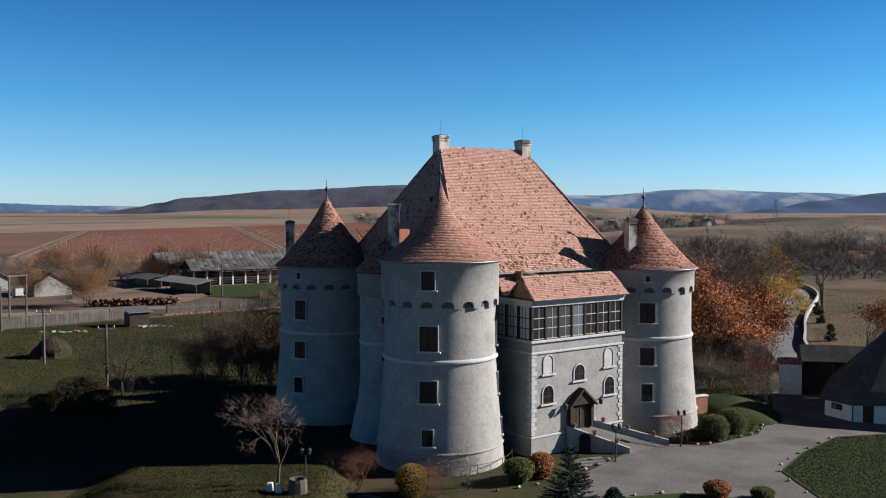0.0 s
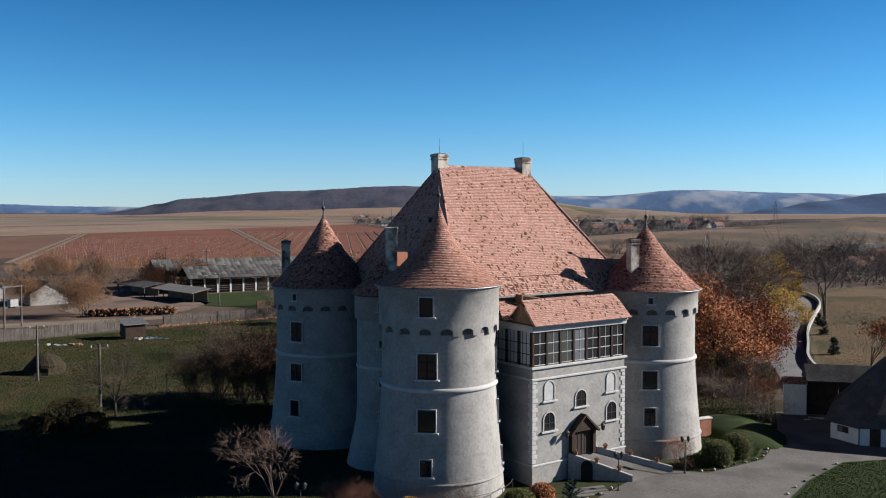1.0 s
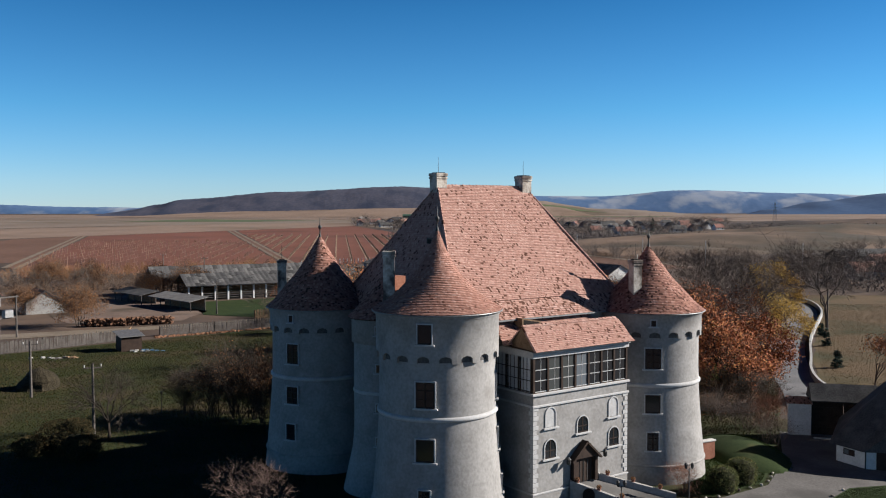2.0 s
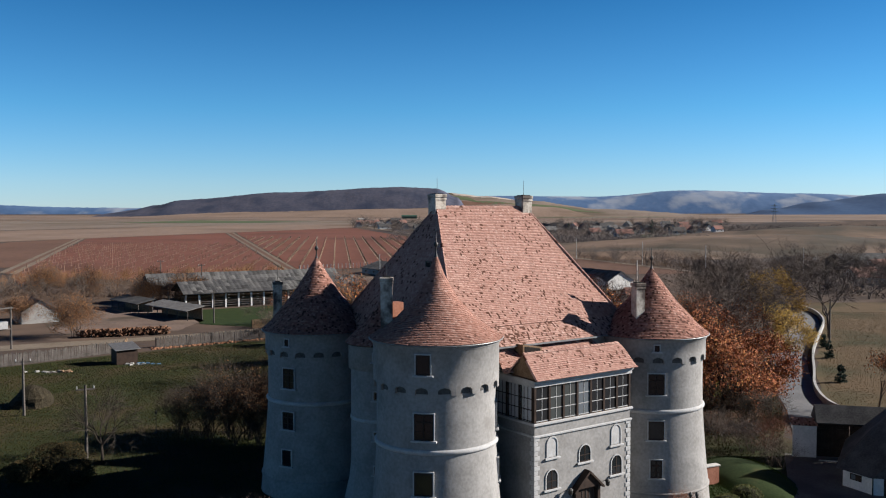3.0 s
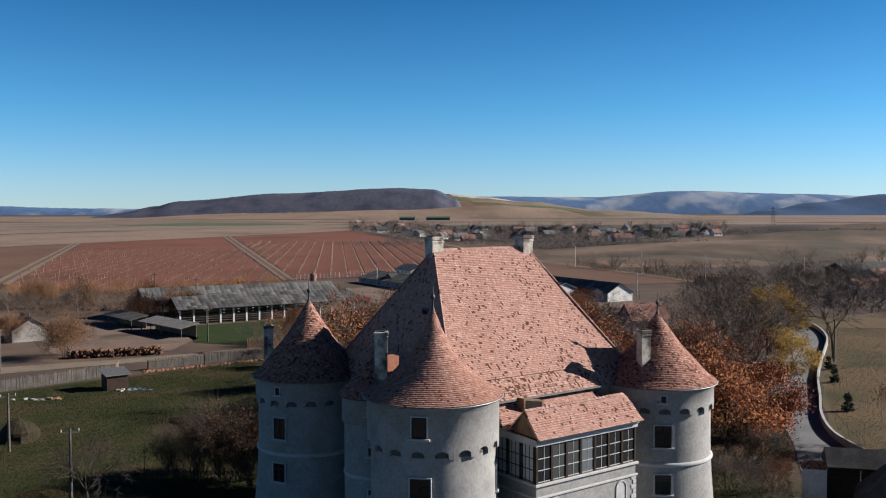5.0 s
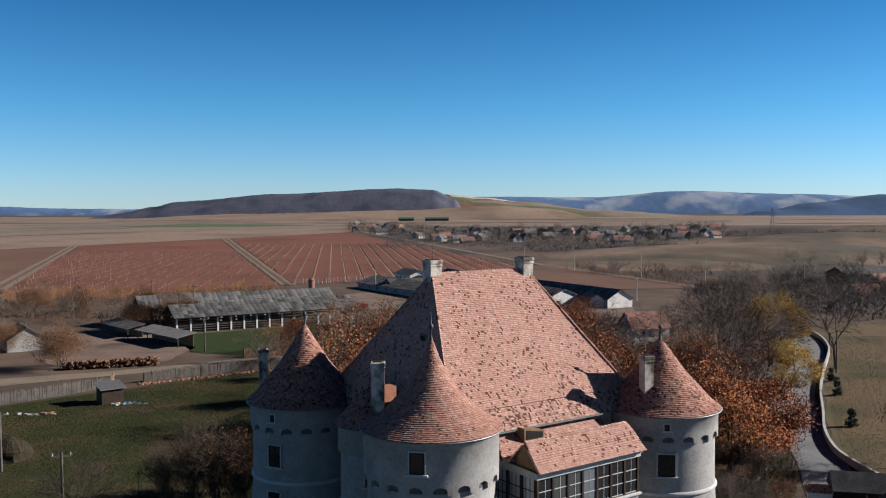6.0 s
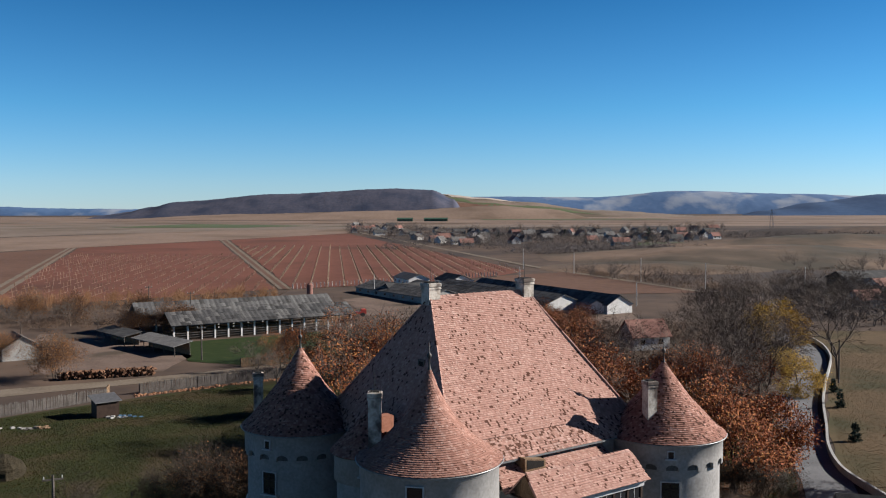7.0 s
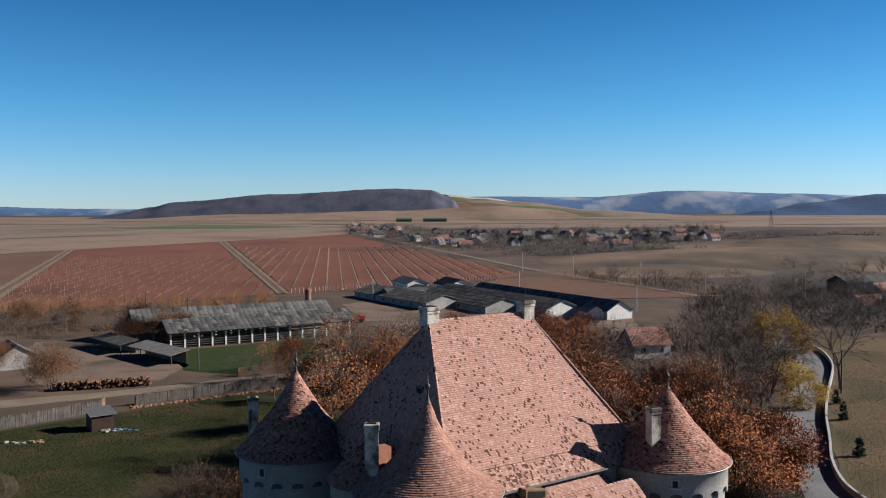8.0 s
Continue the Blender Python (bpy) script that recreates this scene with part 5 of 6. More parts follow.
def conifer(x, y, h, r, seed, label, boughs=150, wide=0.022):
    rng = random.Random(seed)
    t = thing("conifer", pose(x, y, 0), label, "tree")
    Shape().tube((0, 0, -0.1), (0, 0, h), 0.09, 0.015, 7).make("trunk", BARK_DARK, t)
    s = Shape()
    for _ in range(boughs):
        z = rng.random() ** 1.3
        ln = r * (1 - z) * rng.uniform(0.75, 1.08) + 0.12
        a = rng.random() * 2 * math.pi
        p = Vector((0, 0, 0.15 + z * (h - 0.2)))
        d = Vector((math.cos(a), math.sin(a), 0.18 - 0.25 * (1 - z)))
        m = int(ln * 16 if boughs > 100 else ln * 3) + 3
        for i in range(m):
            f = (i + 1) / m
            c = p + d * ln * f + Vector((0, 0, 0.12 * f * f))
            for _ in range(5):
                e = (d * 0.6 + Vector((rng.gauss(0, 0.7), rng.gauss(0, 0.7), rng.gauss(0, 0.4)))).normalized()
                b = e.orthogonal().normalized() * wide
                w = wide * 5.5 * rng.uniform(0.6, 1.2)
                s.add([c - b, c + b, c + e * w + b * 0.4, c + e * w - b * 0.4], [(0, 1, 2, 3)])
    s.make("needles", NEEDLE, t)


conifer(7.4, 51.6, 3.55, 1.75, 1, "blue-green young spruce at the edge of the forecourt")
conifer(9.9, 51.4, 1.0, 0.7, 2, "small dark conifer in the forecourt bed")


def post_lamp(x, y, h, twin, label):
    t = thing("garden_lamp", pose(x, y, mound(x, y)), label, "lamp", "garden lamps")
    Shape().turn([(0.10, 0), (0.10, 0.12), (0.045, 0.16), (0.035, h - 0.3)], 8).make("pole", IRON, t)
    for k in ((-0.22, 0.22) if twin else (0.0,)):
        Shape().tube((0, 0, h - 0.35), (k, 0, h - 0.3), 0.02, 0.02).turn([(0.03, h - 0.32), (0.10, h - 0.2), (0.12, h - 0.02), (0.15, h), (0.03, h + 0.12)], 8, m=pose(k, 0, 0)).make("lantern", IRON, t)


post_lamp(11.8, 60.6, 2.55, True, "black twin-armed garden lamp beside the ramp")
post_lamp(17.3, 64.5, 2.6, True, "black twin-armed garden lamp on the verge")
post_lamp(-7.9, 51.0, 2.3, True, "black garden lamp on the lawn")
post_lamp(-27.9, 91.7, 2.2, False, "slim garden lamp on the grass")

# flower pots on the parapets
pot = Shape().turn([(0.14, 0), (0.2, 0.26), (0.23, 0.28), (0.23, 0.32)], 12).mesh("pot", BRICK_RED)
bloom = leaf_ball(30, 0.26, 0.34, 260, 0.05, 0.8).mesh("plant", LEAF_ORANGE)
cm = pose(-0.2, 61.6, 0, 0, 0, 35.5)
for k, (p, q) in enumerate(((a0 + Vector((-0.1, 0, 0)), b0), (a1 + Vector((0.1, 0, 0)), b1))):
    for f in (0.12, 0.45, 0.8):
        c = cm @ (p.lerp(q, f) + Vector((0, 0, 0.38)))
        t = thing("flower_pot", pose(c.x, c.y, c.z), "terracotta pot with dry orange flowers on the parapet", "flower pot", "flower pots on the ramp")
        part("pot", pot, t, m=Matrix.Diagonal((0.75, 0.75, 0.7, 1)))
        part("plant", bloom, t, m=Matrix.LocRotScale((0, 0, 0.18), None, (0.62, 0.62, 0.55)))

# brick garden wall, edging stones, wood block, white bollards
t = thing("brick_wall", pose(21.6, 74.8, 0, 0, 0, 25), "low orange brick garden wall", "wall")
Shape().box(-0.65, -0.2, -0.1, 0.65, 0.2, 1.55).make("wall_body", BRICK_RED, t)
Shape().bevel_box(-0.72, -0.26, 1.55, 0.72, 0.26, 1.67, 0.04).make("coping", CONCRETE, t)
rng = random.Random(8)
stone = Shape().turn([(0.11, 0), (0.14, 0.07), (0.10, 0.14), (0.02, 0.17)], 7).mesh("edging_stone", CHIMNEY)


def edging(points, step=0.55):
    ln, _, _ = ribbon(points, 0.1, 10)
    acc = 0
    for p, q in zip(ln, ln[1:]):
        acc += (q - p).length
        if acc > step:
            acc = 0
            ob = part("edging_stone", stone, m=Matrix.LocRotScale((q.x, q.y, 0.06), Euler((rng.random() * 0.4, 0, rng.random() * 6)), (rng.uniform(0.6, 1.3), rng.uniform(0.6, 1.2), rng.uniform(0.6, 1.1))))
            tagged(ob, "small pale edging stone along the lawn", "stone", "edging stones")


edging([(17.6, 65.2), (19.2, 65.0), (21.5, 66.6), (24.0, 68.3), (25.8, 71.5), (27.0, 75)], 1.0)
edging([(22.3, 51.5), (22.1, 58.2), (25.4, 62.9), (29.6, 67.2)], 1.7)
edging([(9.9, 52.6), (12, 53.4), (14.5, 53.7), (17, 53.1), (18.6, 52.3)], 1.5)
edging([(2, 53.6), (5, 54.9), (8, 57.0), (10.6, 60.0), (12.2, 61.8)], 1.3)
t = thing("tree_stump", pose(-8.2, 50.1, 1.1), "weathered hollow tree stump beside the path", "stump")
Shape().turn([(0.62, -0.05), (0.55, 0.2), (0.52, 0.8), (0.48, 0.95), (0.36, 0.92), (0.3, 0.5)], 11).make("stump_body", BARK_DARK, t)
for x, y in ((-9.85, 50.4), (-9.3, 50.1)):
    tagged(Shape().bevel_box(-0.17, -0.17, -0.1, 0.17, 0.17, 0.62, 0.06).make("bollard", CONCRETE, m=pose(x, y, 1.1)), "short white stone bollard", "bollard", "white bollards")
t = thing("steps", pose(10.0, 59.6, 0, 0, 0, 20), "low stone steps beside the ramp", "steps")
for i in range(3):
    Shape().bevel_box(-1.3, 0.35 * i, -0.1, 1.3, 0.35 * i + 0.36, 0.08 + 0.10 * i, 0.03).make("step", PAVING, t)
# iron handrail at the foot of the front tower
t = thing("handrail", pose(-0.2, 61.6, 0), "thin iron handrail round the tower foot", "handrail")
pr = None
s = Shape()
for i in range(13):
    a = radians(-115 + 9 * i)
    p = Vector((5.0 * math.cos(a), 5.0 * math.sin(a), 0.75))
    if pr:
        s.tube(pr, p, 0.022, 0.022, 5)
    if i % 3 == 0:
        Shape().tube((p.x, p.y, -0.1), p, 0.022, 0.022, 5).make("post", IRON, t)
    pr = p
s.make("rail", IRON, t)


# ---- grounds to the west: poles, shed, fences ----
def pole(x, y, h, arm=True, material=WOOD_GREY, label="weathered wooden power pole with a crossarm"):
    t = thing("power_pole", pose(x, y, rise(y), 0, 0, 25), label, "pole", "power poles")
    Shape().tube((0, 0, -0.3), (0, 0, h), 0.15, 0.10, 8).make("post", material, t)
    if arm:
        Shape().box(-0.8, -0.06, h - 0.45, 0.8, 0.06, h - 0.33).make("crossarm", material, t)
        for k in (-0.7, 0, 0.7):
            Shape().turn([(0.03, h - 0.33), (0.06, h - 0.25), (0.05, h - 0.1), (0.01, h - 0.06)], 8, m=pose(k, 0, 0)).make("insulator", TRIM, t)


for x, y, h in ((-31.2, 82.7, 6.6), (-44.5, 99.5, 6.2), (-62.6, 126.5, 6.4), (-73, 238, 9), (-58, 222, 9), (-44, 178, 6.5)):
    pole(x, y, h)
for x, y, h in ((40, 420, 9), (58, 386, 9), (78, 350, 9), (93, 318, 9), (120, 300, 9), (-20, 300, 7), (58, 268, 7), (30, 330, 7)):
    pole(x, y, h, False, CONCRETE, "pale concrete power pole")
t = thing("transformer_stand", pose(-68.7, 144.5, 0, 0, 0, 60), "pole-mounted transformer between two posts", "transformer")
for k in (-1.5, 1.5):
    Shape().tube((k, 0, -0.3), (k, 0, 6.8), 0.16, 0.13, 8).make("post", WOOD_GREY, t)
Shape().box(-1.9, -0.1, 6.5, 1.9, 0.1, 6.7).make("crossbeam", WOOD_GREY, t)
Shape().box(-1.6, -0.1, 3.2, 1.6, 0.1, 3.4).make("crossbeam", WOOD_GREY, t)
Shape().bevel_box(-0.7, -0.45, 3.4, 0.7, 0.45, 4.6, 0.1).make("transformer_box", METAL, t)

t = thing("garden_shed", pose(-45.4, 132.6, 0, 0, 0, 38), "small dark board shed with a pale metal roof", "shed")
for q4 in ((-1.5, -1.2, -1.42, 1.2), (1.42, -1.2, 1.5, 1.2), (-1.42, -1.2, 1.42, -1.12), (-1.42, 1.12, 1.42, 1.2)):
    Shape().box(q4[0], q4[1], -0.1, q4[2], q4[3], 2.1).make("wall", WOOD_DARK, t)
Shape().add([(-1.8, -1.6, 2.12), (1.8, -1.6, 2.12), (1.8, 1.6, 2.75), (-1.8, 1.6, 2.75), (-1.8, -1.6, 2.2), (1.8, -1.6, 2.2), (1.8, 1.6, 2.83), (-1.8, 1.6, 2.83)], [(3, 2, 1, 0), (4, 5, 6, 7), (0, 1, 5, 4), (1, 2, 6, 5), (2, 3, 7, 6), (3, 0, 4, 7)]).make("roof", METAL, t)
rng = random.Random(12)
for x, y, w, c in ((-43.6, 131.2, 0.5, BARN_WALL), (-42.4, 131.8, 0.7, glass("blue plastic", (0.05, 0.12, 0.2), 0.5)), (-54, 125, 0.7, BARN_WALL), (-52.6, 125.3, 0.5, WOOD_GREY), (-50.5, 125.6, 0.5, WOOD_BROWN)):
    heap = thing("scrap_heap", pose(x, y, 0), "small heap of discarded boards and sacks on the grass", "scrap heap")
    for i in range(7):
        a, b, h = rng.gauss(0, w * 1.3), rng.gauss(0, w * 0.6), rng.uniform(0.1, 0.32)
        Shape().bevel_box(-0.26, -0.2, -0.05, 0.26, 0.2, h, 0.05).make("piece", c, heap, m=pose(a, b, 0, 0, 0, rng.random() * 90))
s = Shape()
nn, ring = 18, 7
vs = []
for j in range(ring + 1):
    for i in range(nn):
        a, f = 2 * math.pi * i / nn, j / ring
        rr = 2.3 * math.cos(f * math.pi / 2) ** 0.7 * (1 + 0.25 * noise.noise((math.cos(a) * 1.5, math.sin(a) * 1.5, f * 3)))
        vs.append((rr * math.cos(a), rr * math.sin(a), 2.5 * f ** 0.9 - 0.05))
s.add(vs, [(j * nn + i, j * nn + (i + 1) % nn, (j + 1) * nn + (i + 1) % nn, (j + 1) * nn + i) for j in range(ring) for i in range(nn)])
tagged(s.make("compost_mound", mat("dark compost", (0.018, 0.015, 0.010), (0.045, 0.036, 0.022), 0.95, 1.5, 8, 0.9, bump_dist=0.4), m=pose(-45.8, 104.5, 0)), "dark mound of earth and straw on the meadow", "compost mound")

board_mesh = [Shape().prism([(-0.07, 0), (0.07, 0), (0.07, h), (0.0, h + 0.08), (-0.07, h)], -0.015, 0.015).mesh("board", WOOD_GREY) for h in (1.55, 1.65, 1.75)]
BOARD_DARK = [Shape().prism([(-0.07, 0), (0.07, 0), (0.07, h), (0.0, h + 0.08), (-0.07, h)], -0.015, 0.015).mesh("board", WOOD_BROWN) for h in (1.6, 1.7)]


def fence(points, boards, label, step=0.19):
    rng = random.Random(len(points))
    p0 = points[0]
    t = thing("board_fence", pose(*p0, 0), label, "fence")
    for p, q in zip(points, points[1:]):
        d = Vector((q[0] - p[0], q[1] - p[1], 0))
        ln, ang = d.length, math.degrees(math.atan2(d.y, d.x))
        d.normalize()
        o = Vector((p[0] - p0[0], p[1] - p0[1], 0))
        for z in (0.4, 1.3):
            Shape().box(0, 0.02, z, ln, 0.07, z + 0.09).make("rail", WOOD_GREY, t, m=pose(o.x, o.y, 0, 0, 0, ang))
        for i in range(int(ln / 2.5) + 1):
            c = o + d * min(ln - 0.05, i * 2.5)
            Shape().box(-0.07, 0.07, -0.2, 0.07, 0.21, 1.7).make("post", WOOD_GREY, t, m=pose(c.x, c.y, 0, 0, 0, ang))
        for i in range(int(ln / step)):
            c = o + d * (i + 0.5) * step
            part("board", rng.choice(boards), t, m=pose(c.x, c.y, rng.gauss(0, 0.04), 0, rng.gauss(0, 1.8), ang))


fence([(-72, 119.5), (-63.4, 128.0), (-55.5, 136.0), (-49.0, 143.2)], board_mesh, "long grey weathered board fence")
fence([(-45.4, 147.0), (-38, 152.6), (-31, 157.2), (-26, 160)], board_mesh, "grey weathered board fence leaning slightly")
fence([(-35, 170.5), (-27, 174.5)], BOARD_DARK, "short dark board fence by the paddock")
fence([(-49.2, 143.4), (-49.8, 146.5)], BOARD_DARK, "dark board side of the fence opening", 0.16)
# rubble along the fence, woodpile
rng = random.Random(14)
s = Shape()
for i in range(260):
    f = rng.random()
    x, y = -45.5 + 20 * f + rng.gauss(0, 0.3), 145.6 + 13.4 * f + rng.gauss(0, 0.45)
    z = rng.uniform(0.08, 0.28)
    s.turn([(z, 0), (z * 1.1, z * 0.5), (z * 0.5, z), (0.01, z * 1.05)], 6, m=pose(x, y, -0.02, rng.random() * 30, 0, rng.random() * 360))
tagged(s.make("rubble_bank", mat("fallen leaves and rubble", (0.16, 0.075, 0.04), (0.30, 0.16, 0.10), 0.95, 1, 6, 0.3)), "bank of rubble and brown leaves under the fence", "rubble", kind="stuff")
s = Shape()
for i in range(420):
    f = rng.random()
    x, y = -62 + 13 * f + rng.gauss(0, 0.5), 159 + 4.4 * f + rng.gauss(0, 0.35)
    r5, a = rng.uniform(0.12, 0.26), radians(100 + rng.gauss(0, 25))
    z = rng.uniform(0.1, 1.25)
    c, d = Vector((x, y, z)), Vector((math.cos(a), math.sin(a), rng.gauss(0, 0.15))) * 0.55
    s.tube(c - d, c + d, r5, r5, 6)
    k = len(s.v)
    s.f += [tuple(range(k - 6, k)), tuple(range(k - 7, k - 13, -1))]
tagged(s.make("log_pile", mat("cut logs", (0.072, 0.036, 0.022), (0.173, 0.094, 0.058), 0.9, 1.2, 6, 0.3)), "long untidy pile of cut logs in the yard", "log pile", kind="stuff")


# ---- farm buildings ----
def gable_building(name, x, y, ang, length, width, eave, ridge, wall, roof, label, category="barn", windows=0, over=0.4, group=""):
    """Its first gable's middle at (x, y), its length along ang."""
    t = thing(name, pose(x, y, rise(y), 0, 0, ang), label, category, group)
    w = width / 2
    Shape().prism([(-w, -0.2), (w, -0.2), (w, eave), (0, ridge), (-w, eave)], 0, 0.3, m=pose(0, 0, 0, 0, 0, -90) @ pose(0, 0, 0)).make("gable_wall", wall, t)
    Shape().prism([(-w, -0.2), (w, -0.2), (w, eave), (0, ridge), (-w, eave)], length - 0.3, length, m=pose(0, 0, 0, 0, 0, -90)).make("gable_wall", wall, t)
    for k in (-1, 1):
        # barn sides take the darker plaster, their shade painted in
        Shape().box(0.3, min(k * w, k * (w - 0.3)), -0.2, length - 0.3, max(k * w, k * (w - 0.3)), eave).make("side_wall", BARN_WALL if "barn" in name else wall, t)
    sl = (ridge - eave) / w
    e = eave - sl * over
    for k in (-1, 1):
        s = Shape().add([(-over, k * (w + over), e), (length + over, k * (w + over), e), (length + over, 0, ridge + 0.05), (-over, 0, ridge + 0.05),
                         (-over, k * (w + over), e + 0.14), (length + over, k * (w + over), e + 0.14), (length + over, 0, ridge + 0.19), (-over, 0, ridge + 0.19)],
                        [(0, 1, 2, 3), (7, 6, 5, 4), (4, 5, 1, 0), (5, 6, 2, 1), (7, 4, 0, 3)] if k > 0 else [(3, 2, 1, 0), (4, 5, 6, 7), (0, 1, 5, 4), (1, 2, 6, 5), (3, 0, 4, 7)])
        s.make("roof_slope", roof, t)
        if name == "cattle_barn":
            v = sheeted(Shape(), (-over, k * (w + over), e + 0.15), (length + over, k * (w + over), e + 0.15), (length + over, 0, ridge + 0.2), (-over, 0, ridge + 0.2), 4, 1.3, int(x) + k)
            tagged(v.make("roof_sheeting", SHEETS if roof == SLATE else SHEETS_PALE, t, "patched grey roofing sheets"), kind="stuff")
    for i in range(windows):
        xx = length * (i + 0.5) / windows
        for k in (-1, 1):
            Shape().box(xx - 0.5, k * w - 0.04, eave * 0.4, xx + 0.5, k * w + 0.04, eave * 0.75).make("window", PANE, t)
    return t


def open_barn(x, y, ang, length, depth, eave, ridge, roof, label, posts, rails=True):
    t = thing("open_barn", pose(x, y, rise(y), 0, 0, ang), label, "barn", "open barns")
    for i in range(posts):
        xx = length * i / (posts - 1)
        Shape().box(xx - 0.17, -0.17, -0.1, xx + 0.17, 0.17, eave + 0.1).make("post", WHITEWASH, t)
        Shape().box(xx - 0.15, depth - 0.15, -0.1, xx + 0.15, depth + 0.15, eave + 0.1).make("post", WOOD_BROWN, t)
    if rails:
        for z in (0.5, 1.0, 1.5):
            Shape().box(0, -0.05, z, length, 0.05, z + 0.12).make("rail", WOOD_GREY, t)
        for k in (0.5, 0.98):
            for z in (0.6, 1.3, 2.0):
                Shape().box(0, depth * k - 0.05, z, length, depth * k + 0.05, z + 0.35).make("back_board", WOOD_BROWN, t)
    m = depth / 2
    for k, (p, q) in enumerate(((-1.2, m), (m, depth + 1.2))):
        za, zb = (eave - 0.15, ridge) if k == 0 else (ridge, eave - 0.15)
        Shape().add([(-0.8, p, za), (length + 0.8, p, za), (length + 0.8, q, zb), (-0.8, q, zb), (-0.8, p, za + 0.18), (length + 0.8, p, za + 0.18), (length + 0.8, q, zb + 0.18), (-0.8, q, zb + 0.18)],
                    [(3, 2, 1, 0), (4, 5, 6, 7), (0, 1, 5, 4), (1, 2, 6, 5), (2, 3, 7, 6), (3, 0, 4, 7)]).make("roof_slope", roof, t)
    s = sheeted(Shape(), (-0.9, -1.3, eave + 0.03), (length + 0.9, -1.3, eave + 0.03), (length + 0.9, m, ridge + 0.2), (-0.9, m, ridge + 0.2), 4, 1.15, int(length))
    tagged(s.make("roof_sheeting", SHEETS if roof == SLATE else SHEETS_PALE, t, "patched grey roofing sheets"), kind="stuff")
    return t


open_barn(-56.5, 203, 30.4, 42, 9, 3.4, 5.6, SLATE, "long open cattle barn with white posts and dark roof", 15)
open_barn(-67, 213, 27, 46, 11, 3.6, 6.6, SLATE_PALE, "long open barn with a pale weathered roof", 14, False)
FARM = "low farm buildings behind the castle"
gable_building("cattle_barn", 49.5, 250, 118, 72, 8.5, 2.5, 4.8, WHITEWASH, SLATE_PALE, "long white barn with dark patched roof", windows=12, group=FARM)
gable_building("cattle_barn", 35.5, 257.5, 118, 66, 12, 2.0, 4.3, WHITEWASH, SLATE_PALE, "long white barn with dark patched roof", windows=12, group=FARM)
gable_building("cattle_barn", 20, 266, 118, 56, 13, 1.9, 4.0, BARN_WALL, SLATE, "long white barn with dark patched roof", windows=9, group=FARM)
gable_building("cattle_barn", 3, 276, 122, 46, 13, 2.0, 4.0, BARN_WALL, SLATE_PALE, "long white barn with dark patched roof", windows=8, group=FARM)
gable_building("farm_shed", 9, 321, 112, 14, 9, 2.8, 4.8, WHITEWASH, SLATE, "white gabled building on the farm", windows=2, group=FARM)
gable_building("farm_shed", -6, 330, 112, 16, 8, 2.8, 4.4, WHITEWASH, SLATE_PALE, "white farm building with grey roof", windows=4, group=FARM)
gable_building("farm_shed", -16, 300, 20, 14, 8, 2.5, 3.8, WOOD_GREY, SLATE, "low grey wooden farm shed", group=FARM)
gable_building("farm_shed", 43, 249, 100, 7, 5, 2.2, 3.6, WHITEWASH, SLATE_PALE, "small white farm annexe", windows=1, group=FARM)
gable_building("cottage", 38.5, 190, 15, 8, 6.5, 2.9, 5.7, WHITEWASH, FAR_RED, "white cottage with an old red roof among trees", "house", 2)
gable_building("cottage", -78, 179, 125, 9, 7, 2.3, 4.4, BARN_WALL, WOOD_GREY, "whitewashed cottage with a grey board gable", "house", 2)
gable_building("cottage", -96, 190, 125, 9, 7, 2.6, 5.0, BARN_WALL, FAR_RED, "cottage with a red roof beside the farm", "house", 2)
for x, y, ang, ln in ((-74, 206, -48, 14), (-62, 194, -46, 17)):
    t = thing("lean_to_shed", pose(x, y, 0, 0, 0, ang), "open lean-to shed with sagging grey roof", "shed", "lean-to sheds by the yard")
    for i in range(5):
        for k, h in ((0, 2.0), (3.2, 2.6)):
            Shape().tube((ln * i / 4, k, -0.1), (ln * i / 4, k, h), 0.1, 0.09, 6).make("post", WOOD_GREY, t)
    Shape().box(0, 3.1, 0, ln, 3.2, 2.4).make("back_wall", WOOD_BROWN, t)
    Shape().add([(-0.5, -0.6, 1.95), (ln + 0.5, -0.6, 1.95), (ln + 0.5, 3.7, 2.75), (-0.5, 3.7, 2.75), (-0.5, -0.6, 2.08), (ln + 0.5, -0.6, 2.08), (ln + 0.5, 3.7, 2.88), (-0.5, 3.7, 2.88)],
                [(3, 2, 1, 0), (4, 5, 6, 7), (0, 1, 5, 4), (1, 2, 6, 5), (2, 3, 7, 6), (3, 0, 4, 7)]).make("roof", SLATE_PALE if ln > 15 else SLATE, t)
tagged(Shape().turn([(0.95, -0.1), (0.95, 4.3), (1.05, 4.4), (0.2, 5.1)], 16).make("brick_silo", FAR_RED, m=pose(-39.6, 291, rise(291))), "round red brick silo beside the vineyard", "silo")
t = thing("farm_wagon", pose(-21, 246, rise(246), 0, 0, 15), "red farm machine parked in the yard", "farm machine")
Shape().bevel_box(-2.2, -0.9, 0.7, 1.2, 0.9, 1.3, 0.1).bevel_box(1.2, -0.7, 0.7, 2.6, 0.7, 2.0, 0.2).make("body", mat("red machine paint", (0.3, 0.03, 0.02), (0.4, 0.06, 0.04), 0.5), t)
for x in (-1.4, 1.6):
    for y in (-0.95, 0.75):
        Shape().prism([(0.55 * math.cos(math.pi * i / 6), 0.55 + 0.55 * math.sin(math.pi * i / 6)) for i in range(12)], y, y + 0.2, m=pose(x, 0, 0)).make("wheel", IRON, t)


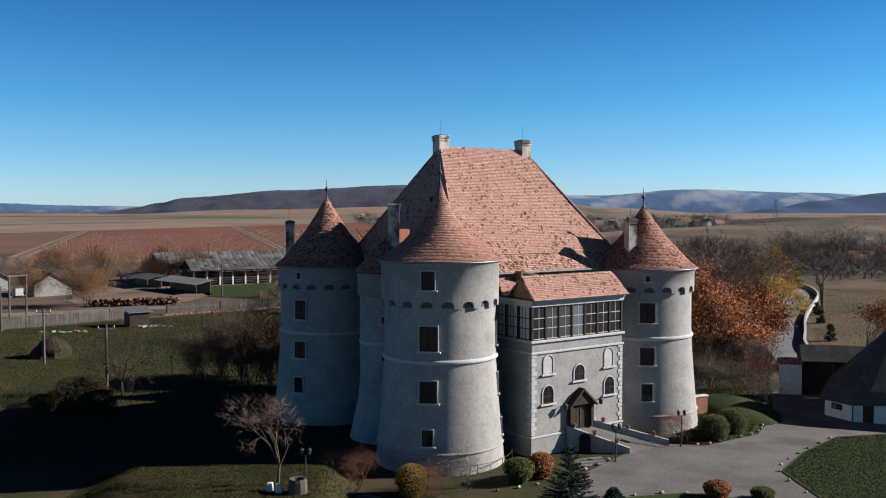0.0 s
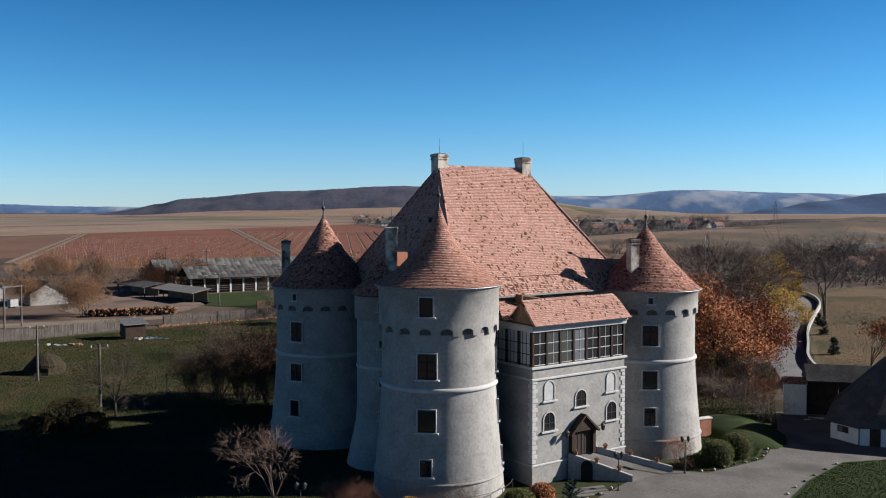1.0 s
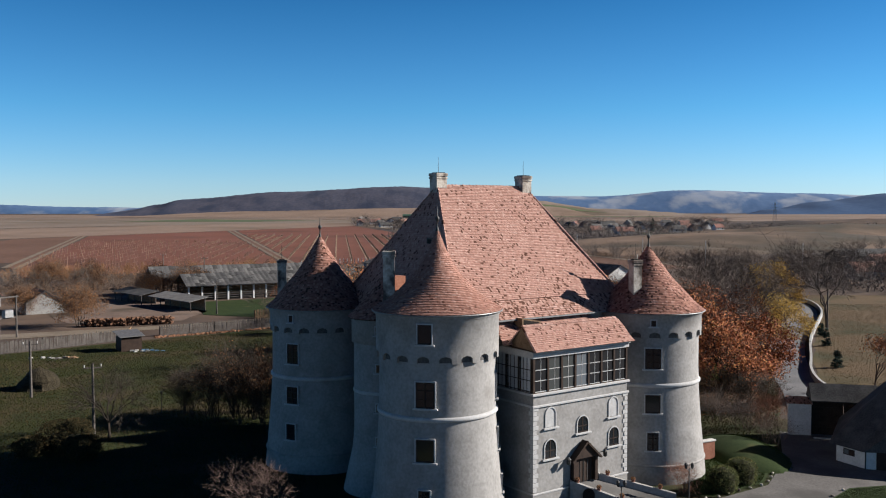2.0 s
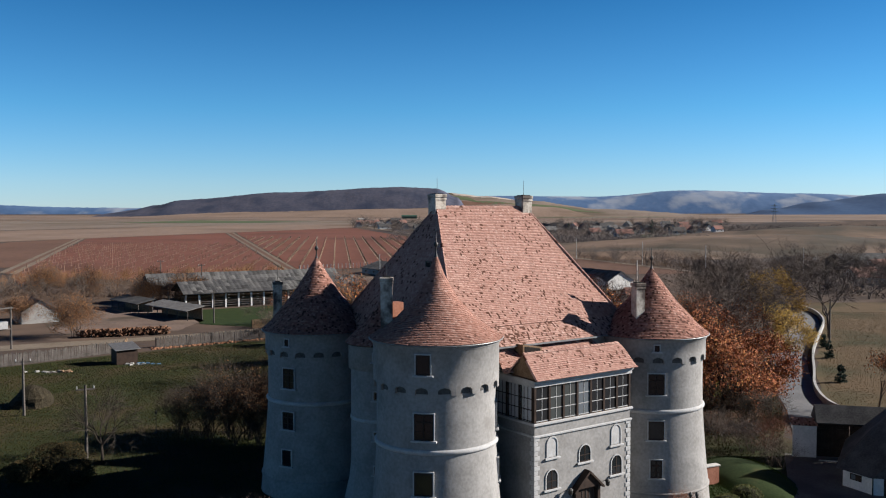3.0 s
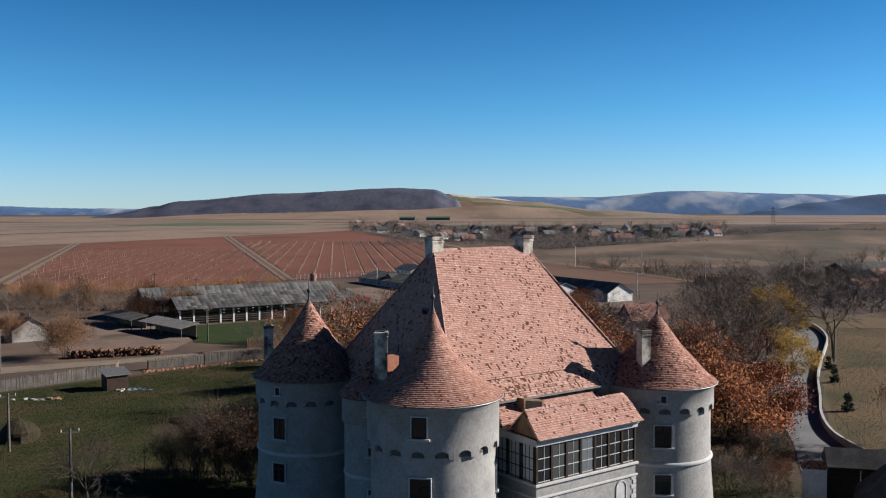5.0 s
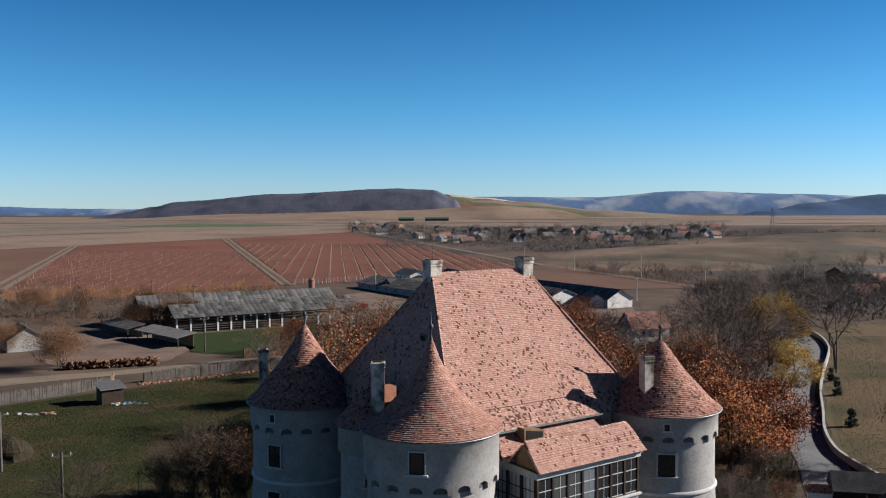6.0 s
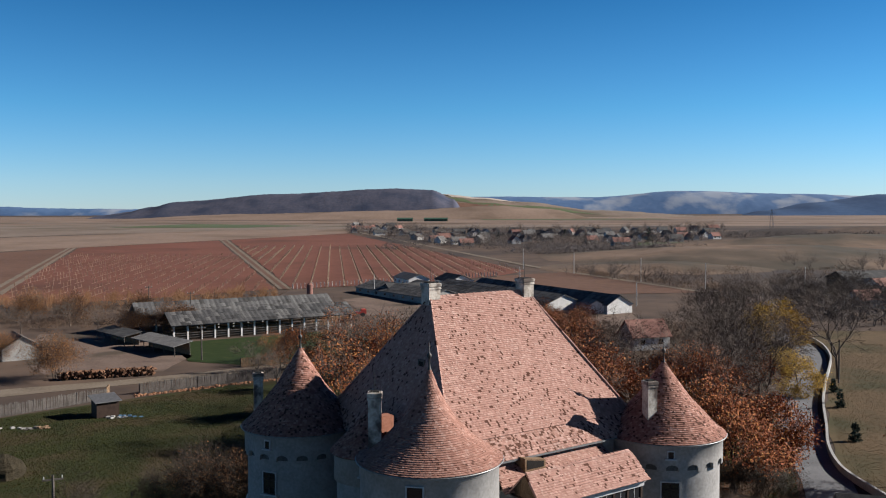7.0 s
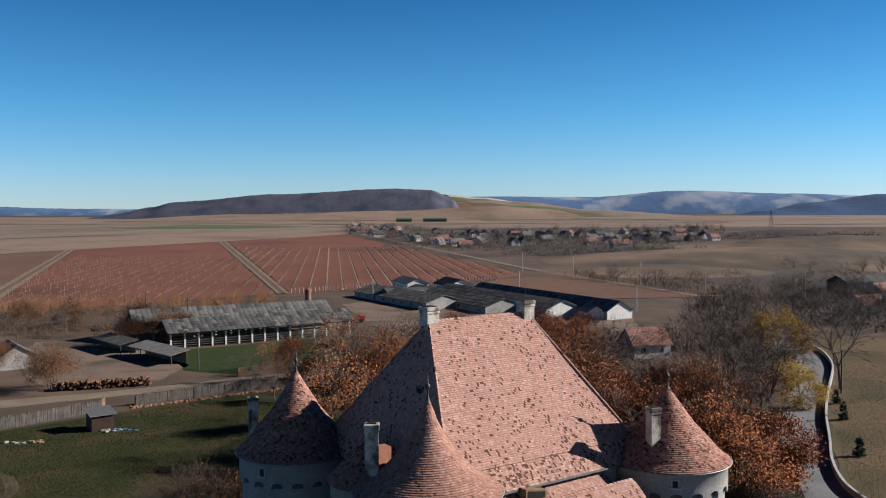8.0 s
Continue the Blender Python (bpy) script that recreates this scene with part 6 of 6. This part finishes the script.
# ---- vineyards ----
def inside(p, poly):
    x, y = p
    ok = False
    for (x0, y0), (x1, y1) in zip(poly, poly[1:] + poly[:1]):
        if (y0 > y) != (y1 > y) and x < (x1 - x0) * (y - y0) / (y1 - y0) + x0:
            ok = not ok
    return ok


STRAW = mat("dry vine rows", (0.255, 0.178, 0.119), (0.357, 0.264, 0.187), 0.95, 0.3, 3, 0)


def vine_rows(poly, y1, gap, seed, thin, material):
    rng = random.Random(seed)
    s = Shape()
    d = Vector((-0.115, 1, 0)).normalized()
    y0 = min(p[1] for p in poly)
    for k in range(-120, 120):
        x0 = k * gap
        y = y0
        while y < y1:
            x = x0 + (y - y0) * d.x / d.y
            if inside((x, y), poly) and rng.random() < thin:
                z, h = rise(y) + 0.1, rng.uniform(1.1, 1.8)
                w = 0.10
                s.box(x - w, y - w, z, x + w, y + w, z + h)
                if rng.random() < 0.9:
                    s.add([(x - 0.28, y - 2, z + 0.08), (x + 0.28, y - 2, z + 0.08), (x + 0.28 - 0.46, y + 2.2, z + 0.1), (x - 0.28 - 0.46, y + 2.2, z + 0.1)], [(0, 1, 2, 3)])
            y += 4.2
    return tagged(s.make("vine_rows", material), "rows of bare vines and pale posts", "vines", kind="stuff")


vine_rows([(-174, 766), (-91, 925), (40, 404), (26, 378), (-7, 347), (-50, 323)], 640, 6.3, 1, 0.95, STRAW)
vine_rows([(-247, 632), (-180, 753), (-56, 323), (-92, 292), (-124, 268), (-142, 300)], 540, 6.3, 2, 0.7, mat("thin vine rows", (0.20, 0.12, 0.085), (0.29, 0.19, 0.14), 0.95, 0.3, 3, 0))
s = Shape()
for i in range(60):
    f = i / 60
    x, y = -50 + 76 * f, 323 + 55 * f
    s.box(x - 0.12, y - 0.12, rise(y), x + 0.12, y + 0.12, rise(y) + 1.9)
tagged(s.make("fence_posts", CONCRETE), "row of pale posts along the vineyard edge", "fence posts", kind="stuff")

# ---- village ----
rng = random.Random(31)
made = []
tries = 0
while len(made) < 96 and tries < 4000:
    tries += 1
    k = rng.uniform(-0.095, 0.31)
    near = 900 - 2700 * (k + 0.095) if k < 0.02 else 600 if k < 0.2 else 600 + 1100 * (k - 0.2)
    d = near + 40 + rng.random() ** 1.3 * (330 - 500 * max(0, k - 0.15))
    x, y = k * d, d
    if any((x - a) ** 2 + (y - b) ** 2 < 240 for a, b in made):
        continue
    made.append((x, y))
    gable_building("village_house", x, y, rng.choice((20, 110, 15, 105, 60)), rng.uniform(7.5, 13), rng.uniform(5.5, 7.5), rng.uniform(2.5, 3.1), rng.uniform(4.9, 6.3), rng.choice((WHITEWASH, PLASTER, BARN_WALL, CONCRETE)),
                   rng.choice((FAR_RED, FAR_RED, SLATE, SLATE, SLATE_PALE, WOOD_GREY)), "small gabled village house", "house", 2, group="village houses")
FAR = [tree_kind(140 + i, 9, 1, 1.8, 3, 0.65, bark=TWIG, thick=0.02, multi=1 + i % 2) for i in range(3)]
FAR_V = [(np.array([v.co for v in k[0].vertices]), [tuple(p.vertices) for p in k[0].polygons]) for k in FAR]


def far_trees(name, spots, material, label, lo=0.7, hi=1.3, seed=1, twig=260):
    """Bare trees far off, each a cloud of fine twigs on its limbs."""
    rng = random.Random(seed)
    s = Shape()
    for x, y in spots:
        v, f = FAR_V[rng.randrange(3)]
        z, a = rng.uniform(lo, hi), rng.random() * 6.28
        c, q = math.cos(a) * z, math.sin(a) * z
        k = len(s.v)
        s.v += [(x + c * p[0] - q * p[1], y + q * p[0] + c * p[1], rise(y) + z * p[2]) for p in v]
        s.f += [tuple(i + k for i in g) for g in f]
        for _ in range(twig):
            th, ph = rng.random() * 6.28, rng.random()
            r6 = 3.0 * z * rng.random() ** 0.4 * (0.75 + 0.5 * noise.noise((x + math.cos(th), y + math.sin(th), ph * 2)))
            p = Vector((x + r6 * math.cos(th) * math.sqrt(1 - ph * ph * 0.8), y + r6 * math.sin(th) * math.sqrt(1 - ph * ph * 0.8), rise(y) + z * (2.2 + 6.2 * ph * rng.uniform(0.6, 1.05))))
            d = Vector((rng.gauss(0, 1), rng.gauss(0, 1), abs(rng.gauss(0, 1)))).normalized() * 0.55 * z
            b = d.orthogonal().normalized() * 0.09 * z
            s.add([p - b, p + b, p + d], [(0, 1, 2)])
    return tagged(s.make(name, material), label, "trees", kind="stuff")


rng = random.Random(33)
spots = []
for _ in range(330):
    k = rng.uniform(-0.1, 0.32)
    near = 900 - 2700 * (k + 0.095) if k < 0.02 else 585 if k < 0.2 else 585 + 1100 * (k - 0.2)
    d = near + rng.random() ** 1.2 * 400
    spots.append((k * d, d))
SCRUB = mat("far bare twigs", (0.085, 0.07, 0.062), (0.15, 0.12, 0.105), 0.95, 0.02, 0.2, 0)
far_trees("village_trees", spots, SCRUB, "bare trees among the village houses", 0.6, 1.15, 2, 230)
spots = [(rng.uniform(108, 158), 520 + rng.gauss(0, 12)) for _ in range(40)] + [(60 + 45 * f + rng.gauss(0, 3), 392 - 95 * f + rng.gauss(0, 4)) for f in [rng.random() for _ in range(40)]]
spots += [(rng.uniform(90, 330), rng.uniform(235, 340)) for _ in range(130)] + [(rng.uniform(160, 420), 420 + rng.gauss(0, 14)) for _ in range(60)] + [(rng.uniform(250, 520), 700 + rng.gauss(0, 30)) for _ in range(90)]
spots += [(rng.uniform(-90, -30), rng.uniform(950, 1150)) for _ in range(60)] + [(rng.uniform(85, 135), rng.uniform(215, 300)) for _ in range(70)]
far_trees("scrub", spots, SCRUB, "low bare scrub and hedgerows on the plain", 0.35, 0.8, 3, 130)
far_trees("farm_scrub", [(-140 + 90 * f + rng.gauss(0, 3), 262 + 22 * f + rng.gauss(0, 6)) for f in [rng.random() for _ in range(130)]], mat("orange scrub", (0.17, 0.085, 0.04), (0.27, 0.15, 0.08), 0.95, 0.1, 1, 0), "orange-brown scrub along the vineyard", 0.25, 0.55, 5, 220)
for x, y, sz in ((163, 695, 3.6), (52, 760, 2.4), (118, 830, 2.6)):
    conifer(x, y, 4.0 * sz, 1.1 * sz, 3, "dark conifer standing in the village", 90, 0.1)
# lattice pylon on the plain
t = thing("pylon", pose(332, 896, rise(896)), "tall lattice power pylon on the plain", "pylon")
for a, b in ((-2, -2), (2, -2), (2, 2), (-2, 2)):
    Shape().tube((a, b, 0), (a * 0.15, b * 0.15, 24), 0.16, 0.12, 4).make("leg", METAL, t)
for z in (16, 19, 22):
    Shape().box(-3.5, -0.15, z, 3.5, 0.15, z + 0.3).make("crossarm", METAL, t)
PASTURE = mat("pale dry pasture", (0.119, 0.080, 0.057), (0.193, 0.133, 0.095), 0.95, 0.018, 0.13, 0.4, third=(0.060, 0.050, 0.037), third_at=0.51)


def knoll(x, y, rx, ry, h, material, label, seed, n=48):
    """A low uneven swell of the land."""
    def at(i, j):
        u, w = 2 * i / n - 1, 2 * j / n - 1
        k = max(0.0, 1 - (u * u + w * w)) ** 1.4
        px, py = x + u * rx, y + w * ry
        z = h * k * (1 + 0.35 * noise.noise((px * 0.012, py * 0.012, seed))) + 0.8 * min(1.0, 3 * k) * noise.noise((px * 0.05, py * 0.05, seed))
        return (px, py, rise(py) + z + 0.12 - 0.6 * (k == 0))
    s = Shape().add([at(i, j) for j in range(n + 1) for i in range(n + 1)],
                    [(j * (n + 1) + i, j * (n + 1) + i + 1, (j + 1) * (n + 1) + i + 1, (j + 1) * (n + 1) + i) for j in range(n) for i in range(n)])
    tagged(s.make("knoll", material, smooth=True), label, "hill", kind="structure")


knoll(175, 500, 120, 95, 6.5, PASTURE, "bare brown pasture swelling above the valley", 1.3)
knoll(300, 640, 150, 70, 7.0, PASTURE, "worn pasture ridge with faint tracks", 4.1)
knoll(430, 830, 240, 60, 9.0, MEADOW, "dark scrubby ridge beyond the valley", 7.9)
knoll(100, 420, 55, 40, 2.5, PASTURE, "dry grass slope beside the village road", 2.2)
knoll(25.2, 76.8, 3.4, 6.4, 0.75, LAWN, "rounded grassy mound beside the gate", 0.4, 24)


def far_clumps(name, spots, material, label, lo, hi, seed, per=85):
    """Low leafless scrub far off: each clump a loose heap of small twig sprays."""
    rng = random.Random(seed)
    s = Shape()
    for x, y in spots:
        z = rng.uniform(lo, hi)
        for _ in range(per):
            th, r6 = rng.random() * 6.28, z * rng.random() ** 0.5
            p = Vector((x + r6 * math.cos(th) * 1.2, y + r6 * math.sin(th) * 1.2, rise(y) + 0.1 + (z * 1.15 - 0.55 * r6) * rng.random()))
            d = Vector((rng.gauss(0, 0.6), rng.gauss(0, 0.6), abs(rng.gauss(0.4, 0.5)))) * 0.24 * z
            e = d.orthogonal().normalized() * 0.055 * z
            s.add([p - e, p + e, p + d], [(0, 1, 2)])
    return tagged(s.make(name, material), label, "scrub", kind="stuff")


rng = random.Random(91)
BRUSH = mat("dark bare brush", (0.045, 0.040, 0.042), (0.095, 0.078, 0.072), 0.95, 0.03, 0.3, 0)
BRUSH_BROWN = mat("brown bare brush", (0.075, 0.050, 0.038), (0.135, 0.090, 0.064), 0.95, 0.03, 0.3, 0)
far_clumps("ridge_scrub", [(rng.uniform(255, 620), 780 + rng.gauss(0, 32)) for _ in range(330)], BRUSH, "dark scrub along the far ridge", 3.0, 6.5, 1)
far_clumps("village_scrub", [(k * d, d) for k, d in ((rng.uniform(-0.06, 0.26), rng.uniform(590, 860)) for _ in range(260))], BRUSH, "bare gardens and hedges among the village houses", 2.0, 4.5, 2)
far_clumps("village_scrub", [(60 + 95 * f + rng.gauss(0, 9), 545 + 30 * f + rng.gauss(0, 9)) for f in (rng.random() for _ in range(90))], BRUSH, "dense bare thicket at the village edge", 2.5, 5.0, 3)
far_clumps("valley_scrub", [(rng.uniform(84, 360), rng.uniform(225, 400)) for _ in range(520)], BRUSH_BROWN, "brown bare scrub on the valley floor", 1.0, 3.2, 4)
far_clumps("valley_scrub", [(rng.uniform(85, 260), rng.uniform(212, 300)) for _ in range(260)], BRUSH, "dark bare thicket beyond the road", 1.6, 3.6, 5)
far_clumps("hedge_scrub", [(60 + 45 * f + rng.gauss(0, 3), 398 - 95 * f + rng.gauss(0, 4)) for f in (rng.random() for _ in range(90))], BRUSH_BROWN, "hedge along the ploughed field", 1.0, 2.2, 6)
far_clumps("wood_scrub", [(x, y) for x, y in ((rng.uniform(6, 66), rng.uniform(118, 225)) for _ in range(620)) if x < 0.40 * y - 8 and not (34 < x < 50 and 180 < y < 200)], BRUSH_BROWN, "brown undergrowth of the wood", 0.9, 2.4, 7, 90)
far_clumps("farm_scrub", [(rng.uniform(-125, -60), rng.uniform(222, 268)) for _ in range(170)], BRUSH_BROWN, "brown undergrowth between farm and vineyard", 0.8, 2.0, 8, 90)
sheet("wood_floor", [(2, 96), (30, 92), (37, 104), (42, 120), (50, 138), (60, 160), (70, 182), (74, 214), (30, 214), (10, 200), (2, 150)], mat("leaf litter", (0.040, 0.026, 0.018), (0.085, 0.052, 0.033), 0.95, 0.3, 2.5, 0.5, third=(0.03, 0.026, 0.016), third_at=0.55), 0.035, "dark floor of fallen leaves under the wood", "ground")
GREEN_SHEET = mat("green sheeting", (0.035, 0.075, 0.055), (0.06, 0.11, 0.08), 0.7, 0.1, 1.0, 0)
for x, ln in ((-76, 30), (-24, 46)):
    gable_building("long_shed", x, 1760, 0, ln, 12, 4.5, 7.0, GREEN_SHEET, GREEN_SHEET, "long green farm shed far off on the plain", "shed", 0, group="green sheds on the plain")
for i in range(34):
    x, y = 82 + 60 * rng.random(), 218 + 75 * rng.random()
    plant(BARE[i % 4], x, y, rng.uniform(0.6, 0.95), i * 53, "bare dark tree beyond the road", group="bare trees beyond the road")
for x, y, ang in ((118, 262, 20), (131, 254, 115), (142, 300, 30)):
    gable_building("cottage", x, y, ang, 9, 6.5, 2.6, 4.9, WHITEWASH, FAR_RED, "small white cottage with a faded red roof in the valley", "house", 2)
gable_building("dark_barn", 140, 322, 15, 24, 10, 3.6, 5.6, WOOD_DARK, SLATE, "dark timber barn in the valley", "barn", 0)
sheet("crop_field", [(150, 690), (215, 690), (225, 640), (140, 640)], CROP, 0.15, "green strip of winter crop behind the village")
sheet("village_road", [(-83, 950), (-79, 960), (45, 440), (89, 311), (200, 289), (200, 286.5), (87, 307.5), (43, 434)], TRACK, 0.2, "pale road past the vineyard to the village", "road")


# ---- grass ----
def tufts(name, poly, count, size, material, seed, label, lift=0.02, over=None):
    """Blades standing in a piece of grassland."""
    rng = random.Random(seed)
    x0, x1 = min(p[0] for p in poly), max(p[0] for p in poly)
    y0, y1 = min(p[1] for p in poly), max(p[1] for p in poly)
    v, f = [], []
    done = 0
    while done < count:
        x, y = rng.uniform(x0, x1), rng.uniform(y0, y1)
        if not inside((x, y), poly):
            continue
        done += 1
        z = lift + (over(x, y) if over else 0.0)
        for _ in range(2):
            a = rng.random() * 6.28
            h, w = size * rng.uniform(0.5, 1.3), size * rng.uniform(0.25, 0.5)
            c, q = math.cos(a) * w, math.sin(a) * w
            lx, ly = rng.gauss(0, 0.35) * h, rng.gauss(0, 0.35) * h
            k = len(v)
            v += [(x - c, y - q, z), (x + c, y + q, z), (x + lx, y + ly, z + h)]
            f.append((k, k + 1, k + 2))
    s = Shape()
    s.v, s.f = v, f
    return tagged(s.make(name, material), label, "grass", kind="stuff")


tufts("meadow_grass", [(-64, 126), (-49, 139.5), (-31, 153), (-14, 140), (-9, 92), (-10, 63), (-26, 58), (-44, 64), (-62, 95)], 110000, 0.10, BLADE, 1, "rough autumn grass on the castle meadow")
tufts("lawn_grass", [(-22.5, 57.5), (-5, 57.5), (-5.4, 45), (-22.5, 45)], 42000, 0.06, BLADE, 2, "short autumn grass on the bank", 0.03, mound)
tufts("lawn_grass", [(22.4, 58.2), (25.5, 62.6), (29.7, 66.9), (34.1, 67.8), (36, 60), (34, 50), (22.6, 51.5)], 30000, 0.05, BLADE_GREEN, 3, "short green grass of the mown lawn", 0.10)
tufts("lawn_grass", [(17.8, 65.6), (19.2, 65.3), (23.8, 68.6), (26.6, 74), (27.3, 80), (21, 80), (19.5, 72)], 9000, 0.08, BLADE_GREEN, 4, "short green grass of the verge", 0.10)
tufts("bank_grass", [(42.5, 99), (46.6, 111), (50.6, 122), (57.2, 138.5), (65, 155.5), (72, 171), (80, 195), (112, 195), (112, 90), (48, 88)], 55000, 0.10, island_mat("dry grass blades", [(0.0, (0.090, 0.061, 0.027)), (0.6, (0.119, 0.081, 0.038)), (1.0, (0.144, 0.101, 0.049))], 0.9, 0.1, 0.8, (0.083, 0.067, 0.029), 0.9), 5, "dry straw-coloured grass on the bank")

tufts("mound_grass", [(23, 72), (27.5, 72), (28.2, 77), (27.4, 82), (23, 82), (22.2, 77)], 9000, 0.09, BLADE_GREEN, 8, "short green grass on the mound", 0.1, lambda x, y: 0.72 * max(0.0, 1 - ((x - 25.2) / 3.4) ** 2 - ((y - 76.8) / 6.4) ** 2) ** 1.4)
# brushwood heap behind the east tower
rng = random.Random(77)
s = Shape()
for _ in range(90):
    c = Vector((rng.gauss(29.5, 1.6), rng.gauss(92, 1.0), rng.uniform(0.1, 0.9)))
    d = Vector((rng.gauss(0, 1), rng.gauss(0, 1), rng.gauss(0, 0.35))).normalized() * rng.uniform(0.5, 1.3)
    s.tube(c - d, c + d, 0.05, 0.02, 4)
tagged(s.make("brushwood_heap", WOOD_GREY), "loose heap of cut branches on the grass", "brushwood", kind="stuff")
for x, y, h in ((57.3, 135.5, 2.6), (50.8, 117, 2.4), (61, 146, 2.0)):
    conifer(x, y, h, 0.55, int(h * 10), "slim dark young conifer on the dry bank", 60, 0.05)
pole(65.2, 153.5, 7.0, False, WOOD_GREY, "plain wooden pole beside the road")
tufts("verge_grass", [(20.5, 80), (27.5, 80), (31, 84), (33, 90), (38.5, 104), (43, 126), (30, 126), (22, 100)], 16000, 0.11, BLADE, 6, "rough grass under the autumn trees")
tufts("fallen_leaves", [(23, 90), (34, 92), (41, 108), (42, 118), (28, 112)], 12000, 0.07, LEAF_RED, 7, "fallen rust-red leaves under the trees")
